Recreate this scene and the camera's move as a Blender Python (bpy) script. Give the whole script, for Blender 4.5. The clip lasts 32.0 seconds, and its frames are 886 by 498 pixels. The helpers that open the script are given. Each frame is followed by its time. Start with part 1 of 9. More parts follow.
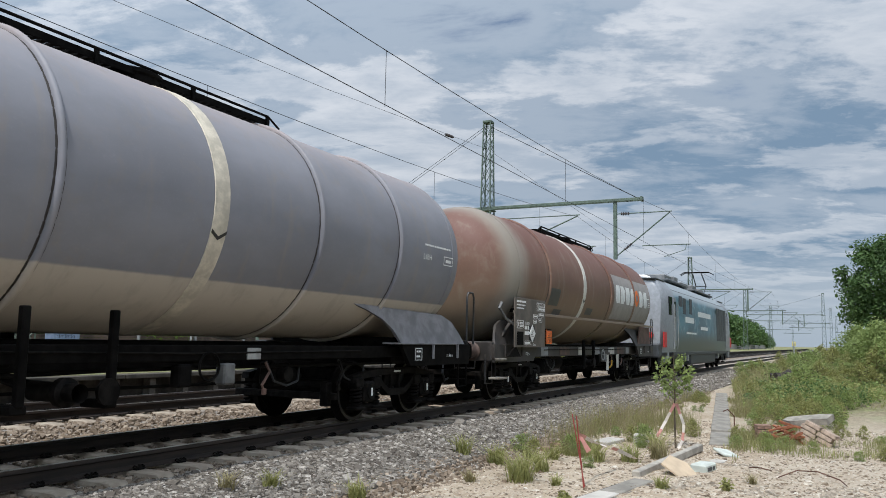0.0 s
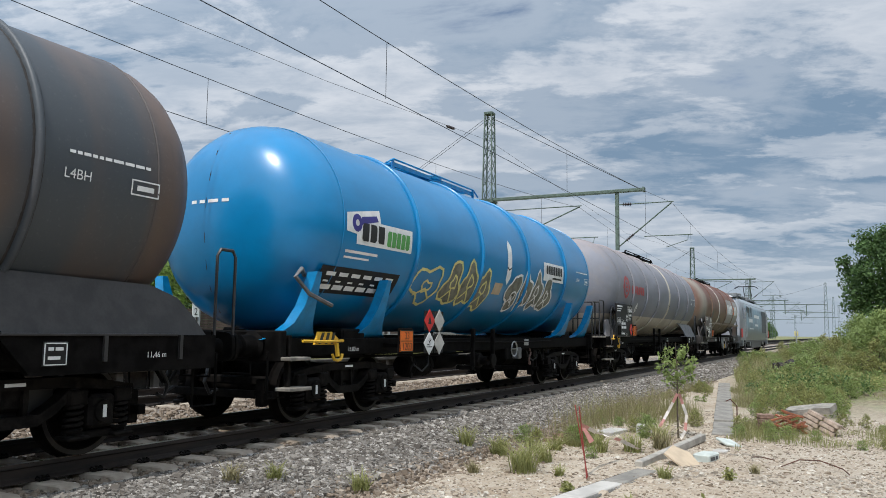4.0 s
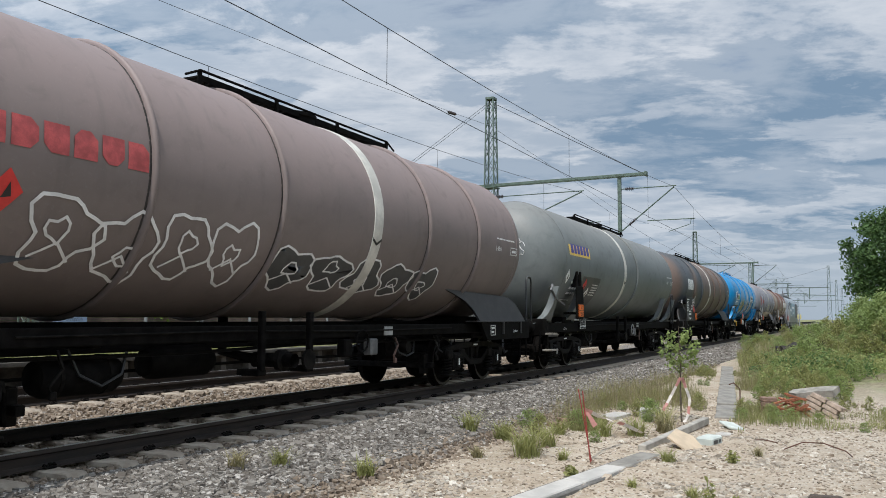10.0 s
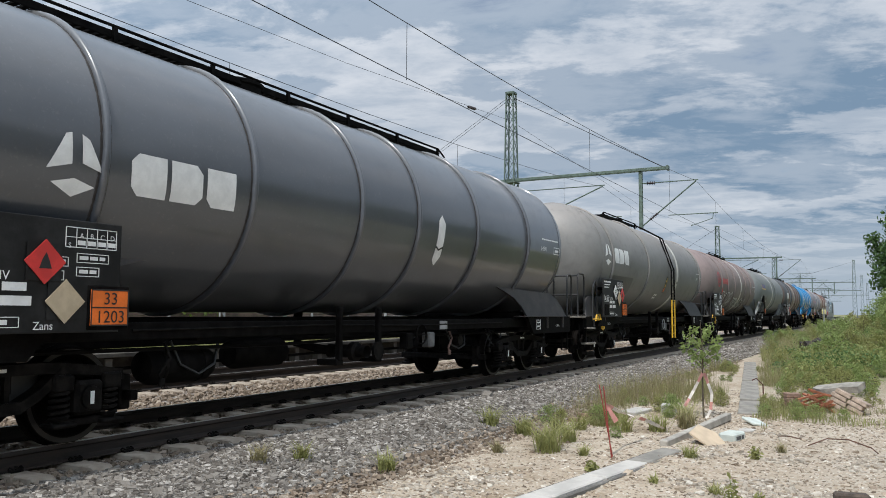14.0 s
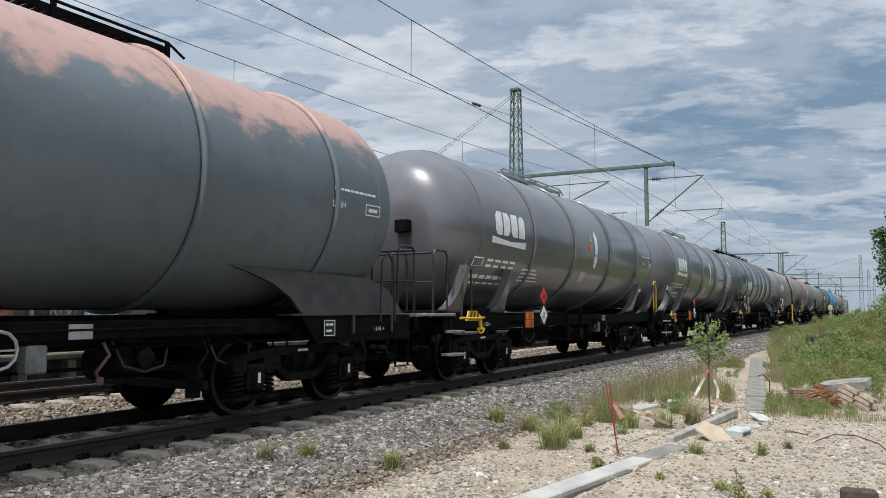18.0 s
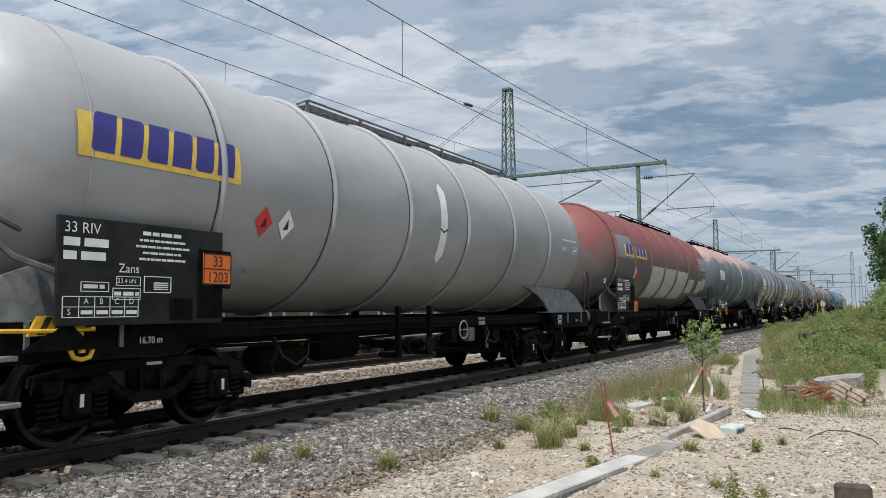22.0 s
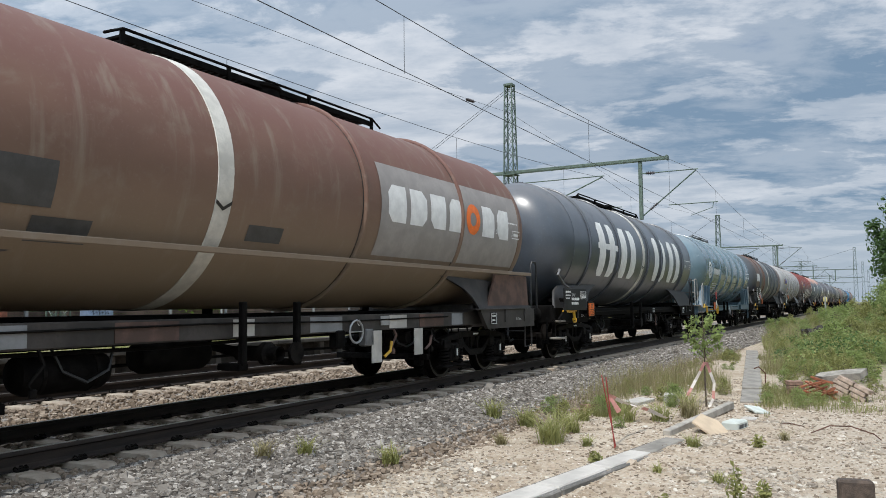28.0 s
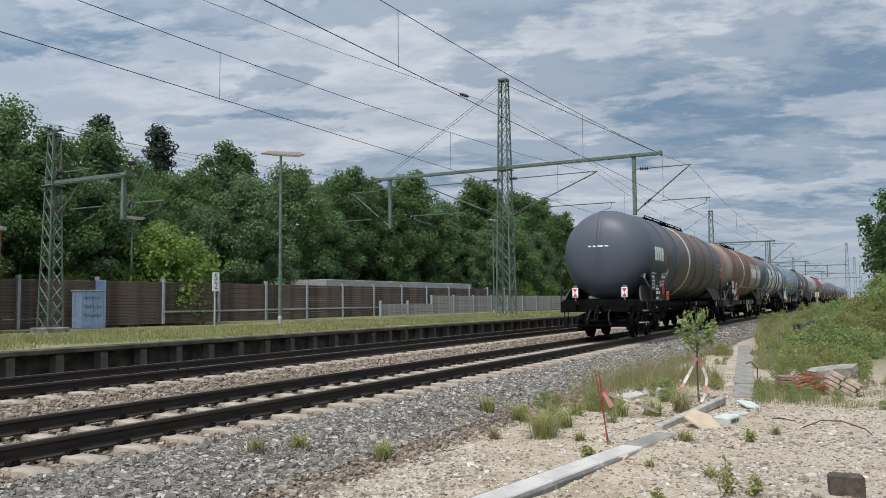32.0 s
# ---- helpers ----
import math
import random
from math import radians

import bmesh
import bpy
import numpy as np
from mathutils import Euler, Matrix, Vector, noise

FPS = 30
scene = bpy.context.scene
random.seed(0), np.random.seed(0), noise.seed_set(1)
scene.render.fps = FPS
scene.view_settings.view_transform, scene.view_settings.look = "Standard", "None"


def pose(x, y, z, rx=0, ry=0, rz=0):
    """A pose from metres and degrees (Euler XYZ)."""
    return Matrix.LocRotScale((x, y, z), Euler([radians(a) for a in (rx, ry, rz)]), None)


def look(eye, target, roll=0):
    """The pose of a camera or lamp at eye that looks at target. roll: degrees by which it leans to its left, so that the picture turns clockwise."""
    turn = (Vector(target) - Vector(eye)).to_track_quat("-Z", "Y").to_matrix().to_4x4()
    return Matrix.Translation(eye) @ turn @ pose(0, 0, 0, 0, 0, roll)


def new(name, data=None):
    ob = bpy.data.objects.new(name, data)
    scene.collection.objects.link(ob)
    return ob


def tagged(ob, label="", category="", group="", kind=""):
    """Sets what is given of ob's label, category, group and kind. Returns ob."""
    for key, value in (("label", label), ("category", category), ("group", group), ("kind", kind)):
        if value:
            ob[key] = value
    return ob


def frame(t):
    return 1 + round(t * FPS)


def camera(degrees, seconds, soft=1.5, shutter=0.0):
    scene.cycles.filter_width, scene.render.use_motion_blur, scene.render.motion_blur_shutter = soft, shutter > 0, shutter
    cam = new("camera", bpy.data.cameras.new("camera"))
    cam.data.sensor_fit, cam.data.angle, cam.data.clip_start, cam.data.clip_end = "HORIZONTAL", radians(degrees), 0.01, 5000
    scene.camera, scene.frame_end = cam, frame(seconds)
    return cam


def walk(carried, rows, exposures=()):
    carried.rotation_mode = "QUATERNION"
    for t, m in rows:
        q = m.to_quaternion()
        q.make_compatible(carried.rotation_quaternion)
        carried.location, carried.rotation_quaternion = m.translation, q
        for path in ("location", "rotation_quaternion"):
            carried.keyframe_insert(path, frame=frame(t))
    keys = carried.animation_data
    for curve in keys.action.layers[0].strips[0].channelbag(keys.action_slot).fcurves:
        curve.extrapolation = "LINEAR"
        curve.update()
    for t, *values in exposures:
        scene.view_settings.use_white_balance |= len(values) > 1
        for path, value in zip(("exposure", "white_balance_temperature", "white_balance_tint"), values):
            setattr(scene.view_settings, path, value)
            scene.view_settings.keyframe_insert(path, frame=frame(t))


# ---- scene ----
# The camera stands at the trackside and follows a little by hand; the train runs along +x on the track at y = 0.
EYE = (-4.44, -7.63, 1.27)
CAM_TURN = [
    (0.0, 26.959, 6.626, 1.094), (0.5, 26.79, 6.622, 1.112), (1.0, 27.013, 6.834, 1.126), (1.5, 27.702, 6.793, 0.931),
    (2.0, 27.626, 6.677, 0.828), (2.5, 27.502, 6.508, 0.856), (3.0, 27.447, 6.45, 0.837), (3.5, 27.302, 6.253, 0.783),
    (5.5, 26.407, 5.388, 0.641), (6.0, 26.25, 5.179, 0.593), (6.5, 26.186, 5.071, 0.507), (7.0, 26.178, 4.951, 0.502),
    (7.5, 26.298, 4.93, 0.461), (8.0, 26.365, 4.938, 0.381), (8.5, 26.415, 4.929, 0.43), (9.0, 26.671, 4.953, 0.345),
    (9.5, 27.053, 5.01, 0.302), (10.0, 27.265, 5.013, 0.284), (10.5, 27.397, 5.038, 0.323), (11.0, 27.603, 5.077, 0.312),
    (11.5, 27.855, 5.057, 0.365), (12.0, 28.121, 5.054, 0.369), (12.5, 28.367, 4.939, 0.288), (13.0, 28.465, 4.818, 0.334),
    (13.5, 28.603, 4.75, 0.301), (14.0, 28.737, 4.648, 0.292), (14.5, 28.842, 4.585, 0.326), (16.5, 29.178, 4.425, 0.14),
    (17.0, 29.211, 4.444, 0.165), (17.5, 29.132, 4.398, 0.17), (18.0, 29.121, 4.421, 0.097), (18.5, 29.135, 4.428, 0.031),
    (19.0, 29.147, 4.407, -0.208), (19.5, 28.981, 4.417, -0.251), (20.0, 28.874, 4.376, -0.28), (20.5, 28.809, 4.386, -0.362),
    (21.0, 28.751, 4.442, -0.398), (21.5, 28.667, 4.441, -0.433), (22.0, 28.627, 4.454, -0.505), (22.5, 28.566, 4.442, -0.594),
    (23.0, 28.528, 4.441, -0.528), (23.5, 28.528, 4.447, -0.495), (24.0, 28.606, 4.421, -0.559), (24.5, 28.677, 4.4, -0.495),
    (25.0, 28.774, 4.343, -0.498), (25.5, 28.827, 4.284, -0.419), (27.5, 28.933, 4.199, -0.586), (28.0, 28.779, 4.156, -0.586),
    (28.5, 28.755, 4.132, -0.606), (29.0, 28.717, 4.121, -0.586), (29.5, 28.724, 4.104, -0.662), (30.0, 28.731, 4.059, -0.613),
    (30.5, 28.758, 4.06, -0.617), (31.0, 28.668, 4.015, -0.638), (31.5, 28.55, 3.952, -0.581), (32.0, 28.32, 3.774, -0.494)]


def eye_pose(yaw, pitch, roll):
    a, b = radians(yaw), radians(pitch)
    ahead = Vector((math.cos(a) * math.cos(b), math.sin(a) * math.cos(b), math.sin(b)))
    return look(EYE, Vector(EYE) + ahead, roll)


EXPOSE = 0.05
cam = camera(58.95, 32.0, 0.9, 0.0)
walk(cam, [(t, eye_pose(a, b, c)) for t, a, b, c in CAM_TURN], [(0.0, EXPOSE, 6250, 10), (27.0, EXPOSE, 6250, 10), (29.0, EXPOSE + 0.15, 6250, 10), (30.0, EXPOSE + 0.28, 6250, 10), (31.0, EXPOSE, 6250, 10), (32.0, EXPOSE - 0.08, 6250, 10)])

# ---------------------------------------------------------------- light
SUN_TO = Vector((-0.50, -0.03, 0.865)).normalized()
elev, azim = math.asin(SUN_TO.z), math.atan2(SUN_TO.x, SUN_TO.y)
SKY_STRENGTH, SUN_STRENGTH = 0.09, 3.3
sun_data = bpy.data.lights.new("sun", "SUN")
sun_data.energy, sun_data.angle, sun_data.color = SUN_STRENGTH, radians(0.6), (1.0, 0.95, 0.87)
sun = new("sun", sun_data)
sun.matrix_world = look(SUN_TO * 60, (0, 0, 0))


# ---------------------------------------------------------------- node helper
class Nodes:
    """A short way to write node trees."""

    def __init__(self, tree):
        self.t = tree
        tree.nodes.clear()

    def n(self, kind, ins=None, operation="", data_type="", blend_type="", interpolation_type=""):
        node = self.t.nodes.new(kind)
        if operation:
            node.operation = operation
        if data_type:
            node.data_type = data_type
        if blend_type:
            node.blend_type = blend_type
        if interpolation_type:
            node.interpolation_type = interpolation_type
        for key, value in (ins or {}).items():
            if isinstance(value, bpy.types.NodeSocket):
                self.t.links.new(value, node.inputs[key])
            elif value is not None:
                node.inputs[key].default_value = value
        return node

    def math(self, op, a, b=0.0, c=0.0, clamp=False):
        node = self.n("ShaderNodeMath", {0: a, 1: b, 2: c}, operation=op)
        node.use_clamp = clamp
        return node.outputs[0]

    def noise(self, vec, scale, detail=3.0, rough=0.55, distort=0.0):
        return self.n("ShaderNodeTexNoise", {"Vector": vec, "Scale": scale, "Detail": detail, "Roughness": rough, "Distortion": distort}).outputs["Fac"]

    def scaled(self, vec, x, y, z, turn=(0, 0, 0)):
        return self.n("ShaderNodeMapping", {"Vector": vec, "Scale": (x, y, z), "Rotation": turn}).outputs[0]

    def ramp(self, fac, a, b):
        """0 at a, 1 at b, smooth between."""
        return self.n("ShaderNodeMapRange", {"Value": fac, "From Min": a, "From Max": b}, interpolation_type="SMOOTHSTEP").outputs[0]

    def mix(self, fac, a, b, blend="MIX"):
        node = self.n("ShaderNodeMix", {"Factor": fac, "A": None, "B": None}, data_type="RGBA", blend_type=blend)
        for slot, value in ((6, a), (7, b)):
            if isinstance(value, bpy.types.NodeSocket):
                self.t.links.new(value, node.inputs[slot])
            else:
                node.inputs[slot].default_value = (*value, 1) if len(value) == 3 else value
        return node.outputs[2]

    def bump(self, height, strength, distance=0.02):
        return self.n("ShaderNodeBump", {"Height": height, "Strength": strength, "Distance": distance}).outputs[0]

    def coords(self, kind="Object"):
        return self.n("ShaderNodeTexCoord").outputs[kind]

    def xyz(self, vec):
        return self.n("ShaderNodeSeparateXYZ", {0: vec}).outputs

    def out(self, colour, rough=0.6, metal=0.0, normal=None, spec=None, sheen=None, **more):
        ins = {"Base Color": colour if isinstance(colour, bpy.types.NodeSocket) else (*colour, 1), "Roughness": rough, "Metallic": metal}
        if normal is not None:
            ins["Normal"] = normal
        if spec is not None:
            ins["Specular IOR Level"] = spec
        ins.update(more)
        shader = self.n("ShaderNodeBsdfPrincipled", ins)
        self.n("ShaderNodeOutputMaterial", {"Surface": shader.outputs[0]})


def material(name):
    m = bpy.data.materials.new(name)
    m.use_nodes = True
    return m, Nodes(m.node_tree)


# ---------------------------------------------------------------- sky with broken cloud
world = bpy.data.worlds.new("sky")
scene.world = world
world.use_nodes = True
w = Nodes(world.node_tree)
sky_node = w.n("ShaderNodeTexSky")
sky_node.sky_type, sky_node.sun_disc, sky_node.sun_elevation, sky_node.sun_rotation = "NISHITA", False, elev, azim
sky_node.air_density, sky_node.dust_density, sky_node.ozone_density = 1.0, 1.2, 1.2
sky = sky_node.outputs[0]
way = w.coords("Generated")
wx, wy, wz = w.xyz(way)
lift = w.math("MAXIMUM", w.math("ADD", wz, 0.17), 0.08)
plane = w.n("ShaderNodeCombineXYZ", {0: w.math("DIVIDE", wx, lift), 1: w.math("DIVIDE", wy, lift), 2: 0.0}).outputs[0]
turned = w.n("ShaderNodeMapping", {"Vector": plane, "Location": (13.58, -15.075, 2.86), "Rotation": (0, 0, radians(70))}).outputs[0]


def cloud_depth(vec):
    """How thick the broken cloud layer is at a point of its plane."""
    a = w.noise(w.scaled(vec, 0.8, 1.0, 1.0), 1.0, 4.0, 0.5, 0.5)
    b = w.noise(w.scaled(vec, 0.7, 1.1, 1.0), 3.4, 8.0, 0.62, 0.22)
    return w.math("ADD", w.math("MULTIPLY", a, 0.54), w.math("MULTIPLY", b, 0.46))


cover = cloud_depth(turned)
above = cloud_depth(w.scaled(turned, 0.93, 0.93, 1.0))
belly = w.math("SUBTRACT", above, cover)
fill = w.ramp(cover, 0.30, 0.42)
thick = w.math("ADD", w.math("MULTIPLY", w.ramp(cover, 0.43, 0.58), 0.55), w.math("MULTIPLY", w.ramp(belly, -0.035, 0.04), 0.62), clamp=True)
cloud = w.mix(thick, (9.1, 9.4, 9.8), (2.75, 3.95, 5.35))
low = w.ramp(wz, 0.0, 0.14)
hazy = w.mix(low, (5.4, 6.3, 7.3), cloud)
# cloud towards the sun is brighter, as thin cloud scatters its light forwards
to_sun = w.n("ShaderNodeVectorMath", {0: way, 1: tuple(SUN_TO)}, operation="DOT_PRODUCT").outputs["Value"]
glare = w.math("ADD", 0.81, w.math("ADD", w.math("MULTIPLY", w.ramp(to_sun, -0.3, 0.3), 0.3), w.math("MULTIPLY", w.ramp(to_sun, 0.15, 0.95), 1.25)))
lit_cloud = w.n("ShaderNodeVectorMath", {0: hazy, "Scale": glare}, operation="SCALE").outputs[0]
sky_all = w.mix(w.math("MULTIPLY", fill, 0.93), sky, lit_cloud)
w.n("ShaderNodeOutputWorld", {"Surface": w.n("ShaderNodeBackground", {"Color": sky_all, "Strength": SKY_STRENGTH}).outputs[0]})


# ---------------------------------------------------------------- mesh helper
class Shape:
    """Collects vertices and faces of one mesh."""

    def __init__(self):
        self.v, self.f = [], []

    def add(self, verts, faces):
        k = len(self.v)
        self.v += [tuple(p) for p in verts]
        self.f += [tuple(i + k for i in f) for f in faces]
        return self

    def box(self, x0, x1, y0, y1, z0, z1, b=0.0):
        if b <= 0:
            v = [(x, y, z) for x in (x0, x1) for y in (y0, y1) for z in (z0, z1)]
            return self.add(v, [(0, 1, 3, 2), (4, 6, 7, 5), (0, 4, 5, 1), (2, 3, 7, 6), (0, 2, 6, 4), (1, 5, 7, 3)])
        b = min(b, (x1 - x0) / 2.2, (y1 - y0) / 2.2, (z1 - z0) / 2.2)
        v, idx = [], {}
        for i, x in enumerate((x0, x1)):
            for j, y in enumerate((y0, y1)):
                for k, z in enumerate((z0, z1)):
                    sx, sy, sz = (b, -b)[i], (b, -b)[j], (b, -b)[k]
                    idx[i, j, k] = len(v)
                    v += [(x, y + sy, z + sz), (x + sx, y, z + sz), (x + sx, y + sy, z)]
        f = []
        for a in range(3):
            o1, o2 = (a + 1) % 3, (a + 2) % 3
            for s in (0, 1):
                def c(p, q):
                    key = [0, 0, 0]
                    key[a], key[o1], key[o2] = s, p, q
                    return idx[tuple(key)] + a
                face = [c(0, 0), c(1, 0), c(1, 1), c(0, 1)]
                f.append(tuple(face if s else face[::-1]))
        for a in range(3):
            o1, o2 = (a + 1) % 3, (a + 2) % 3
            for p in (0, 1):
                for q in (0, 1):
                    lo, hi = [0, 0, 0], [0, 0, 0]
                    hi[a] = 1
                    lo[o1] = hi[o1] = p
                    lo[o2] = hi[o2] = q
                    lo, hi = idx[tuple(lo)], idx[tuple(hi)]
                    f.append((lo + o1, hi + o1, hi + o2, lo + o2) if p != q else (lo + o2, hi + o2, hi + o1, lo + o1))
        for (i, j, k), n in idx.items():
            f.append((n, n + 1, n + 2) if (i + j + k) % 2 else (n + 2, n + 1, n))
        return self.add(v, f)

    def prism(self, poly, axis, a, b):
        """A polygon extruded along an axis from a to b. poly: the two other coordinates, in the order x, y, z."""
        def at(p, q):
            return {"x": (q, p[0], p[1]), "y": (p[0], q, p[1]), "z": (p[0], p[1], q)}[axis]
        n = len(poly)
        v = [at(p, a) for p in poly] + [at(p, b) for p in poly]
        f = [tuple(range(n))[::-1], tuple(range(n, 2 * n))] + [(i, (i + 1) % n, n + (i + 1) % n, n + i) for i in range(n)]
        return self.add(v, f)

    def tube(self, pts, r, n=8, closed=False):
        pts = [Vector(p) for p in pts]
        rings, up = [], None
        for i, p in enumerate(pts):
            a, b = pts[max(i - 1, 0)], pts[min(i + 1, len(pts) - 1)]
            d = (b - a).normalized()
            if up is None:
                up = d.orthogonal().normalized()
            up = (up - d * up.dot(d))
            up = up.normalized() if up.length > 1e-6 else d.orthogonal().normalized()
            side = d.cross(up)
            rr = r[i] if isinstance(r, (list, tuple)) else r
            rings.append([p + (up * math.cos(2 * math.pi * k / n) + side * math.sin(2 * math.pi * k / n)) * rr for k in range(n)])
        v = [q for ring in rings for q in ring]
        f = [(i * n + k, i * n + (k + 1) % n, (i + 1) * n + (k + 1) % n, (i + 1) * n + k) for i in range(len(pts) - 1) for k in range(n)]
        f += [tuple(range(n))[::-1], tuple(range((len(pts) - 1) * n, len(pts) * n))]
        return self.add(v, f)

    def lathe(self, profile, centre, axis="x", n=32, start=0.0, sweep=2 * math.pi):
        """profile: (along the axis, radius)."""
        full = sweep > 6.28
        m = n if full else n + 1
        v = []
        for a, r in profile:
            for k in range(m):
                t = start + sweep * k / n
                c, s = r * math.cos(t), r * math.sin(t)
                off = {"x": (a, c, s), "y": (c, a, s), "z": (c, s, a)}[axis]
                v.append((centre[0] + off[0], centre[1] + off[1], centre[2] + off[2]))
        f = []
        for i in range(len(profile) - 1):
            for k in range(n):
                k2 = (k + 1) % m
                q = (i * m + k, i * m + k2, (i + 1) * m + k2, (i + 1) * m + k)
                f.append(q)
        return self.add(v, f)

    def mesh(self, name, smooth=35):
        me = bpy.data.meshes.new(name)
        me.from_pydata(self.v, [], self.f)
        bm = bmesh.new()
        bm.from_mesh(me)
        bmesh.ops.remove_doubles(bm, verts=bm.verts, dist=1e-5)
        bmesh.ops.recalc_face_normals(bm, faces=bm.faces)
        bm.to_mesh(me)
        bm.free()
        if smooth:
            me.shade_smooth()
            me.set_sharp_from_angle(angle=radians(smooth))
        return me


def raw_mesh(name, verts, faces, smooth=False):
    me = bpy.data.meshes.new(name)
    me.from_pydata(verts, [], faces)
    if smooth:
        me.shade_smooth()
    return me


def part(name, shape, mat, parent=None, label="", smooth=35):
    """One mesh object under a thing or a part."""
    me = shape if isinstance(shape, bpy.types.Mesh) else shape.mesh(name, smooth)
    if mat and not me.materials:
        me.materials.append(mat)
    ob = new(name, me)
    if parent:
        ob.parent = parent
    if label:
        ob["label"] = label
    return ob


def thing(name, label, category, group="", kind="", at=(0, 0, 0), turn=0):
    ob = tagged(new(name), label, category, group, kind)
    ob.empty_display_size = 0.2
    ob.matrix_basis = pose(*at, 0, 0, turn)
    return ob


def solo(name, shape, mat, label, category, group="", kind="", smooth=35):
    return tagged(part(name, shape, mat, None, "", smooth), label, category, group, kind)


TEXTS = {}


def text_mesh(words, size, mat, align="CENTER"):
    """The words as a flat mesh in the plane x, y, in the built-in font."""
    key = (words, size, mat.name, align)
    if key not in TEXTS:
        cu = bpy.data.curves.new("writing", "FONT")
        cu.body, cu.size, cu.align_x, cu.align_y = words, size, align, "CENTER"
        ob = bpy.data.objects.new("writing", cu)
        scene.collection.objects.link(ob)
        bpy.context.view_layer.update()
        me = bpy.data.meshes.new_from_object(ob.evaluated_get(bpy.context.evaluated_depsgraph_get()))
        bpy.data.objects.remove(ob)
        me.materials.clear()
        me.materials.append(mat)
        TEXTS[key] = me
    return TEXTS[key]

# ---------------------------------------------------------------- materials
def plain(name, colour, rough=0.6, metal=0.0, vary=0.18, scale=6.0, bump=0.15, spec=None):
    m, k = material(name)
    p = k.coords()
    n1, n2 = k.noise(p, scale, 4), k.noise(p, scale * 9, 3)
    dark = tuple(c * (1 - vary) for c in colour)
    light = tuple(min(1, c * (1 + vary)) for c in colour)
    col = k.mix(k.ramp(n1, 0.35, 0.65), dark, light)
    col = k.mix(k.math("MULTIPLY", k.ramp(n2, 0.45, 0.7), 0.35), col, dark)
    r = k.math("ADD", rough - 0.08, k.math("MULTIPLY", n1, 0.16))
    k.out(col, r, metal, k.bump(n2, bump, 0.01) if bump else None, spec)
    return m


def tank_paint(name, base, stain=None, stain_at=(2.6, 4.0), stain_edge=0.5, streaks=0.25, low=None, low_at=(1.8, 2.0), rough=0.38, dirt=(0.10, 0.085, 0.07), dirt_amount=0.35, patch=None, speck=0.07, coat=0.0, ends=None, ends_at=(0.95, 1.4)):
    """Weathered tank paint: base coat, a stain over the top, a lower coat, run streaks and dirt blooms, in wagon space."""
    m, k = material(name)
    p = k.coords()
    x, y, z = k.xyz(p)
    n_big = k.noise(k.scaled(p, 0.55, 1, 1), 0.9, 5, 0.6)
    n_run = k.noise(k.scaled(p, 2.6, 1.2, 0.2), 2.0, 5, 0.6)
    n_fine = k.noise(p, 26.0, 4, 0.6)
    col = k.mix(k.ramp(n_big, 0.3, 0.7), tuple(c * 0.86 for c in base), tuple(min(1, c * 1.12) for c in base))
    if low:
        edge = k.math("ADD", z, k.math("MULTIPLY", k.math("SUBTRACT", n_run, 0.5), 0.12 if low_at[1] - low_at[0] > 0.1 else 0.02))
        col = k.mix(k.ramp(edge, low_at[0], low_at[1]), low, col)
    if stain:
        h = k.math("ADD", z, k.math("MULTIPLY", k.math("SUBTRACT", k.noise(k.scaled(p, 0.8, 1, 1), 1.6, 6, 0.65), 0.5), 2.6 * stain_edge))
        col = k.mix(k.ramp(h, stain_at[0], stain_at[1]), col, stain)
    if patch:
        q = k.ramp(k.noise(k.scaled(p, 0.62, 0.10, 0.10), 1.0, 3, 0.5, 0.15), 0.50, 0.61)
        col = k.mix(q, col, patch)
    if ends:
        shoulder = k.math("MULTIPLY", k.ramp(x, ends_at[0], ends_at[1]), k.math("SUBTRACT", 1.0, k.ramp(k.math("ADD", x, k.math("MULTIPLY", n_big, 0.8)), 2.0, 2.9)))
        col = k.mix(k.math("MULTIPLY", shoulder, 0.8), col, ends)
    col = k.mix(k.math("MULTIPLY", k.ramp(n_run, 0.52, 0.72), streaks), col, dirt)
    bloom = k.math("MULTIPLY", k.ramp(k.noise(p, 2.7, 6, 0.65, 0.4), 0.5, 0.75), dirt_amount)
    col = k.mix(bloom, col, dirt)
    col = k.mix(k.math("MULTIPLY", k.ramp(n_fine, 0.55, 0.8), speck), col, (0.5, 0.48, 0.45))
    r = k.math("ADD", rough * 0.8 if coat > 0.25 else rough + 0.04, k.math("MULTIPLY", k.math("ADD", bloom, k.math("MULTIPLY", n_fine, 0.3)), 0.3))
    wob = k.noise(k.scaled(p, 1, 1, 1), 1.3, 2, 0.4)
    k.out(col, r, 0.0, k.bump(k.math("ADD", wob, k.math("MULTIPLY", n_fine, 0.015)), 0.16, 0.025), 0.5 if coat > 0.25 else 0.42, **{"Coat Weight": coat, "Coat Roughness": 0.11 if coat > 0.35 else 0.2})
    return m


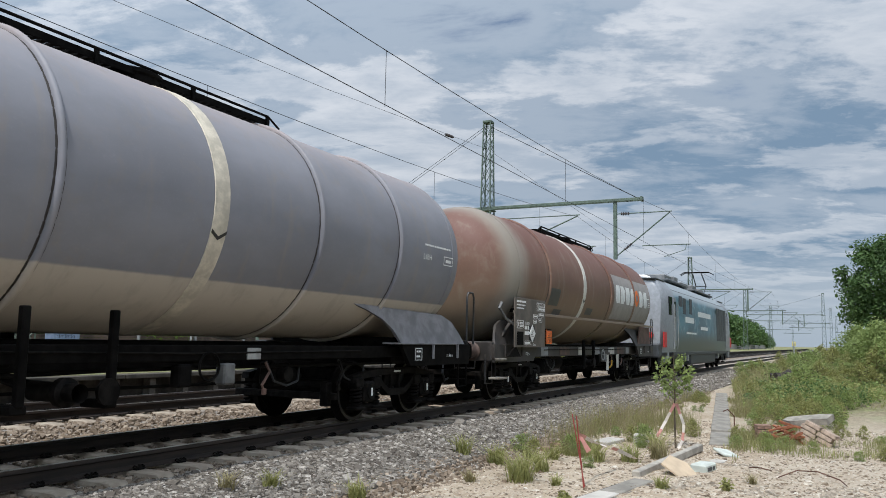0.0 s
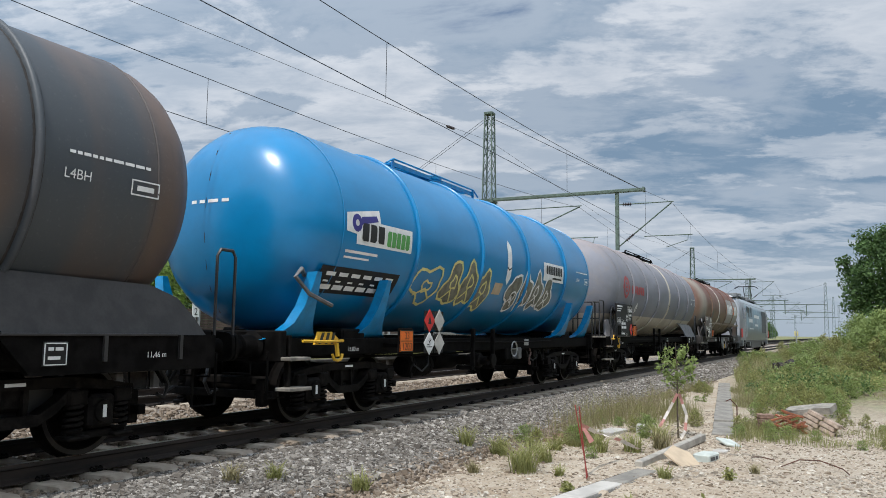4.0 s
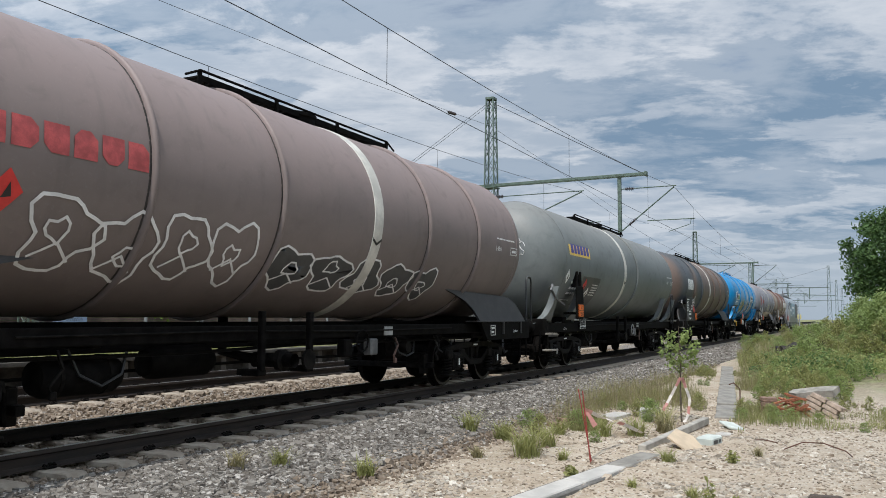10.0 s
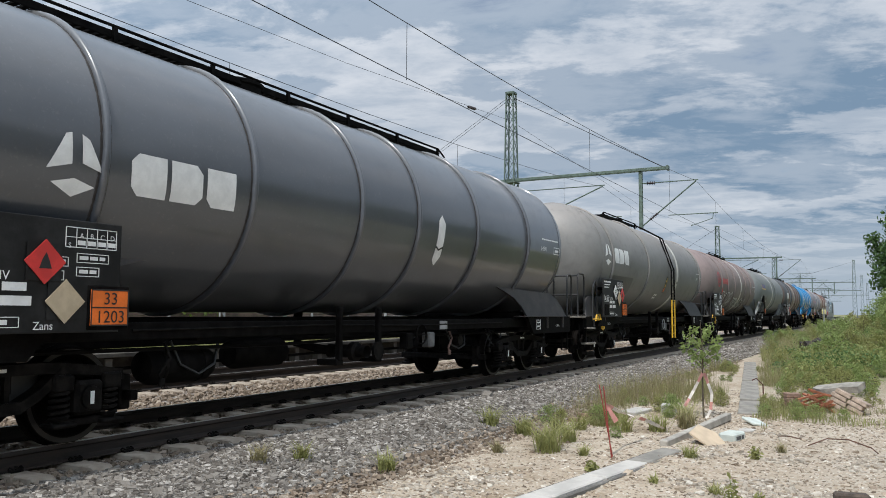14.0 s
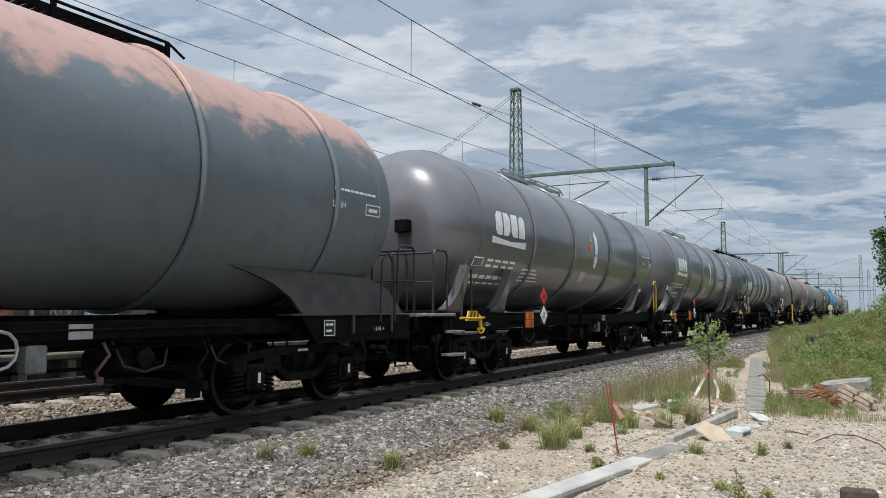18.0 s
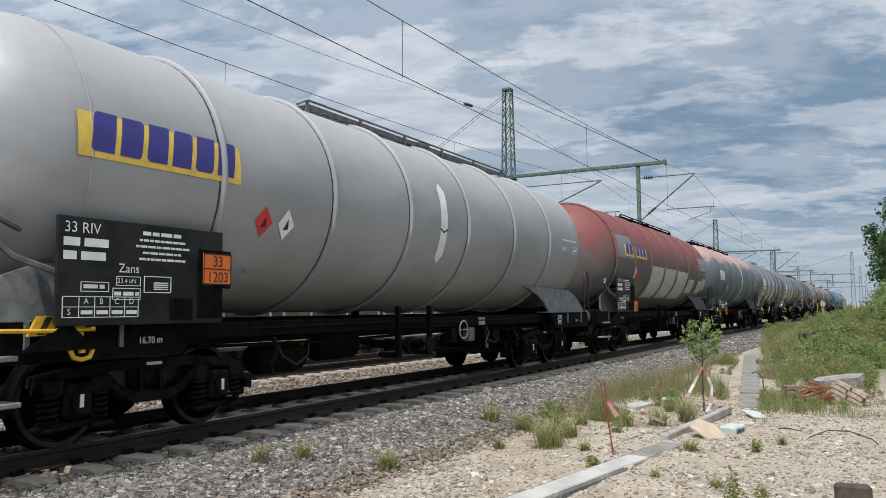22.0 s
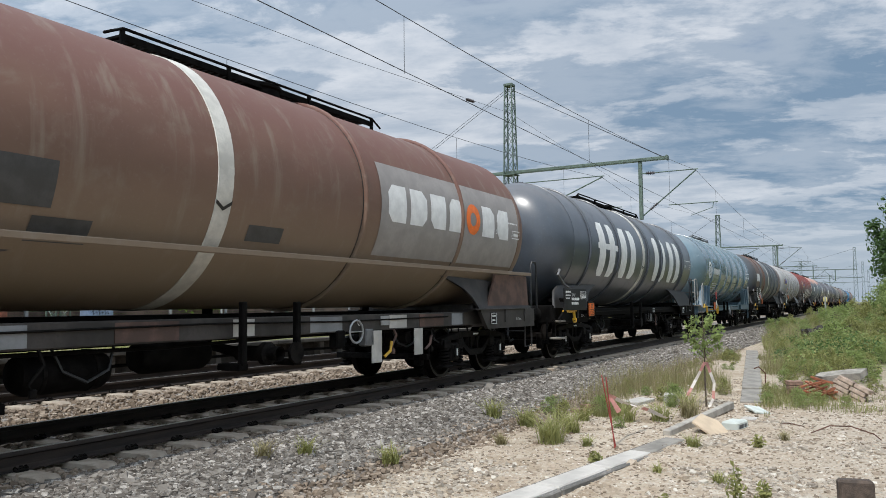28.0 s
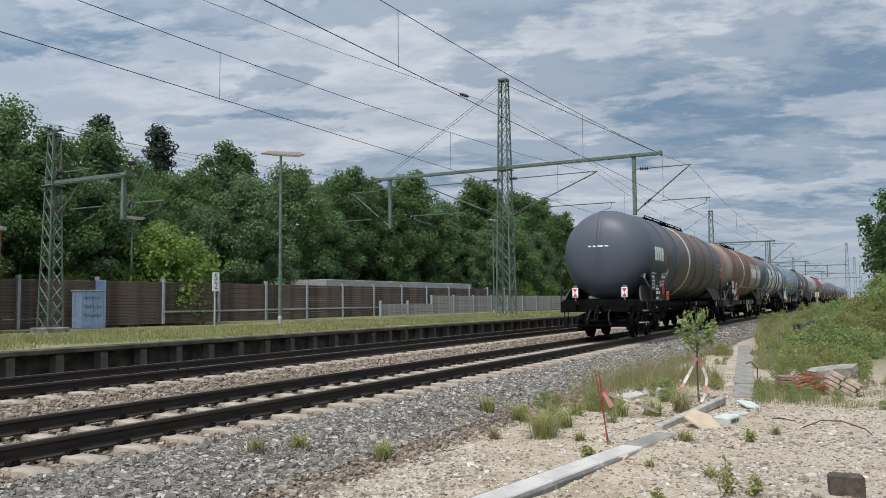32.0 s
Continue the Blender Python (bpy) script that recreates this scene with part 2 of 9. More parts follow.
# BLACK, IRON and WHEEL sit darker than dirty iron, carrying the undercarriage shade
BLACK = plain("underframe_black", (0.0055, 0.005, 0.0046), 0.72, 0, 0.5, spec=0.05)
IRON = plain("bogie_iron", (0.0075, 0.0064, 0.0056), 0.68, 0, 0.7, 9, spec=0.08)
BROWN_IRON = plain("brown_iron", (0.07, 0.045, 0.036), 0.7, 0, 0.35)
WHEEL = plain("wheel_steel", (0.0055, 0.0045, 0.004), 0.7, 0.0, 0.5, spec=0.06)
TYRE = plain("worn_tyre", (0.024, 0.021, 0.019), 0.45, 0.3, 0.3)
GREY_FRAME = plain("grey_frame", (0.12, 0.12, 0.118), 0.6, 0, 0.3)
PALE_FRAME = plain("pale_frame", (0.30, 0.30, 0.29), 0.55, 0, 0.2)
BLUE_FRAME = plain("blue_frame", (0.004, 0.20, 0.44), 0.4, 0, 0.15)
TEAL_FRAME = plain("teal_frame", (0.085, 0.14, 0.18), 0.42, 0, 0.15)
WHITE = plain("white_paint", (0.72, 0.72, 0.70), 0.5, 0, 0.08)
BAND_WHITE = plain("band_white", (0.52, 0.50, 0.45), 0.5, 0, 0.15, 4)
CREAM = plain("cream_band", (0.52, 0.47, 0.38), 0.55, 0, 0.2)
BOARD = plain("data_board", (0.013, 0.0128, 0.0125), 0.55, 0, 0.5, 3, spec=0.25)
ORANGE = plain("hazard_orange", (0.78, 0.16, 0.015), 0.5, 0, 0.12)
INK = plain("black_ink", (0.012, 0.012, 0.012), 0.5, 0, 0.1)
RED = plain("label_red", (0.55, 0.03, 0.025), 0.5, 0, 0.12)
YELLOW = plain("handrail_yellow", (0.62, 0.36, 0.02), 0.45, 0, 0.15)
TUBE = plain("black_handrail", (0.02, 0.02, 0.021), 0.45, 0, 0.2)
GALV = plain("galvanised_steel", (0.36, 0.37, 0.37), 0.45, 0.5, 0.15)
STEP = plain("worn_step", (0.22, 0.2, 0.17), 0.7, 0.2, 0.3)
CONCRETE = plain("concrete", (0.40, 0.37, 0.32), 0.9, 0, 0.18, 5, 0.5)
OLD_CONCRETE = plain("old_concrete", (0.16, 0.15, 0.135), 0.95, 0, 0.4, 2.5, 0.6)
MAST_GREEN = plain("mast_green", (0.088, 0.122, 0.096), 0.6, 0, 0.25)
PORCELAIN = plain("brown_insulator", (0.05, 0.04, 0.04), 0.3, 0, 0.1)
WIRE = plain("wire_copper", (0.03, 0.032, 0.034), 0.5, 0.4, 0.1, bump=0)


def sleeper_mat():
    m, k = material("sleeper_concrete")
    p = k.coords()
    rnd = k.n("ShaderNodeObjectInfo").outputs["Random"]
    n1, n2 = k.noise(p, 7, 5), k.noise(p, 60, 3)
    col = k.mix(k.ramp(n1, 0.3, 0.7), (0.24, 0.195, 0.15), (0.37, 0.32, 0.255))
    col = k.mix(k.math("MULTIPLY", rnd, 0.5), col, (0.29, 0.235, 0.18))
    rust = k.ramp(k.noise(p, 3, 4), 0.52, 0.7)
    col = k.mix(k.math("MULTIPLY", rust, 0.5), col, (0.16, 0.10, 0.065))
    k.out(col, 0.9, 0, k.bump(n2, 0.4, 0.01))
    return m


def ballast_mat(name, cols, scale):
    m, k = material(name)
    p = k.coords()
    v = k.n("ShaderNodeTexVoronoi", {"Vector": p, "Scale": scale})
    cell = k.xyz(v.outputs["Color"])[0]
    col = k.mix(k.ramp(cell, 0.1, 0.9), cols[0], cols[1])
    col = k.mix(k.math("MULTIPLY", k.ramp(k.noise(p, 0.8, 4), 0.4, 0.65), 0.55), col, cols[2])
    k.out(col, 0.95, 0, k.bump(k.math("SUBTRACT", 1.0, v.outputs["Distance"]), 1.0, 0.05))
    return m


def stone_mat(name, cols):
    m, k = material(name)
    isl = k.n("ShaderNodeNewGeometry").outputs["Random Per Island"]
    p = k.coords()
    col = k.mix(k.ramp(isl, 0.05, 0.6), cols[0], cols[1])
    col = k.mix(k.ramp(isl, 0.72, 0.98), col, cols[2])
    n = k.noise(p, 45, 4)
    col = k.mix(k.math("MULTIPLY", k.ramp(n, 0.4, 0.7), 0.4), col, cols[0])
    k.out(col, 0.92, 0, k.bump(n, 0.35, 0.01))
    return m


def rail_mat():
    m, k = material("rusty_rail")
    p = k.coords()
    n = k.noise(k.scaled(p, 0.6, 8, 8), 3, 5)
    col = k.mix(k.ramp(n, 0.3, 0.7), (0.011, 0.008, 0.0065), (0.032, 0.021, 0.015))
    k.out(col, 0.75, 0.1, k.bump(k.noise(p, 50, 3), 0.2, 0.005))
    return m


def ground_mat():
    """Pale crushed limestone by the track, passing into grass and soil further off."""
    m, k = material("pale_gravel_ground")
    p = k.coords()
    x, y, z = k.xyz(p)
    n1, n2, n3 = k.noise(p, 0.7, 6, 0.6), k.noise(p, 9, 5, 0.65), k.noise(p, 55, 4, 0.6)
    v = k.n("ShaderNodeTexVoronoi", {"Vector": p, "Scale": 34.0})
    cell = k.xyz(v.outputs["Color"])[1]
    sand = k.mix(k.ramp(n1, 0.35, 0.65), (0.33, 0.262, 0.186), (0.42, 0.35, 0.265))
    sand = k.mix(k.math("MULTIPLY", k.ramp(cell, 0.3, 0.95), 0.5), sand, (0.50, 0.445, 0.365))
    sand = k.mix(k.math("MULTIPLY", k.ramp(n2, 0.5, 0.72), 0.65), sand, (0.22, 0.17, 0.125))
    sand = k.mix(k.math("MULTIPLY", k.ramp(k.noise(p, 1.6, 6, 0.7, 0.6), 0.5, 0.66), 0.65), sand, (0.24, 0.175, 0.108))
    grey_part = k.math("MULTIPLY", k.ramp(k.math("ADD", k.math("SUBTRACT", -5.7, y), k.math("MULTIPLY", k.math("SUBTRACT", n1, 0.5), 2.0)), 0.0, 1.6), 0.35)
    sand = k.mix(grey_part, sand, k.mix(k.ramp(n2, 0.35, 0.65), (0.25, 0.215, 0.17), (0.43, 0.385, 0.32)))
    sand = k.mix(k.math("MULTIPLY", k.ramp(k.noise(p, 4.5, 5, 0.7), 0.56, 0.68), 0.5), sand, (0.60, 0.55, 0.47))
    soil = k.mix(k.ramp(n2, 0.35, 0.65), (0.13, 0.105, 0.06), (0.24, 0.20, 0.12))
    grass = k.mix(k.ramp(n2, 0.3, 0.7), (0.09, 0.11, 0.035), (0.20, 0.21, 0.085))
    n4 = k.noise(p, 2.3, 6, 0.7)
    past = k.math("SUBTRACT", k.math("SUBTRACT", k.math("MULTIPLY", x, 0.125), 7.2), y)
    far = k.math("ADD", k.math("MULTIPLY", k.math("ADD", past, 0.0), 6.0), k.math("ADD", k.math("MULTIPLY", k.math("SUBTRACT", n1, 0.5), 14.0), k.math("MULTIPLY", k.math("SUBTRACT", n4, 0.5), 12.0)))
    near_x = k.ramp(x, 12.0, 17.0)
    away = k.ramp(x, 26.0, 60.0)
    weedy = k.math("MAXIMUM", k.math("MULTIPLY", k.ramp(far, -3.0, 5.0), near_x), away)
    col = k.mix(weedy, sand, k.mix(k.ramp(n1, 0.4, 0.62), soil, grass))
    col = k.mix(k.ramp(y, 6.5, 6.8), col, k.mix(k.ramp(n1, 0.4, 0.6), grass, (0.20, 0.185, 0.085)))
    k.out(col, 0.97, 0, k.bump(k.math("ADD", k.math("MULTIPLY", n2, 0.6), k.math("ADD", k.math("MULTIPLY", v.outputs["Distance"], -0.5), k.math("MULTIPLY", n3, 0.3))), 0.9, 0.035))
    return m


def leaf_mat(name, dark, light, trans=0.35):
    m, k = material(name)
    isl = k.n("ShaderNodeNewGeometry").outputs["Random Per Island"]
    rnd = k.n("ShaderNodeObjectInfo").outputs["Random"]
    p = k.coords()
    col = k.mix(isl, dark, light)
    col = k.mix(k.math("MULTIPLY", k.ramp(k.noise(p, 0.5, 3), 0.35, 0.65), 0.5), col, tuple(c * 0.7 for c in dark))
    col = k.mix(k.math("MULTIPLY", rnd, 0.25), col, light)
    a = k.n("ShaderNodeBsdfPrincipled", {"Base Color": col, "Roughness": 0.55, "Specular IOR Level": 0.3})
    b = k.n("ShaderNodeBsdfTranslucent", {"Color": k.mix(0.5, col, light)})
    s = k.n("ShaderNodeMixShader", {0: trans, 1: a.outputs[0], 2: b.outputs[0]})
    k.n("ShaderNodeOutputMaterial", {"Surface": s.outputs[0]})
    return m


SLEEPER = sleeper_mat()
BALLAST = ballast_mat("grey_ballast", ((0.12, 0.105, 0.09), (0.36, 0.325, 0.285), (0.20, 0.15, 0.11)), 20)
STONES = stone_mat("ballast_stones", ((0.085, 0.072, 0.06), (0.205, 0.185, 0.16), (0.42, 0.39, 0.35)))
BROWN_STONES = stone_mat("brown_ballast_stones", ((0.12, 0.09, 0.064), (0.24, 0.185, 0.135), (0.36, 0.30, 0.235)))
LIME_STONES = stone_mat("limestone_pieces", ((0.15, 0.11, 0.075), (0.40, 0.33, 0.25), (0.60, 0.555, 0.48)))
PALE_RUBBLE = stone_mat("pale_rubble", ((0.22, 0.185, 0.145), (0.36, 0.315, 0.255), (0.50, 0.455, 0.385)))
RAIL = rail_mat()
RAIL_TOP = plain("polished_rail", (0.30, 0.27, 0.25), 0.3, 0.85, 0.2, bump=0.05)
GROUND = ground_mat()
BARK = plain("bark", (0.09, 0.07, 0.05), 0.95, 0, 0.35, 4, 0.8)
LEAF_OAK = leaf_mat("leaves_dark", (0.038, 0.078, 0.025), (0.12, 0.20, 0.06), 0.35)
LEAF_MIX = leaf_mat("leaves_mid", (0.045, 0.095, 0.034), (0.165, 0.26, 0.085), 0.35)
LEAF_SOFT = leaf_mat("leaves_soft", (0.052, 0.10, 0.042), (0.17, 0.255, 0.105), 0.35)
LEAF_WEED = leaf_mat("leaves_weed", (0.18, 0.19, 0.06), (0.38, 0.38, 0.15), 0.45)
BANK_GRASS = leaf_mat("bank_grass_blades", (0.18, 0.19, 0.068), (0.36, 0.36, 0.145), 0.45)
LEAF_LIGHT = leaf_mat("leaves_bright", (0.13, 0.185, 0.055), (0.33, 0.40, 0.14), 0.42)
LEAF_BUSH = leaf_mat("leaves_bush", (0.085, 0.15, 0.03), (0.24, 0.34, 0.075), 0.4)
LEAF_PINE = leaf_mat("pine_needles", (0.022, 0.038, 0.024), (0.05, 0.075, 0.042), 0.25)
GRASS = leaf_mat("grass_blades", (0.16, 0.165, 0.06), (0.33, 0.325, 0.135), 0.45)
DRY_GRASS = leaf_mat("dry_grass", (0.22, 0.19, 0.10), (0.36, 0.32, 0.17))

# ---------------------------------------------------------------- ground: one sheet to the horizon
def ground_z(x, y):
    z = -0.38 + 0.035 * noise.noise((x * 0.45, y * 0.45, 3.1)) + 0.016 * noise.noise((x * 1.7, y * 1.7, 8.2)) + 0.012 * noise.noise((x * 4.3, y * 4.3, 2.7))
    edge = -6.0 + 0.12 * (x - 10)
    if x > 11 and y < edge:
        z += 0.62 * min(1, (x - 11) / 9) * min(1, (edge - y) / 4.5)
    if -3.6 < y < 6.6:
        z = min(z, -0.40)
    if y > 7:
        z = -0.1 + 0.1 * min(1, (y - 7) / 20)
    return z


def steps(near_a, near_b, fine, far_a, far_b, grow=1.35):
    out = list(np.arange(near_a, near_b + fine, fine))
    d, p = fine, out[-1]
    while p < far_b:
        d *= grow
        p += d
        out.append(p)
    d, p = fine, out[0]
    while p > far_a:
        d *= grow
        p -= d
        out.insert(0, p)
    return out


gx, gy = steps(-4, 32, 0.11, -2500, 4200), steps(-9.5, -2.6, 0.1, -3000, 3000)
gv = [(x, y, ground_z(x, y)) for x in gx for y in gy]
gf = [(i * len(gy) + j, (i + 1) * len(gy) + j, (i + 1) * len(gy) + j + 1, i * len(gy) + j + 1) for i in range(len(gx) - 1) for j in range(len(gy) - 1)]
ground = part("ground", raw_mesh("ground", gv, gf, True), GROUND)
tagged(ground, "pale crushed limestone ground passing into rough grass", "ground", kind="structure")


# ---------------------------------------------------------------- tracks
def rail_shape(x0, x1, y):
    half = [(0.0, 0.0), (0.031, 0.0), (0.036, -0.012), (0.036, -0.036), (0.012, -0.05), (0.009, -0.13), (0.03, -0.145), (0.075, -0.158), (0.075, -0.172), (0.0, -0.172)]
    poly = [(y + a, b) for a, b in half] + [(y - a, b) for a, b in half[-2:0:-1]]
    return Shape().prism(poly, "x", x0, x1)


def sleeper_mesh():
    s = Shape()
    v = []
    for yy, hx, top in ((-1.30, 0.10, -0.235), (-1.22, 0.11, -0.172), (-0.5, 0.11, -0.178), (0.0, 0.095, -0.205), (0.5, 0.11, -0.178), (1.22, 0.11, -0.172), (1.30, 0.10, -0.235)):
        v += [(-hx - 0.045, yy, -0.38), (-hx, yy, top - 0.012), (-hx + 0.02, yy, top), (hx - 0.02, yy, top), (hx, yy, top - 0.012), (hx + 0.045, yy, -0.38)]
    f = [(i * 6 + k, i * 6 + k + 1, i * 6 + k + 7, i * 6 + k + 6) for i in range(6) for k in range(5)]
    f += [tuple(range(5, -1, -1)), tuple(range(36, 42))]
    return s.add(v, f).mesh("sleeper", 40)


def clip_mesh():
    s = Shape()
    s.box(-0.06, 0.06, 0.07, 0.13, -0.172, -0.15, 0.006)
    for sx in (-0.045, 0.045):
        s.tube([(sx, 0.055, -0.15), (sx * 1.2, 0.09, -0.125), (sx * 1.1, 0.125, -0.14), (sx * 0.4, 0.105, -0.135)], 0.008, 5)
    s.lathe([(-0.172, 0.016), (-0.118, 0.016), (-0.115, 0.0)], (0, 0.095, 0), "z", 6)
    return s.mesh("rail_clip", 40)


SLEEPER_ME, CLIP_ME = sleeper_mesh(), clip_mesh()
SLEEPER_ME.materials.append(SLEEPER)
CLIP_ME.materials.append(IRON)


def lay_track(name, y, x0, x1, label):
    tr = thing(name, label, "railway track", kind="structure")
    for side in (-0.75, 0.75):
        r = part("rail", rail_shape(x0, x1, y + side), RAIL, tr, "rust-brown steel rail")
        part("rail_head", Shape().box(x0, x1, y + side - 0.026, y + side + 0.026, 0.0005, 0.004), RAIL_TOP, r, "polished running surface")
    return tr


track_near = lay_track("track_near", 0.0, -60, 900, "railway track with rusty rails on concrete sleepers")
track_far = lay_track("track_far", 4.83, -60, 900, "second railway track on concrete sleepers")
track_back = lay_track("track_back", 20.6, -80, 700, "railway track beyond the grassy platform")
track_mid = lay_track("track_mid", 15.2, -80, 700, "railway track behind the platform")

bed = Shape()
bed.prism([(-3.7, -0.52), (-3.3, -0.40), (-2.1, -0.25), (-1.2, -0.225), (-0.9, -0.235), (0.9, -0.235), (1.3, -0.225), (2.4, -0.245), (3.5, -0.225), (6.45, -0.20), (6.45, -0.52)], "x", -60, 900)
bed.prism([(13.0, -0.5), (13.0, -0.2), (22.6, -0.2), (24.0, -0.5)], "x", -80, 700)
tagged(part("ballast_bed", bed, BALLAST, None, "", 0), "grey and brown crushed stone ballast bed", "ballast", kind="structure")


def scatter_stones(name, mat, label, spots, size, squash=0.75, seed=1):
    """Many small broken stones in one mesh. spots: an array of x, y, z."""
    rng = np.random.default_rng(seed)
    n = len(spots)
    cube = np.array([(x, y, z) for x in (-1, 1) for y in (-1, 1) for z in (-1, 1)], float) * 0.5
    faces = np.array([(0, 1, 3, 2), (4, 6, 7, 5), (0, 4, 5, 1), (2, 3, 7, 6), (0, 2, 6, 4), (1, 5, 7, 3)])
    v = cube[None] * (1 + rng.uniform(-0.35, 0.35, (n, 8, 3)))
    v = v * (size * rng.lognormal(0, 0.32, (n, 1, 1))) * np.array([1, 1, squash])
    a, b = rng.uniform(0, 6.28, n), rng.uniform(-0.7, 0.7, n)
    ca, sa, cb, sb = np.cos(a), np.sin(a), np.cos(b), np.sin(b)
    x, z = v[..., 0] * cb[:, None] + v[..., 2] * sb[:, None], -v[..., 0] * sb[:, None] + v[..., 2] * cb[:, None]
    y = v[..., 1]
    v = np.stack([x * ca[:, None] - y * sa[:, None], x * sa[:, None] + y * ca[:, None], z], -1) + spots[:, None, :]
    f = faces[None] + (np.arange(n) * 8)[:, None, None]
    me = bpy.data.meshes.new(name)
    me.from_pydata(v.reshape(-1, 3).tolist(), [], f.reshape(-1, 4).tolist())
    me.materials.append(mat)
    return tagged(new(name, me), label, "gravel", kind="stuff")


def spots(n, x0, x1, y0, y1, height, seed, power=1.0, gate=None):
    rng = np.random.default_rng(seed)
    x = x0 + (x1 - x0) * rng.uniform(0, 1, n) ** power
    y = rng.uniform(y0, y1, n)
    if gate is not None:
        keep = np.array([noise.noise((a * 0.9, b * 0.9, 5.5)) + 0.5 * noise.noise((a * 2.6, b * 2.6, 1.5)) > gate for a, b in zip(x, y)])
        x, y = x[keep], y[keep]
    return np.stack([x, y, np.array([height(a, b) for a, b in zip(x, y)])], 1)


def bed_z(x, y):
    return float(np.interp(y, (-3.6, -3.3, -2.1, -1.2, -0.9, 0.9, 1.3, 2.4, 3.5, 6.4), (-0.43, -0.385, -0.235, -0.21, -0.22, -0.22, -0.21, -0.23, -0.21, -0.19)))


scatter_stones("ballast_stones", STONES, "loose grey crushed stones along the track shoulder", spots(56000, -3, 26, -3.0, -1.32, bed_z, 1, 1.6), 0.029, seed=11)
scatter_stones("ballast_stones", BROWN_STONES, "brown and pale stones thinning out into the gravel", spots(9000, -2, 26, -3.75, -2.7, bed_z, 5, 1.4), 0.029, seed=15)
scatter_stones("ballast_stones", BROWN_STONES, "brownish crushed stones between the rails", spots(13000, -2, 24, -1.3, 1.4, lambda x, y: bed_z(x, y) - 0.012, 2, 1.4), 0.036, seed=12)
scatter_stones("ballast_stones", BROWN_STONES, "brownish crushed stones between the two tracks", spots(20000, 0, 34, 1.35, 6.3, lambda x, y: bed_z(x, y) - (0.012 if y > 3.5 else 0), 3, 1.3), 0.04, seed=13)
scatter_stones("ballast_stones", STONES, "loose grey crushed stones further along the shoulder", spots(12000, 20, 60, -3.3, -1.32, bed_z, 4, 1.4), 0.05, seed=14)


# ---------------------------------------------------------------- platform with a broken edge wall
# wall colour darkened to stand for the shaded gap between the posts
PLAT_SHADE = plain("platform_wall_shade", (0.036, 0.032, 0.027), 0.95, 0, 0.6, 2.5, 0.6)
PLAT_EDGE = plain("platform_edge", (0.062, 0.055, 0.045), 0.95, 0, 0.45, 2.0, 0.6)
plat = thing("platform", "disused low platform, concrete edge on dark posts, overgrown top", "platform", kind="structure")
part("body", Shape().box(-60, 420, 6.78, 13.0, -0.45, 0.375), PLAT_SHADE, plat, "retaining wall, coloured dark for the shade under the edge slab")
for i in range(40):
    x0 = -40 + i * 4.0
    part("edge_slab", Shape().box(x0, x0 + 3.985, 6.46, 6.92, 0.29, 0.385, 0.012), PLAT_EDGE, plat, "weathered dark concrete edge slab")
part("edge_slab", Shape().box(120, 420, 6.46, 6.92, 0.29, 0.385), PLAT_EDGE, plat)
PLAT_POST = plain("platform_post", (0.11, 0.10, 0.085), 0.95, 0, 0.35, 3, 0.5)
post_me = Shape().box(-0.09, 0.09, 6.56, 6.80, -0.4, 0.27, 0.012).mesh("post")
post_me.materials.append(PLAT_POST)
for i in range(120):
    ob = part("post", post_me, None, plat)
    ob.location.x = -9.67 + 1.03 * i
turf = Shape().box(-60, 420, 6.66, 13.1, 0.36, 0.40)
tagged(part("grass_verge", turf, GROUND, None, "", 0), "strip of rough grass on the old platform", "grass", kind="structure")


# ---------------------------------------------------------------- grass and weeds
def blades(name, n, place, length, mat, label, seed, lean=0.5, width=0.012, category="grass"):
    """Bent blades, two quads each, in one mesh. place(rng) gives x, y, z and a length factor."""
    rng = np.random.default_rng(seed)
    v, f = [], []
    for i in range(n):
        x, y, z, s = place(rng)
        h = length * s * rng.uniform(0.55, 1.2)
        a = rng.uniform(0, 6.283)
        dx, dy = math.cos(a), math.sin(a)
        wx_, wy_ = -dy * width * s ** 0.5, dx * width * s ** 0.5
        b = lean * rng.uniform(0.2, 1.0) * h
        k = len(v)
        v += [(x - wx_, y - wy_, z), (x + wx_, y + wy_, z),
              (x + dx * b * 0.3 + wx_ * 0.8, y + dy * b * 0.3 + wy_ * 0.8, z + h * 0.6), (x + dx * b * 0.3 - wx_ * 0.8, y + dy * b * 0.3 - wy_ * 0.8, z + h * 0.6),
              (x + dx * b, y + dy * b, z + h)]
        f += [(k, k + 1, k + 2, k + 3), (k + 3, k + 2, k + 4)]
    me = raw_mesh(name, v, f)
    me.materials.append(mat)
    return tagged(new(name, me), label, category, kind="stuff")


def tuft(x, y, size, mat, label, seed, n=130, lean=1.6, width=0.006):
    z = ground_z(x, y) if y < -3.3 else bed_z(x, y)

    def place(rng):
        r, a = size * 0.42 * rng.uniform(0, 1) ** 0.7, rng.uniform(0, 6.283)
        return x + r * math.cos(a), y + r * math.sin(a), z - 0.02, 1.0
    ob = blades("grass_tuft", int(n * min(1.0, 0.15 + size * 2.2)), place, size, mat, label, seed, lean, width, "grass tuft")
    ob["kind"] = ""
    ob["group"] = "tufts by the track"
    return ob


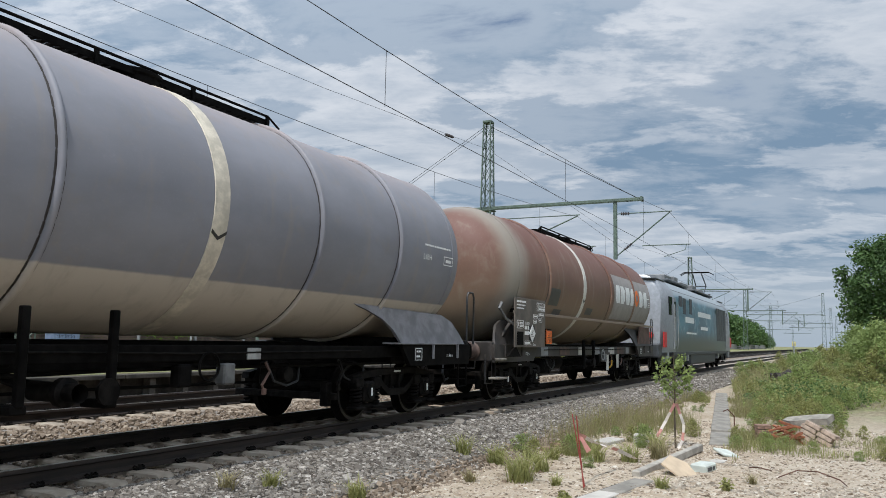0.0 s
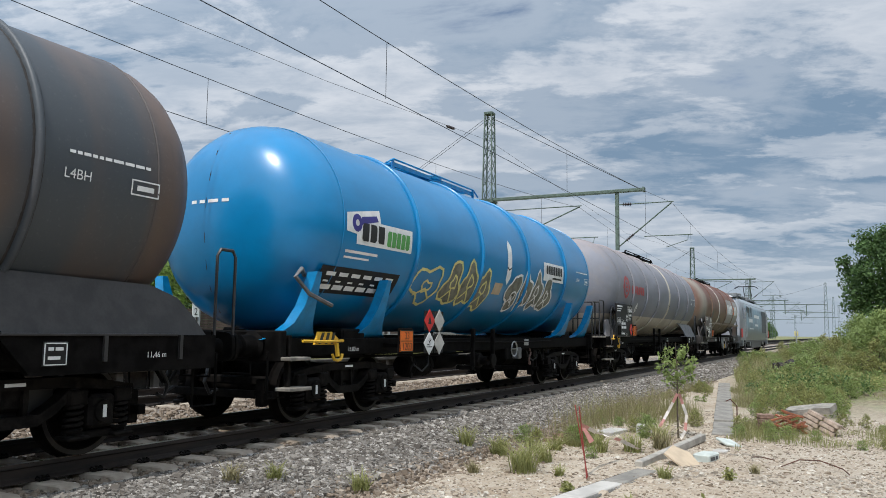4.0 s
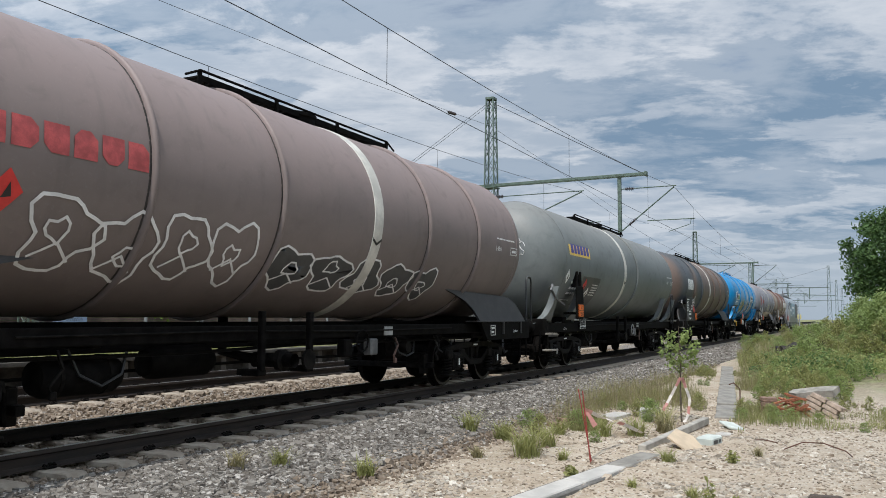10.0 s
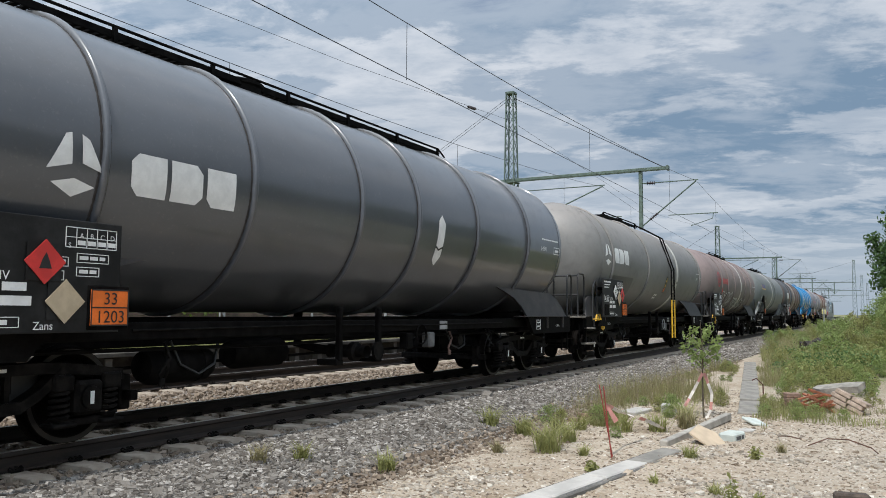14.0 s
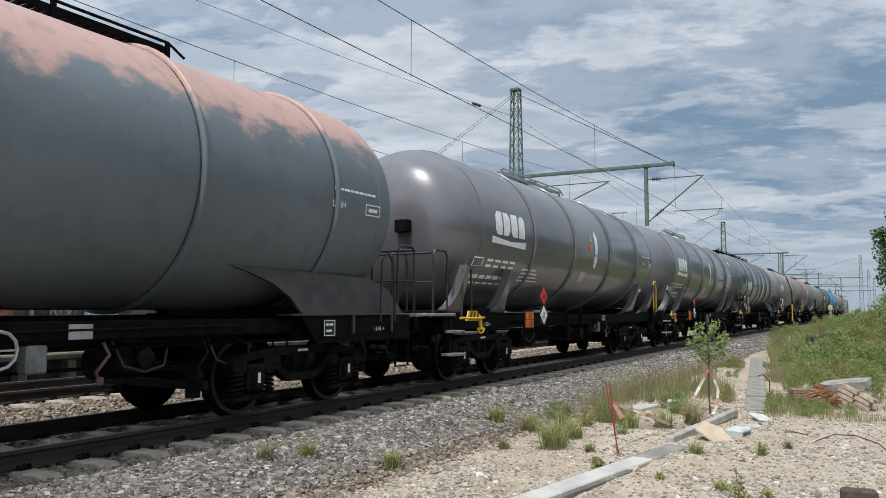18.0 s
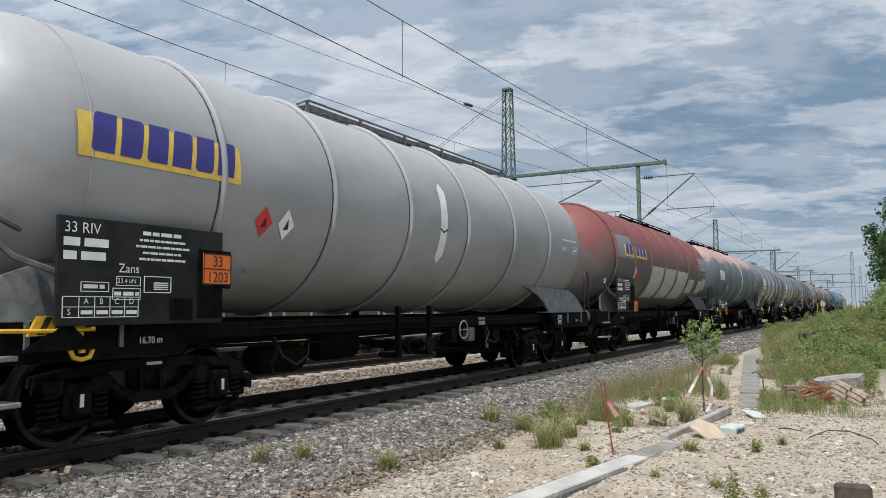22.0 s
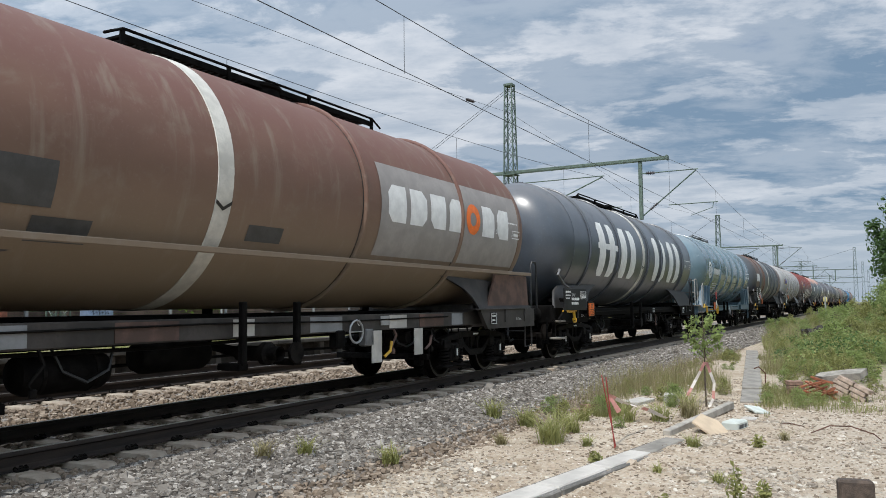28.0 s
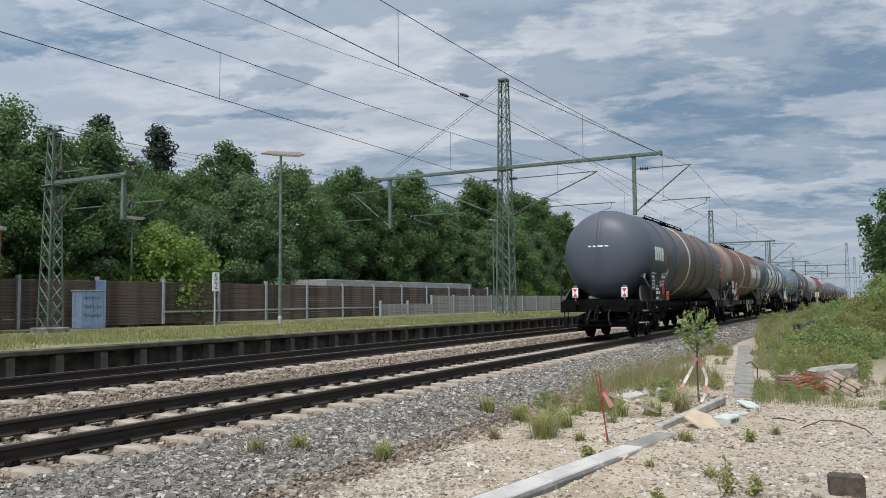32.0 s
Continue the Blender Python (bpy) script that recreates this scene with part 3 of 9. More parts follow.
def clumps(name, n, x0, x1, y0, y1, length, mat, label, seed, z_of=ground_z, gate=0.0, width=0.012, lean=0.5, keep=None, grow=(-99, -98)):
    def place(rng):
        while True:
            x, y = rng.uniform(x0, x1), rng.uniform(y0, y1)
            g = noise.noise((x * 0.5, y * 0.5, 4.4)) + 0.4 * noise.noise((x * 2.1, y * 2.1, 1.1))
            if g > gate and (keep is None or keep(x, y)):
                return x, y, z_of(x, y) - 0.01, (0.6 + max(0, min(0.9, g - gate + 0.3))) * min(1.0, max(0.3, (x - grow[0]) / (grow[1] - grow[0])))
    return blades(name, n, place, length, mat, label, seed, lean, width)


clumps("platform_grass", 46000, 0, 60, 6.72, 13, 0.085, BANK_GRASS, "short green and yellowing grass on the platform", 21, lambda x, y: 0.39, -0.6, 0.012)
clumps("platform_grass", 9000, 0, 45, 6.75, 13, 0.15, DRY_GRASS, "dry seeding grass stalks on the platform", 22, lambda x, y: 0.39, 0.0, 0.008)


def beyond_path(x, y):
    return y < -6.05 + 0.125 * (x - 10)


def off_path(x, y):
    return abs(y - (-5.62 + 0.125 * (x - 10))) > 0.26


clumps("verge_grass", 2700, 7.0, 22, -6.2, -3.2, 0.10, GRASS, "thin grass on gravel beside the slab path", 23, ground_z, 0.16, 0.005, 0.8, off_path)
clumps("verge_grass", 2600, 6.0, 24, -6.2, -3.1, 0.15, DRY_GRASS, "dry grass on gravel beside the slab path", 24, ground_z, 0.12, 0.004, 0.8, off_path)
clumps("verge_grass", 2600, 4.6, 9, -4.9, -3.4, 0.11, GRASS, "thin grass on gravel beside the track", 28, ground_z, 0.12, 0.004, 0.8)
clumps("verge_grass", 1700, 5.2, 24, -6.0, -3.0, 0.34, GRASS, "tall wispy stalks on the gravel verge", 29, ground_z, 0.1, 0.0022, 0.55, off_path)
clumps("verge_grass", 2600, 5.0, 20, -5.6, -3.0, 0.42, DRY_GRASS, "tall straw-coloured stalks on the gravel verge", 30, ground_z, 0.14, 0.002, 0.5, off_path)
clumps("verge_grass", 2200, 8.8, 17, -9.5, -5.9, 0.24, GRASS, "wispy grass round the rubble heap", 31, ground_z, 0.12, 0.0022, 0.6, off_path)
clumps("bank_grass", 26000, 16.0, 60, -12, -3.0, 0.27, BANK_GRASS, "tall rough grass on the bank", 25, ground_z, -0.15, 0.007, 0.9, beyond_path, (9, 24))
clumps("bank_grass", 10000, 14.0, 60, -12, -3.0, 0.45, DRY_GRASS, "dry grass stalks on the bank", 26, ground_z, 0.0, 0.006, 0.6, beyond_path, (9, 24))
clumps("verge_grass", 2000, 8.8, 14, -9, -5.9, 0.12, BANK_GRASS, "grass round the rubble heap", 27, ground_z, 0.05, 0.004, 1.0)
for i, (x, y, s) in enumerate(((4.55, -4.15, 0.38), (4.75, -4.05, 0.28), (2.54, -3.15, 0.22), (1.74, -2.14, 0.2), (2.15, -2.35, 0.2), (5.7, -3.35, 0.3), (5.8, -2.8, 0.3), (4.3, -3.6, 0.16), (5.35, -4.1, 0.3), (6.4, -3.9, 0.25),
                               (4.85, -5.75, 0.16), (5.9, -6.6, 0.14), (3.4, -5.7, 0.1), (4.5, -4.6, 0.14), (6.9, -4.9, 0.3), (7.4, -5.2, 0.32), (6.6, -4.5, 0.26), (8.2, -5.0, 0.3), (3.2, -6.3, 0.13))):
    tuft(x, y, s, LEAF_WEED if i % 4 != 3 else DRY_GRASS, "green grass tuft growing out of pale gravel", 40 + i)


# ---------------------------------------------------------------- trees and bushes
def leaf_cloud(centres, n, size, seed, flat=0.35):
    """Small bent leaf cards scattered in and on lumps. centres: x, y, z, radius."""
    rng = np.random.default_rng(seed)
    c = np.array(centres, float)
    pick = rng.choice(len(c), n, p=c[:, 3] ** 2 / (c[:, 3] ** 2).sum())
    d = rng.normal(size=(n, 3))
    d /= np.linalg.norm(d, axis=1)[:, None]
    r = c[pick, 3] * rng.uniform(0.05, 1.3, n) ** 0.7
    p = c[pick, :3] + d * r[:, None] * np.array([1, 1, 0.85])
    nrm = d + rng.normal(scale=0.7, size=(n, 3))
    nrm[:, 2] += 0.4
    nrm /= np.linalg.norm(nrm, axis=1)[:, None]
    t = np.cross(nrm, rng.normal(size=(n, 3)))
    t /= np.linalg.norm(t, axis=1)[:, None]
    b = np.cross(nrm, t)
    s = (size * rng.uniform(0.6, 1.4, n))[:, None]
    v = np.stack([p - t * s, p - b * s * 0.55 + nrm * s * 0.15, p + t * s, p + b * s * 0.55 + nrm * s * 0.15], 1)
    f = (np.arange(n) * 4)[:, None] + np.arange(4)
    return v.reshape(-1, 3).tolist(), f.tolist()


def tree_parts(height, spread, seed, leaf, leaf_size, n, trunk=0.2, low=0.3, kind="broad"):
    """Trunk with limbs, and a crown mesh. The base is at the origin."""
    rng = random.Random(seed)
    wood = Shape()
    lean = rng.uniform(-0.03, 0.03)
    top = (lean * height, rng.uniform(-0.03, 0.03) * height, height * 0.92)
    wood.tube([(0, 0, -0.2), (top[0] * 0.3, top[1] * 0.3, height * 0.3), (top[0] * 0.6, top[1] * 0.6, height * 0.6), top], [trunk, trunk * 0.75, trunk * 0.45, trunk * 0.1], 8)
    lumps = []
    count = 30 if kind == "broad" else 15
    for i in range(count):
        t = low + (0.95 - low) * (i + rng.random()) / count
        a = i * 2.4 + rng.uniform(-0.4, 0.4)
        wide = math.sin(math.pi * min(1, max(0.12, (t - low + 0.12) / (1.08 - low)))) ** 0.7 if kind == "broad" else (1.1 - t) * 0.9
        reach = spread * 0.5 * wide * rng.uniform(0.6, 1.0)
        base = (top[0] * t, top[1] * t, height * t * 0.8)
        tip = (base[0] + reach * math.cos(a), base[1] + reach * math.sin(a), height * t + (0.05 * height if kind == "broad" else -0.02 * height))
        wood.tube([base, ((base[0] + tip[0]) / 2, (base[1] + tip[1]) / 2, (base[2] * 0.4 + tip[2] * 0.6)), tip], [trunk * 0.3 * (1.1 - t), trunk * 0.2 * (1.1 - t), 0.015], 5)
        rad = spread * (0.125 if kind == "broad" else 0.12) * rng.uniform(0.7, 1.25)
        lumps.append((*tip, rad))
        lumps.append((base[0] + reach * 0.55 * math.cos(a + 0.5), base[1] + reach * 0.55 * math.sin(a + 0.5), tip[2] * 0.96 + rng.uniform(-0.3, 0.3), rad * 0.9))
    lumps.append((*top, spread * 0.12))
    v, f = leaf_cloud(lumps, n, leaf_size, seed)
    crown = raw_mesh("crown", v, f)
    crown.materials.append(leaf)
    return wood.mesh("trunk", 60), crown


def plant(name, parts, at, turn, scale, label, category, group=""):
    t = thing(name, label, category, group)
    trunk = part("trunk", parts[0], BARK, t)
    crown = part("crown", parts[1], None, t)
    if name == "weed":
        trunk["kind"] = "stuff"
    t.matrix_basis = pose(*at, 0, 0, turn) @ Matrix.Diagonal((scale, scale, scale, 1))
    return t


kinds = [(tree_parts(15, 10.5, 1, LEAF_MIX, 0.15, 27000, 0.22, 0.06), "leafy deciduous tree in the wood behind the fence"),
         (tree_parts(16, 9.5, 2, LEAF_OAK, 0.15, 27000, 0.24, 0.06), "dark green deciduous tree in the wood behind the fence"),
         (tree_parts(18, 7.0, 3, LEAF_PINE, 0.16, 6500, 0.22, 0.5, "pine"), "tall dark pine rising above the wood"),
         (tree_parts(13, 9.5, 4, LEAF_SOFT, 0.145, 27000, 0.2, 0.04), "leafy tree at the edge of the wood"),
         (tree_parts(5.5, 6.5, 5, LEAF_BUSH, 0.13, 9000, 0.1, 0.03), "bright green bush behind the fence")]
rng_t = random.Random(5)
for row, (yy, gap, x0, x1) in enumerate(((31.5, 4.0, 14, 125), (37, 4.4, 17, 170), (44, 5.0, 22, 240))):
    x = x0
    while x < x1:
        k = rng_t.choice((0, 1, 3, 0, 1, 1) if row else (0, 3, 1, 3))
        near = min(1.08, max(0.9, 0.86 + (x - 22) * 0.006))
        if row == 0 and 42 < x < 76:
            x += 2.0
            continue
        plant("tree", kinds[k][0], (x + rng_t.uniform(-1, 1), yy + rng_t.uniform(-1.5, 1.5) - 0.0, 0), rng_t.uniform(0, 360), rng_t.uniform(0.72, 1.0) * (0.82 if row == 0 else 0.95) * near, kinds[k][1], "tree", "trees of the wood")
        x += gap * rng_t.uniform(0.8, 1.25) * (1 if x < 80 else 1.5)
for x, y, k, s in ((35.9, 44, 2, 0.92), (41.7, 44.5, 2, 0.95), (27.5, 43, 2, 0.8), (23.0, 41, 2, 0.78), (52.5, 45, 2, 0.9), (84.5, 35, 1, 1.02), (90.0, 36, 0, 1.05), (95.5, 34, 1, 1.0), (20.5, 38, 0, 0.88), (17.5, 35, 1, 0.86)):
    plant("tree", kinds[k][0], (x, y, 0), x * 31, s, kinds[k][1], "tree", "trees of the wood")
for x, y, s in ((28.5, 28.8, 1.0), (25.3, 29.2, 0.6), (22.5, 29.3, 0.5), (92, 30, 0.8), (84, 29, 0.6)):
    plant("bush", kinds[4][0], (x, y, 0), x * 17, s, kinds[4][1], "bush")
oak = tree_parts(11.0, 8.6, 9, LEAF_OAK, 0.15, 22000, 0.35, 0.3)
plant("oak_tree", oak, (71, -10.9, -0.5), 0, 0.96, "broad dark green tree standing beyond the overgrown bank", "tree")
shrub = tree_parts(2.2, 2.6, 12, LEAF_LIGHT, 0.055, 7000, 0.03, 0.02)
plant("shrub", shrub, (36, -8.3, 0.2), 0, 0.85, "bright green shrub on the overgrown bank", "shrub", "shrubs on the bank")
plant("shrub", shrub, (31, -8.3, 0.2), 70, 0.62, "bright green shrub on the overgrown bank", "shrub", "shrubs on the bank")
plant("shrub", shrub, (25.5, -8.8, 0.2), 0, 0.8, "bright green shrub on the overgrown bank", "shrub", "shrubs on the bank")
plant("shrub", shrub, (28.5, -8.9, 0.2), 120, 0.78, "bright green shrub on the overgrown bank", "shrub", "shrubs on the bank")
plant("shrub", shrub, (21.5, -9.5, 0.2), 200, 0.8, "bright green shrub on the overgrown bank", "shrub", "shrubs on the bank")
low_weed = tree_parts(0.75, 1.1, 14, LEAF_LIGHT, 0.03, 1500, 0.01, 0.02)
lumps_b = []
rng_b = random.Random(21)
for i in range(1500):
    x = 16.5 + 42 * rng_b.random() ** 1.2
    y = -6.25 + 0.12 * (x - 10) - rng_b.random() * (1.8 + (x - 12) * 0.3)
    tall = 0.12 + 0.5 * max(0.0, noise.noise((x * 0.35, y * 0.35, 9.0)) + 0.25) * min(1.0, (x - 10) / 9)
    for q in range(3):
        lumps_b.append((x + rng_b.uniform(-0.1, 0.1), y + rng_b.uniform(-0.1, 0.1), ground_z(x, y) + tall * (q + 0.4) / 2.4, 0.09 + 0.16 * tall))
for leaf, seed_b, nm in ((LEAF_WEED, 3, "yellow-green leafy herbs covering the bank"), (LEAF_MIX, 4, "dark green leafy herbs covering the bank"), (LEAF_LIGHT, 5, "bright green leafy herbs covering the bank")):
    v_, f_ = leaf_cloud(lumps_b[(seed_b - 3) * 1500:(seed_b - 2) * 1500], 16000, 0.034, seed_b)
    herb = raw_mesh("bank_herbs", v_, f_)
    herb.materials.append(leaf)
    tagged(new("bank_herbs", herb), nm, "herbs", kind="stuff")
low_weed2 = tree_parts(0.8, 0.8, 15, LEAF_WEED, 0.03, 1100, 0.01, 0.02)
rng_w = random.Random(8)
for i in range(170):
    x = 12.4 + 42 * rng_w.random() ** 1.2
    y = -6.3 + 0.12 * (x - 10) - rng_w.random() * (1.6 + (x - 13) * 0.26)
    k = rng_w.choice((0, 1))
    plant("weed", (low_weed, low_weed2)[k], (x, y, ground_z(x, y)), rng_w.uniform(0, 360), rng_w.uniform(0.25, 0.6) + min(0.8, max(0, -6.6 + 0.12 * (x - 10) - y) * 0.3 + (x - 13) * 0.012) * rng_w.random() - (0.12 if x < 19 else 0.0), "green leafy weed on the overgrown bank", "weed", "weeds on the bank")
for i in range(60):
    x = 5.6 + 15 * rng_w.random() ** 1.2
    y = rng_w.uniform(-6.2 + 0.1 * (x - 6), -3.1)
    if off_path(x, y) and (x > 9 or y > -4.9):
        plant("weed", (low_weed, low_weed2)[i % 2], (x, y, ground_z(x, y) - 0.01), rng_w.uniform(0, 360), rng_w.uniform(0.14, 0.38), "small yellow-green weed on the gravel verge", "weed", "weeds on the verge")
for i in range(26):
    x, y = rng_w.uniform(8.8, 12.5), rng_w.uniform(-8.6, -5.9)
    plant("weed", (low_weed, low_weed2)[i % 2], (x, y, ground_z(x, y) - 0.01), rng_w.uniform(0, 360), rng_w.uniform(0.14, 0.36), "small yellow-green weed by the rubble heap", "weed", "weeds by the rubble")
far_hedge = tree_parts(6, 9, 31, LEAF_OAK, 0.3, 2500, 0.2, 0.05)
for i in range(26):
    x, y = 130 + i * 16, 16 + (i % 5) * 9 + i * 1.2
    plant("tree", far_hedge, (x, y + 12, 0), i * 47, 0.9 + 0.1 * (i % 4), "distant tree line beside the railway", "tree", "far trees")
for i in range(14):
    plant("tree", far_hedge, (285 + i * 6.5, 29 + (i % 4) * 3.5, 0), i * 53, 1.9 + 0.17 * (i % 4), "distant tall tree of a copse beside the railway", "tree", "far trees")
for i in range(22):
    plant("tree", far_hedge, (400 + i * 32, 27 + i * 2.2 + (i % 3) * 4, 0), i * 71, 1.3 + 0.2 * (i % 3), "distant tree line beside the railway", "tree", "far trees")
for i in range(10):
    plant("tree", far_hedge, (190 + i * 40, -22 - (i % 3) * 12 - i * 2, 0), i * 67, 0.9, "distant tree line beside the railway", "tree", "far trees")

# unseen belt behind the camera, read from tank reflections; it dims low skylight
for i in range(20):
    plant("tree", far_hedge, (-105 + i * 11.5, -44 - (i % 3) * 4, 0), i * 83, 1.75 + 0.2 * (i % 4), "unseen tree of the belt behind the camera", "tree", "tree belt of the yard")


# ---------------------------------------------------------------- noise barrier behind the tracks
FENCE_PANEL = plain("brown_barrier", (0.085, 0.058, 0.046), 0.9, 0, 0.45, 1.2)
FENCE_POST = plain("barrier_post", (0.27, 0.28, 0.29), 0.7, 0, 0.15)
GREY_BOARDS = plain("grey_boards", (0.25, 0.24, 0.225), 0.85, 0, 0.25, 2)
barrier = thing("noise_barrier", "brown slatted noise barrier between grey posts", "noise barrier", kind="structure")
FY = 26.5
slat_me = Shape().box(0.09, 4.11, FY - 0.03, FY + 0.03, 0, 0.14, 0.012).mesh("slat")
slat_me.materials.append(FENCE_PANEL)
fpost_me = Shape().box(-0.075, 0.075, FY - 0.12, FY + 0.10, 0, 2.5, 0.01).mesh("barrier_post")
fpost_me.materials.append(FENCE_POST)
rail_me = Shape().box(0, 4.2, FY - 0.19, FY - 0.13, 0.62, 0.72, 0.01).mesh("pipe_rail")
rail_me.materials.append(FENCE_POST)
for i in range(17):
    x0 = 5.3 + 4.2 * i
    ob = part("barrier_post", fpost_me, None, barrier)
    ob.location = (x0, 0, 0.12)
    if i > 4:
        ob = part("pipe_rail", rail_me, None, barrier)
        ob.location = (x0, 0, 0.12)
    for j in range(15):
        ob = part("slat", slat_me, None, barrier)
        ob.location = (x0, 0, 0.14 + 0.153 * j)
barrier2 = thing("timber_fence", "grey boarded fence with pale posts", "fence", kind="structure")
board_me = Shape().box(0.07, 3.93, 24.97, 25.03, 0, 0.2, 0.01).mesh("board")
board_me.materials.append(GREY_BOARDS)
bpost_me = Shape().box(-0.08, 0.08, 24.92, 25.08, 0, 1.75, 0.01).mesh("fence_post")
bpost_me.materials.append(FENCE_POST)
for i in range(24):
    ob = part("fence_post", bpost_me, None, barrier2)
    ob.location = (46 + 4 * i, 0, 0.0)
    ob.scale.z = 0.75 if i < 2 else 1.0
    for j in range(4 if i < 2 else 7):
        ob = part("board", board_me, None, barrier2)
        ob.location = (46 + 4 * i, 0, 0.15 + 0.225 * j)
far_boards = Shape()
for i in range(22):
    far_boards.box(142.1 + 12 * i, 153.9 + 12 * i, 24.97, 25.03, 0.15, 1.72).box(141.9 + 12 * i, 142.1 + 12 * i, 24.9, 25.1, 0.0, 1.85)
part("far_panels", far_boards, GREY_BOARDS, barrier2)["kind"] = "stuff"
hall = thing("flat_building", "low pale flat-roofed building behind the barrier", "building")
part("wall", Shape().box(46.4, 71.6, 30.5, 33.6, 0, 2.3), GREY_BOARDS, hall)
part("roof", Shape().box(46.0, 72.0, 30.1, 34.0, 2.3, 3.05, 0.03), PALE_FRAME, hall, "pale grey flat roof")

HUT_BRICK = plain("hut_brick", (0.23, 0.085, 0.055), 0.9, 0, 0.3, 5, 0.5)
hut = thing("brick_hut", "small red brick trackside hut with a pale roof edge", "hut")
part("wall", Shape().box(13.6, 16.55, 25.7, 28.6, -0.1, 4.5, 0.01), HUT_BRICK, hut, "red brick wall")
part("roof", Shape().box(13.45, 16.7, 25.55, 28.75, 4.5, 4.68, 0.02), PALE_FRAME, hut, "pale flat roof edge")

# control cabinet, milepost and lamps on and behind the platform
box_blue = plain("cabinet_blue_grey", (0.23, 0.30, 0.43), 0.55, 0, 0.1)
cab = thing("control_cabinet", "pale blue-grey steel cabinet with graffiti scribbles", "cabinet", at=(20.6, 25.2, 0.1))
part("body", Shape().box(-0.6, 0.6, -0.35, 0.35, 0, 1.75, 0.02), box_blue, cab)
for sx in (-0.29, 0.29):
    part("door", Shape().box(sx - 0.27, sx + 0.27, -0.375, -0.35, 0.1, 1.6, 0.008), box_blue, cab)
part("cap", Shape().box(-0.64, 0.64, -0.4, 0.4, 1.75, 1.83, 0.02), FENCE_POST, cab)
for sx in (0.7,):
    part("side_post", Shape().box(sx - 0.08, sx + 0.08, -0.3, 0.3, 0, 2.3, 0.02), box_blue, cab)
scrib = Shape()
for i in range(9):
    x0, z0 = -0.5 + (i % 3) * 0.32, 1.45 - (i // 3) * 0.42
    scrib.tube([(x0, -0.382, z0), (x0 + 0.12, -0.382, z0 + 0.1), (x0 + 0.1, -0.382, z0 - 0.1), (x0 + 0.26, -0.382, z0 + 0.05), (x0 + 0.3, -0.382, z0 - 0.08)], 0.014, 4)
part("graffiti", scrib, INK, cab, "dark scribbled graffiti")

mile = thing("kilometre_board", "white board with black figures five and two on a thin post", "track sign", at=(15.5, 12.0, 0.38))
part("post", Shape().tube([(0, 0, 0), (0, 0, 1.4)], 0.035, 8), GALV, mile)
kb = part("board", Shape().box(-0.16, 0.16, -0.05, -0.03, 1.28, 1.92, 0.006), WHITE, mile)
for k, z in (("5", 1.75), ("2", 1.45)):
    tx = part("figure", text_mesh(k, 0.34, INK), None, kb)
    tx.matrix_basis = pose(0, -0.054, z, 90, 0, 0)


def street_light(at, height, reach, label, turn=0):
    lamp = thing("platform_lamp", label, "lamp post", at=at, turn=turn)
    part("pole", Shape().tube([(0, 0, 0), (0, 0, height * 0.5), (0, 0, height)], [0.075, 0.06, 0.05], 10), MAST_GREEN, lamp)
    part("collar", Shape().lathe([(-0.05, 0.08), (0.25, 0.08), (0.3, 0.06)], (0, 0, 0.1), "z", 10), GALV, lamp)
    head = Shape().prism([(-reach * 0.45, height), (-reach * 0.3, height + 0.09), (reach * 0.4, height + 0.12), (reach * 0.55, height + 0.05), (reach * 0.4, height - 0.01)], "y", -0.14, 0.14)
    part("lamp_head", head, plain("lamp_housing", (0.38, 0.30, 0.28), 0.6, 0, 0.1), lamp, "tan lamp housing")
    part("diffuser", Shape().box(-reach * 0.2, reach * 0.45, -0.11, 0.11, height - 0.04, height + 0.01, 0.01), WHITE, lamp)
    return lamp


street_light((18.9, 12.0, 0.38), 6.55, 1.65, "tall thin green lamp post on the platform", -42)
street_light((25.6, 28.2, 0.0), 6.0, 1.5, "lamp post behind the noise barrier")
street_light((64.5, 24.0, 0.0), 9.0, 1.6, "distant lamp post beyond the tracks")


# ---------------------------------------------------------------- catenary masts and wires
def lattice(s, x, y, z0, z1, w0, w1, bays, leg=0.035, brace=0.016):
    """A tapered lattice tower of four legs with crossing braces."""
    def corner(i, t):
        h = (w0 + (w1 - w0) * t) / 2
        return (x + (-h, h, h, -h)[i], y + (-h, -h, h, h)[i], z0 + (z1 - z0) * t)
    for i in range(4):
        a, b = corner(i, 0), corner(i, 1)
        s["legs"].append([a, b])
    ts = [k / bays for k in range(bays + 1)]
    for a, b in zip(ts, ts[1:]):
        for i in range(4):
            j = (i + 1) % 4
            s["braces"].append([corner(i, a), corner(j, b)])
            s["braces"].append([corner(j, a), corner(i, b)])


def beam_between(shape, a, b, r, n=6):
    shape.tube([a, b], r, n)


def insulator(shape, a, b, discs=5, r=0.11):
    a, b = Vector(a), Vector(b)
    for i in range(discs):
        p = a.lerp(b, (i + 0.5) / discs)
        d = (b - a).normalized() * 0.02
        shape.tube([p - d, p, p + d], [r * 0.4, r, r * 0.4], 8)


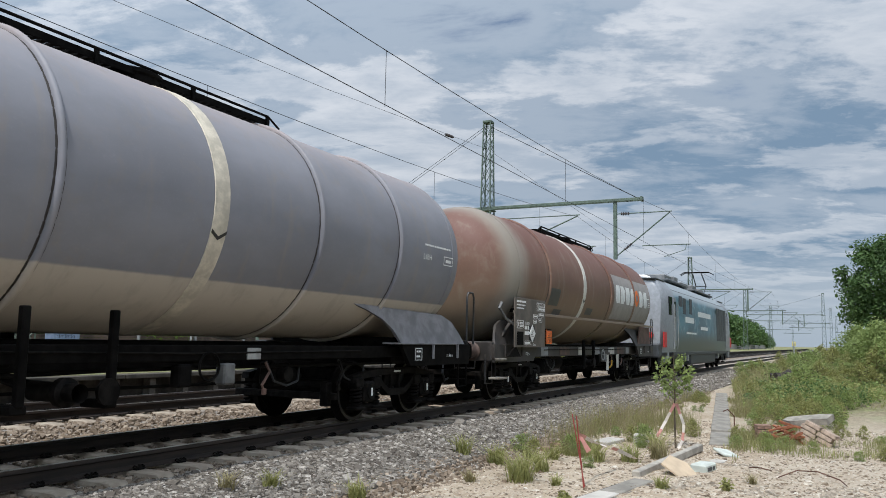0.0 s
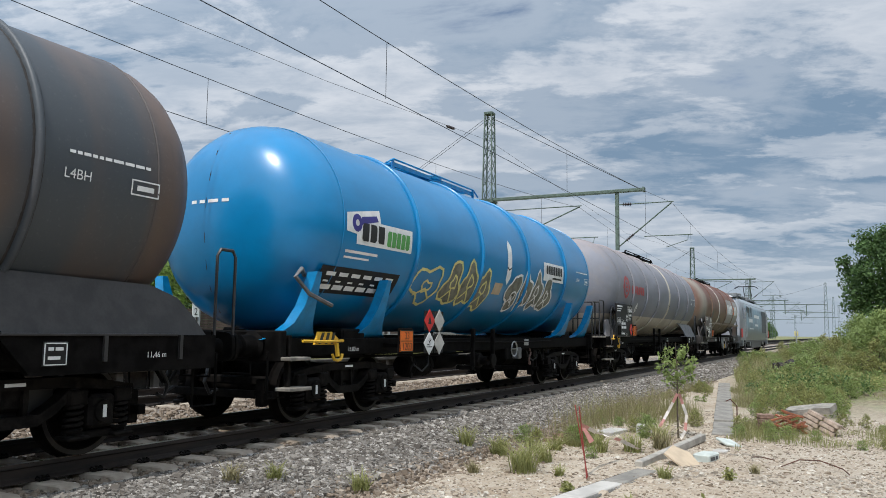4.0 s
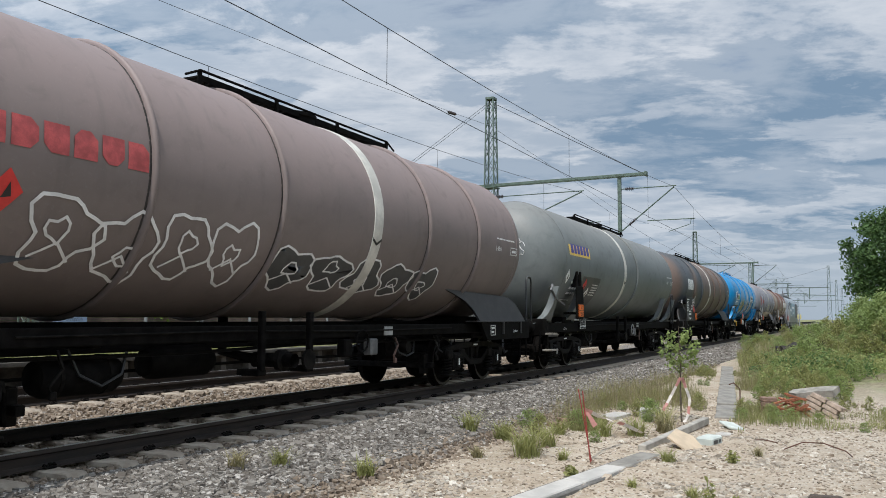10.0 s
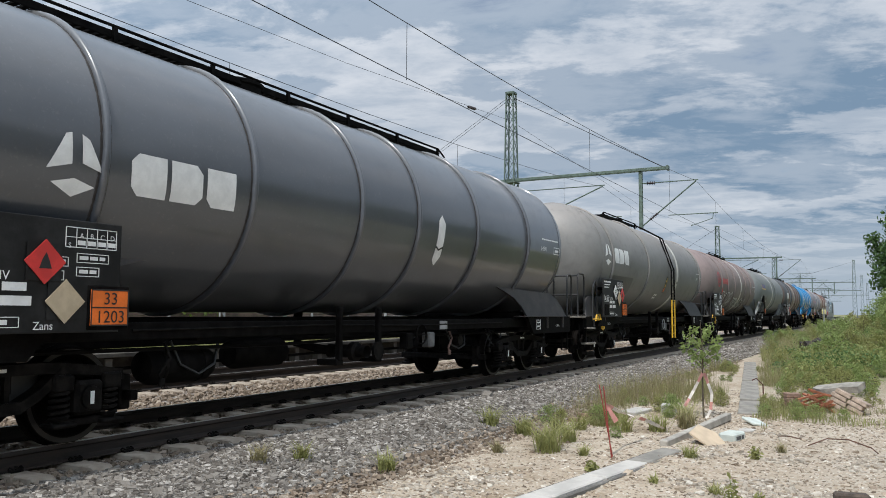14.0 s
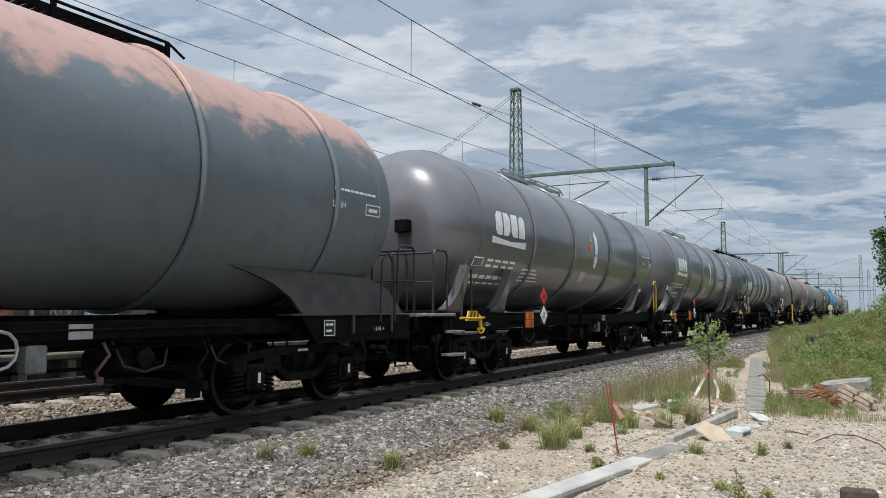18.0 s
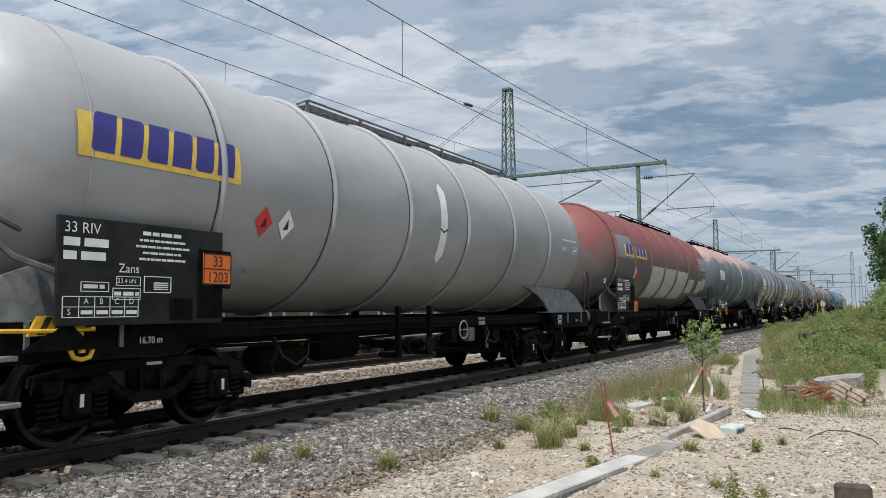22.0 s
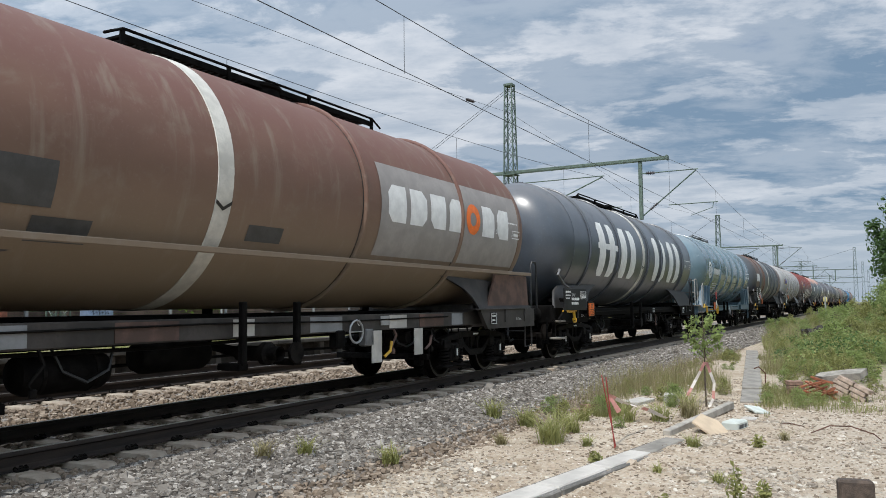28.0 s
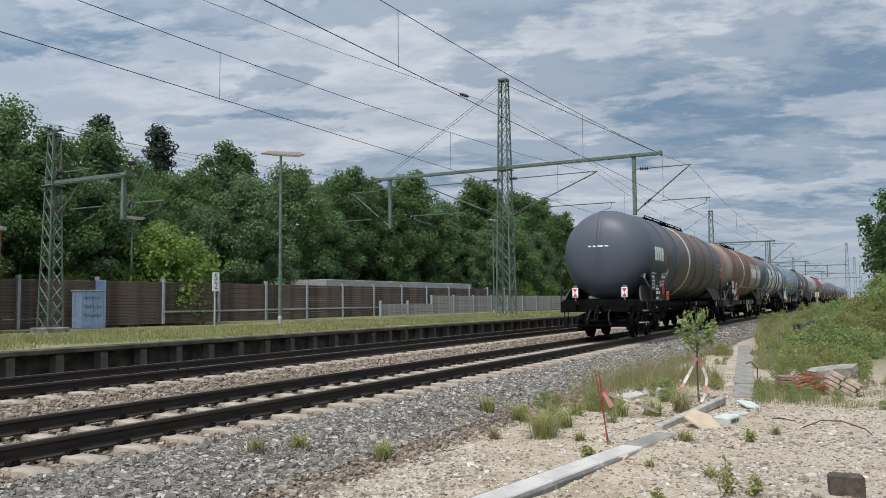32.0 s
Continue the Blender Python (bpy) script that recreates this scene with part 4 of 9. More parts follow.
def mast(x, y, top, arm_z, posts, label, base_w=0.85, top_w=0.42, bays=16, ends=None):
    """A lattice mast with a cross beam; posts: (y of the drop post, y of the wire, height of the wire)."""
    m = thing("catenary_mast", label, "catenary mast", "catenary masts")
    s = {"legs": [], "braces": []}
    lattice(s, x, y, 0.0, top, base_w, top_w, bays)
    for a, b in s["legs"]:
        part("leg", Shape().tube([a, b], 0.045, 4), MAST_GREEN, m)
    if x < 110:
        for a, b in s["braces"]:
            part("brace", Shape().tube([a, b], 0.02, 3), MAST_GREEN, m)
    else:
        br = Shape()
        for a, b in s["braces"]:
            br.tube([a, b], 0.02, 3)
        part("bracing", br, MAST_GREEN, m)["kind"] = "stuff"
    part("cap", Shape().box(x - top_w / 2 - 0.05, x + top_w / 2 + 0.05, y - top_w / 2 - 0.05, y + top_w / 2 + 0.05, top - 0.02, top + 0.12, 0.02), MAST_GREEN, m)
    part("footing", Shape().box(x - base_w * 0.8, x + base_w * 0.8, y - base_w * 0.8, y + base_w * 0.8, -0.4, 0.22, 0.05), OLD_CONCRETE, m)
    if ends:
        for dx in (-0.14, 0.14):
            part("cross_beam", Shape().box(x + dx - 0.035, x + dx + 0.035, ends[0], ends[1], arm_z - 0.075, arm_z + 0.075, 0.01), MAST_GREEN, m)
        part("beam_plate", Shape().box(x - 0.35, x + 0.35, y - 0.4, y + 0.4, arm_z - 0.16, arm_z - 0.1, 0.01), MAST_GREEN, m)
        for e in ends:
            part("beam_end", Shape().box(x - 0.2, x + 0.2, e - 0.05, e + 0.05, arm_z - 0.12, arm_z + 0.12, 0.01), MAST_GREEN, m)
        for dx in (-0.15, 0.15):
            part("stay", Shape().tube([(x + dx, y + 0.1, top - 0.2), (x + dx, ends[1] - 0.4, arm_z + 0.1)], 0.012, 4), WIRE, m)
            part("stay", Shape().tube([(x + dx, y - 0.1, top - 0.2), (x + dx, ends[0] + 0.3, arm_z + 0.1)], 0.012, 4), WIRE, m)
    for py, wy_, wz_ in posts:
        top_z = arm_z if abs(py - y) > 1 else wz_ + 2.75
        if abs(py - y) > 1:
            part("drop_post", Shape().box(x - 0.09, x + 0.09, py - 0.09, py + 0.09, wz_ - 0.05, arm_z + 0.1, 0.012), MAST_GREEN, m)
        sgn = 1 if wy_ > py else -1
        tip = (x, wy_, wz_ + 2.3)
        arm = part("cantilever", Shape().tube([(x, py + sgn * 0.1, wz_ + 0.15), tip], 0.035, 6), MAST_GREEN, m)
        part("top_tube", Shape().tube([(x, py + sgn * 0.1, wz_ + 2.35), (tip[0], tip[1] + sgn * 0.1, tip[2] + 0.05)], 0.028, 6), MAST_GREEN, m)
        part("steady_tube", Shape().tube([(x, py + sgn * 0.5 * abs(wy_ - py), wz_ + 0.62), (x, wy_ + sgn * 1.0, wz_ + 0.62)], 0.025, 6), MAST_GREEN, m)
        part("steady_arm", Shape().tube([(x, wy_ + sgn * 0.8, wz_ + 0.6), (x, wy_ + sgn * 0.75, wz_ + 0.35), (x, wy_ - sgn * 0.3, wz_ + 0.02)], 0.018, 5), MAST_GREEN, m)
        q0, q1 = Vector((x, py + sgn * 0.1, wz_ + 0.15)), Vector(tip)
        for a, b in (((x, py + sgn * 0.3, wz_ + 2.35), (x, py + sgn * 0.75, wz_ + 2.34)), (q0.lerp(q1, 0.14), q0.lerp(q1, 0.28))):
            ins = Shape().tube([a, b], 0.045, 8)
            insulator(ins, a, b)
            part("insulator", ins, PORCELAIN, arm)
    return m


near_posts = [(2.8, 0.0, 5.68), (10.15, 4.83, 5.75), (10.15, 15.2, 5.75), (17.8, 20.55, 5.7)]
mast(36.0, 10.15, 13.75, 8.75, near_posts, "green lattice catenary mast with a long cross beam", ends=(1.4, 18.6))
mast(100.0, 9.6, 12.4, 8.3, [(2.7, 0.0, 5.6), (9.6, 4.83, 5.7), (9.6, 15.2, 5.7)], "green lattice catenary mast with a cross beam, further along the line", ends=(2.1, 16.0), bays=14)
mast(164.0, 9.6, 12.4, 8.3, [(2.7, 0.0, 5.6), (9.6, 4.83, 5.7)], "distant lattice catenary mast with a cross beam", ends=(2.1, 16.0), bays=12)
mast(178.0, -4.3, 12.4, 8.0, [(-0.6, 1.5, 5.6)], "distant lattice catenary mast on the near side of the line", ends=(-4.2, 10.5), bays=12)
mast(228.0, 9.6, 12.2, 8.2, [(2.7, 0.0, 5.6)], "distant lattice catenary mast", ends=(2.1, 14.0), bays=10)
mast(242.0, -5.0, 12.2, 8.0, [], "distant lattice catenary mast", ends=(-4.6, 8.0), bays=10)
mast(300.0, -6.0, 12.0, 8.0, [], "distant lattice catenary mast", ends=(-5.6, 9.0), bays=8)
mast(18.5, 25.0, 9.0, 6.8, [(20.3, 18.8, 4.9), (25.0, 22.6, 4.9)], "green lattice catenary mast standing before the noise barrier", 0.75, 0.36, 13, ends=(20.0, 25.2))
for x, y in ((330, 18), (420, 14), (380, -9)):
    mast(x, y, 11.5, 7.8, [], "distant lattice catenary mast", ends=(y - 8, y + 4), bays=8)


def wire_line(name, pts, label, r=0.0085):
    return solo(name, Shape().tube(pts, r, 5), WIRE, label, "overhead wire")


def catenary(y, contact, sup_z, low_z, spans, label, drop_x):
    for side, (a, b) in enumerate(spans):
        line = []
        for i in range(21):
            t = i / 20
            line.append((a + (b - a) * t, y, low_z + (sup_z - low_z) * (2 * t - 1) ** 2))
        wire_line("messenger_wire", line, label + ", sagging carrier wire")
        for x in drop_x:
            if a < x < b:
                t = (x - a) / (b - a)
                wire_line("dropper", [(x, y, contact), (x, y, low_z + (sup_z - low_z) * (2 * t - 1) ** 2)], "thin dropper wire between carrier and contact wire", 0.006)
    wire_line("contact_wire", [(spans[0][0], y, contact)] + [(b, y + (0.12 if i % 2 else -0.12), contact) for i, (a, b) in enumerate(spans)], label + ", straight contact wire")


SPANS = [(-28, 36), (36, 100), (100, 164), (164, 228), (228, 292)]
catenary(0.0, 5.67, 7.98, 6.76, SPANS, "overhead line of the near track", [-25, -14, -3, 8, 19, 30, 41.5, 52, 63, 74, 85, 95, 110, 121, 132, 143, 154])
catenary(4.83, 5.76, 8.0, 6.80, SPANS, "overhead line of the second track", [-25, -14, -3, 8.3, 19.3, 30, 41.5, 52, 63, 74, 85, 95])
catenary(15.2, 5.75, 8.0, 6.8, SPANS[:3], "overhead line of the third track", [8, 19, 30, 52])
catenary(20.55, 5.7, 8.0, 6.8, SPANS[:3], "overhead line of the fourth track", [8, 19, 30, 52])
for yy, zz in ((10.15, 0.0),):
    wire_line("feeder_wire", [(-60, yy, 12.0 + zz), (-28, yy, 12.2 + zz), (4, yy, 10.2 + zz), (20, yy, 11.0 + zz), (36, yy, 12.2 + zz), (68, yy, 10.6 + zz), (100, yy, 12.0 + zz), (132, yy, 10.5 + zz), (164, yy, 12.0 + zz)], "feeder wire strung between the mast heads")
for yy in (24.62, 25.38):
    wire_line("feeder_wire", [(-40, yy, 8.9), (-12, yy, 8.4), (18.5, yy, 9.42), (50, yy, 8.5), (82, yy, 9.4)], "thin feeder wire over the far mast")
mi = Shape().tube([(18.5, 24.4, 9.2), (18.5, 25.6, 9.2)], 0.04, 6)
for yy in (24.62, 25.38):
    insulator(mi, (18.5, yy, 9.18), (18.5, yy, 9.42), 4, 0.09)
solo("mast_head_insulator", mi, PORCELAIN, "pair of dark insulators on a mast head", "insulator")
fi = Shape()
insulator(fi, (30.6, 10.15, 11.75), (31.4, 10.15, 11.82), 6, 0.085)
fi.tube([(30.5, 10.15, 11.75), (31.5, 10.15, 11.82)], 0.03, 6)
solo("feeder_insulator", fi, PORCELAIN, "ribbed insulator in the feeder wire", "insulator")

# ---------------------------------------------------------------- wagon pieces shared by all tank wagons
R, ZC = 1.5, 2.76


def turned_profile(a, b, r, dish=1.02):
    pts = [(0.0, 0.0), (0.03, 0.42), (0.11, 0.80), (0.23, 1.08), (0.39, 1.275), (0.58, 1.40), (0.78, 1.468), (dish, 1.5)]
    k = r / 1.5
    left = [(a + x, y * k) for x, y in pts]
    right = [(b - x, y * k) for x, y in reversed(pts)]
    return left + right


def dish_x(y, z):
    """How far a point of a tank end lies behind its tip."""
    r = math.hypot(y, z - ZC)
    return float(np.interp(r, (0.0, 0.42, 0.80, 1.08, 1.275, 1.40, 1.468, 1.5), (0.0, 0.03, 0.11, 0.23, 0.39, 0.58, 0.78, 1.02)))


def on_end(name, poly, a0, mat, parent, label="", out=0.012):
    """A thin label that follows the rear tank end. poly: y, z."""
    s = Shape()
    n = len(poly)
    cy, cz = sum(p[0] for p in poly) / n, sum(p[1] for p in poly) / n
    v = [(a0 + dish_x(y, z) - out, y, z) for y, z in poly] + [(a0 + dish_x(cy, cz) - out, cy, cz)]
    return part(name, s.add(v, [(i, (i + 1) % n, n) for i in range(n)]), mat, parent, label)


def wheel_shape(y):
    s = 1 if y > 0 else -1
    prof = [(0.0, 0.06), (0.0, 0.11), (0.035, 0.13), (0.05, 0.34), (0.0, 0.39), (0.0, 0.452), (0.1, 0.461), (0.118, 0.488), (0.135, 0.485), (0.135, 0.39), (0.085, 0.34), (0.09, 0.13), (0.14, 0.11), (0.14, 0.06)]
    return Shape().lathe([(y + s * 0.07 - s * a, r) for a, r in prof], (0, 0, 0), "y", 40)


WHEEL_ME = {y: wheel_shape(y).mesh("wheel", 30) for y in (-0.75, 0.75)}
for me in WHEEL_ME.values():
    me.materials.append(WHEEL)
TYRE_ME = {y: Shape().lathe([(y + s * 0.073, 0.40), (y + s * 0.073, 0.446)], (0, 0, 0), "y", 40).mesh("tyre_face", 30) for y, s in ((-0.75, -1), (0.75, 1))}
for me in TYRE_ME.values():
    me.materials.append(TYRE)
AXLE_ME = Shape().lathe([(-1.1, 0.0), (-1.1, 0.06), (-0.66, 0.07), (-0.6, 0.085), (0.6, 0.085), (0.66, 0.07), (1.1, 0.06), (1.1, 0.0)], (0, 0, 0), "y", 14).mesh("wheelset")
AXLE_ME.materials.append(IRON)


def side_frame():
    """Cast bogie side: a thin top bar with drooping ends and an open, V-shaped belly."""
    s = Shape().prism([(-1.32, 0.60), (-1.30, 0.70), (-0.95, 0.76), (-0.55, 0.80), (0.55, 0.80), (0.95, 0.76), (1.30, 0.70), (1.32, 0.60), (1.0, 0.66), (0.5, 0.70), (-0.5, 0.70), (-1.0, 0.66)], "y", -0.07, 0.07)
    belly = [(-0.66, 0.72), (-0.42, 0.52), (-0.24, 0.42), (0.24, 0.42), (0.42, 0.52), (0.66, 0.72)]
    for (ax, az), (bx, bz) in zip(belly, belly[1:]):
        s.prism([(ax, az - 0.055), (bx, bz - 0.055), (bx, bz + 0.05), (ax, az + 0.05)], "y", -0.075, 0.075)
    for x in (-0.13, 0.13):
        s.box(x - 0.025, x + 0.025, -0.045, 0.045, 0.44, 0.72)
    for x in (-1.16, -0.64, 0.64, 1.16):
        s.box(x - 0.11, x + 0.11, -0.11, 0.06, 0.52, 0.68, 0.02)
    return s


# black sheet behind the bogie side's openings, painting in the shade there
def shade_sheet_shape():
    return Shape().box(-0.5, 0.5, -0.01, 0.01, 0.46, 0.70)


def spring_shape(x):
    s = Shape()
    pts = [(x + 0.08 * math.cos(a * 0.7), 0.08 * math.sin(a * 0.7), 0.25 + a * 0.0062) for a in range(0, 45)]
    s.tube(pts, 0.02, 5)
    s.box(x - 0.12, x + 0.12, -0.11, 0.1, 0.2, 0.24, 0.01)
    return s


FRAME_ME, SHADE_SHEET_ME = side_frame().mesh("side_frame"), shade_sheet_shape().mesh("frame_recess")
SPRING_ME = spring_shape(0).mesh("spring", 60)
BOX_ME = Shape().box(-0.15, 0.15, -0.13, 0.1, 0.3, 0.62, 0.035).box(-0.34, 0.34, -0.06, 0.06, 0.2, 0.27, 0.012).lathe([(-0.15, 0.0), (-0.15, 0.105), (-0.1, 0.12), (0, 0.12)], (0, 0, 0.46), "y", 14).mesh("axle_box")
BAND_ME = Shape().box(-0.02, 0.02, -0.158, -0.15, 0.4, 0.52).mesh("paint_mark")
BOLSTER_ME = Shape().box(-0.22, 0.22, -1.0, 1.0, 0.5, 0.78, 0.04).box(-1.2, -1.08, -0.95, 0.95, 0.5, 0.62, 0.02).box(1.08, 1.2, -0.95, 0.95, 0.5, 0.62, 0.02).lathe([(0.78, 0.3), (0.9, 0.3)], (0, 0, 0), "z", 16).mesh("bogie")
for me, mt in ((FRAME_ME, IRON), (SHADE_SHEET_ME, INK), (SPRING_ME, IRON), (BOX_ME, IRON), (BAND_ME, WHITE), (BOLSTER_ME, IRON)):
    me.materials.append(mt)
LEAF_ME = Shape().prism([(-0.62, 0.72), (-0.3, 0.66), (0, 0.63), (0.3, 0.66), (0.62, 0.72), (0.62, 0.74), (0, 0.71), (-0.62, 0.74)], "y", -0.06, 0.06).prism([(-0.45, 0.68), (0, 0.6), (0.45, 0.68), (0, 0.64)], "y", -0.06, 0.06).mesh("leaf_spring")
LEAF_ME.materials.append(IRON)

WHEELSETS = []


def bogie(wagon, x, style, number):
    b = part("bogie", BOLSTER_ME, None, wagon, "dark cast bogie")
    b.location.x = x
    for y in (-1.0, 1.0):
        f = part("side_frame", FRAME_ME, None, b)
        f.location.y = y
        h = part("frame_recess", SHADE_SHEET_ME, None, b)
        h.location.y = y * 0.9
        for dx in (-0.9, 0.9):
            bx = part("axle_box", BOX_ME, None, b)
            bx.location, bx.rotation_euler.z = (dx, y, 0), 0 if y < 0 else math.pi
            if style == "leaf":
                sp = part("leaf_spring", LEAF_ME, None, b)
                sp.location = (dx, y * 1.06, 0)
                continue
            for sx in (-0.26, 0.26):
                sp = part("spring", SPRING_ME, None, b)
                sp.location = (dx + sx, y * 1.03, 0)
        if y < 0:
            mk = part("paint_mark", BAND_ME, None, b)
            mk.location = (0.9, y, 0)
            mk = part("paint_mark", BAND_ME, None, b)
            mk.location = (-0.9, y, 0)
    for dx in (-0.9, 0.9):
        ws = part("wheelset", AXLE_ME, None, wagon)
        ws.location = (x + dx, 0, 0.461)
        for y in (-0.75, 0.75):
            wh = part("wheel", WHEEL_ME[y], None, ws)
            part("tyre_face", TYRE_ME[y], None, ws, "bright worn tyre face")
        WHEELSETS.append((ws, number))


def clip_strip(poly, lo, hi):
    """The part of a convex polygon (x, s) with lo <= s <= hi."""
    for bound, keep in ((lo, 1), (hi, -1)):
        out = []
        for i, p in enumerate(poly):
            q = poly[(i + 1) % len(poly)]
            a, b = (p[1] - bound) * keep, (q[1] - bound) * keep
            if a >= 0:
                out.append(p)
            if a * b < 0:
                t = a / (a - b)
                out.append((p[0] + (q[0] - p[0]) * t, p[1] + (q[1] - p[1]) * t))
        poly = out
        if len(poly) < 3:
            return []
    return poly


def decal(name, polys, mat, parent, label="", off=0.006, r=R):
    """Convex polygons (x along the wagon, s along the girth from mid-height) laid on the near side of the tank."""
    s = Shape()
    for poly in polys:
        lo, hi = min(p[1] for p in poly), max(p[1] for p in poly)
        n = max(1, math.ceil((hi - lo) / 0.12))
        for i in range(n):
            q = clip_strip(poly, lo + (hi - lo) * i / n, lo + (hi - lo) * (i + 1) / n)
            if len(q) >= 3:
                s.add([(x, -(r + off) * math.cos(g / r), ZC + (r + off) * math.sin(g / r)) for x, g in q], [tuple(range(len(q)))])
    ob = part(name, s, mat, parent, label, 60)
    if name in ("small_print", "graffiti_outline"):
        ob["kind"] = "stuff"
    return ob


def decals(name, polys, mat, parent, label="", off=0.006):
    """The same, each polygon a part of its own."""
    for poly in polys:
        decal(name, [poly], mat, parent, label, off)


def rect(x0, x1, s0, s1):
    return [(x0, s0), (x1, s0), (x1, s1), (x0, s1)]


def blocks(x0, x1, s0, s1, n, gap=0.16, lean=0.0, cut=0.25):
    """A row of plain letter-sized blocks."""
    w_ = (x1 - x0) / n
    out = []
    for i in range(n):
        a, b = x0 + w_ * i + w_ * gap / 2, x0 + w_ * (i + 1) - w_ * gap / 2
        c = (b - a) * cut
        d = lean * (s1 - s0)
        out.append([(a + (c if i % 2 == 0 else 0), s0), (b - (c if i % 3 == 1 else 0), s0), (b, s0 + c), (b + d, s1 - (c if i % 2 else 0)), (b + d - (c if i % 2 else 0), s1), (a + d + (c if i % 3 == 0 else 0), s1), (a + d, s1 - (c if i % 3 == 0 else 0)), (a, s0 + c)])
    return out


def ring_polys(x, s, r0, r1, n=24, a0=0.0, a1=6.2832):
    out = []
    for i in range(n):
        a, b = a0 + (a1 - a0) * i / n, a0 + (a1 - a0) * (i + 1) / n
        out.append([(x + r0 * math.cos(a), s + r0 * math.sin(a)), (x + r1 * math.cos(a), s + r1 * math.sin(a)), (x + r1 * math.cos(b), s + r1 * math.sin(b)), (x + r0 * math.cos(b), s + r0 * math.sin(b))])
    return out


def stroke(pts, w_):
    out = []
    for p, q in zip(pts, pts[1:]):
        dx, dy = q[0] - p[0], q[1] - p[1]
        d = math.hypot(dx, dy) or 1
        nx, ny, ex, ey = -dy / d * w_ / 2, dx / d * w_ / 2, dx / d * w_ * 0.3, dy / d * w_ * 0.3
        out.append([(p[0] + nx - ex, p[1] + ny - ey), (p[0] - nx - ex, p[1] - ny - ey), (q[0] - nx + ex, q[1] - ny + ey), (q[0] + nx + ex, q[1] + ny + ey)])
    return out


def loop_shape(x, s, rx, rs, seed, n=22):
    rng = random.Random(seed)
    k1, k2, k3 = rng.uniform(0, 6), rng.uniform(0, 6), rng.uniform(0.1, 0.24)
    pts = []
    for i in range(n):
        a = 6.2832 * i / n
        w_ = 1 + k3 * math.sin(3 * a + k1) + 0.12 * math.sin(5 * a + k2)
        pts.append((x + rx * w_ * math.cos(a), s + rs * w_ * math.sin(a)))
    return pts


def words(x0, x1, s, h, seed):
    """A line of small print as word-sized bars (x, s rectangles)."""
    rng = random.Random(seed)
    out, x = [], x0
    while x < x1 - h:
        b = min(x1, x + h * rng.uniform(1.4, 4.2))
        out.append([(x, s), (b, s), (b, s + h), (x, s + h)])
        x = b + h * 0.6
    return out


def word_bars(x0, x1, z, h, seed):
    return [(p[0][0], p[1][0], z, h) for p in words(x0, x1, z, h, seed)]


def graffiti(parent, x0, x1, s0, s1, n, line_mat, fill_mat, seed, width=0.035, label=""):
    rng = random.Random(seed)
    step = (x1 - x0) / n
    for i in range(n):
        lines, fills = [], []
        cx, cs = x0 + step * (i + 0.5), (s0 + s1) / 2 + rng.uniform(-0.05, 0.05)
        pts = loop_shape(cx, cs, step * 0.48, (s1 - s0) * 0.46, seed * 31 + i)
        lines += stroke(pts + pts[:1], width)
        fills += [[(cx, cs), a, b] for a, b in zip(pts, pts[1:] + pts[:1])]
        hole = loop_shape(cx + rng.uniform(-0.05, 0.05), cs + rng.uniform(-0.1, 0.1), step * 0.16, (s1 - s0) * 0.14, seed * 7 + i, 10)
        lines += stroke(hole + hole[:1], width * 0.8)
        lines += stroke([(cx - step * 0.3, cs - (s1 - s0) * 0.3), (cx, cs - (s1 - s0) * 0.1), (cx + step * 0.25, cs - (s1 - s0) * 0.34)], width * 0.8)
        if fill_mat:
            decal("graffiti_fill", fills, fill_mat, parent, label, 0.007)
        decal("graffiti_outline", lines, line_mat, parent, label, 0.010)


def flat_text(parent, words, x, y, z, size, mat=WHITE, name="lettering", slant=0.0):
    ob = part(name, text_mesh(words, size, mat, "LEFT"), None, parent)
    ob.matrix_basis = pose(x, y, z, 90, 0, 0)
    return ob


def girth_text(parent, words, x, s, size, mat=WHITE):
    a = s / R
    ob = part("lettering", text_mesh(words, size, mat, "LEFT"), None, parent)
    ob.matrix_basis = pose(x, -(R + 0.012) * math.cos(a), ZC + (R + 0.012) * math.sin(a), 90 + math.degrees(-a), 0, 0)
    return ob


def bars_flat(name, rows, y, mat, parent, thick=0.004):
    """Plain bars for small print: rows of (x0, x1, z, height)."""
    s = Shape()
    for x0, x1, z, h in rows:
        s.box(x0, x1, y - thick, y, z, z + h)
    ob = part(name, s, mat, parent)
    if name == "small_print":
        ob["kind"] = "stuff"
    return ob


def outline(x0, x1, z0, z1, t=0.014):
    return [(x0, x1, z0, t), (x0, x1, z1 - t, t), (x0, x0 + t, z0, z1 - z0), (x1 - t, x1, z0, z1 - z0)]


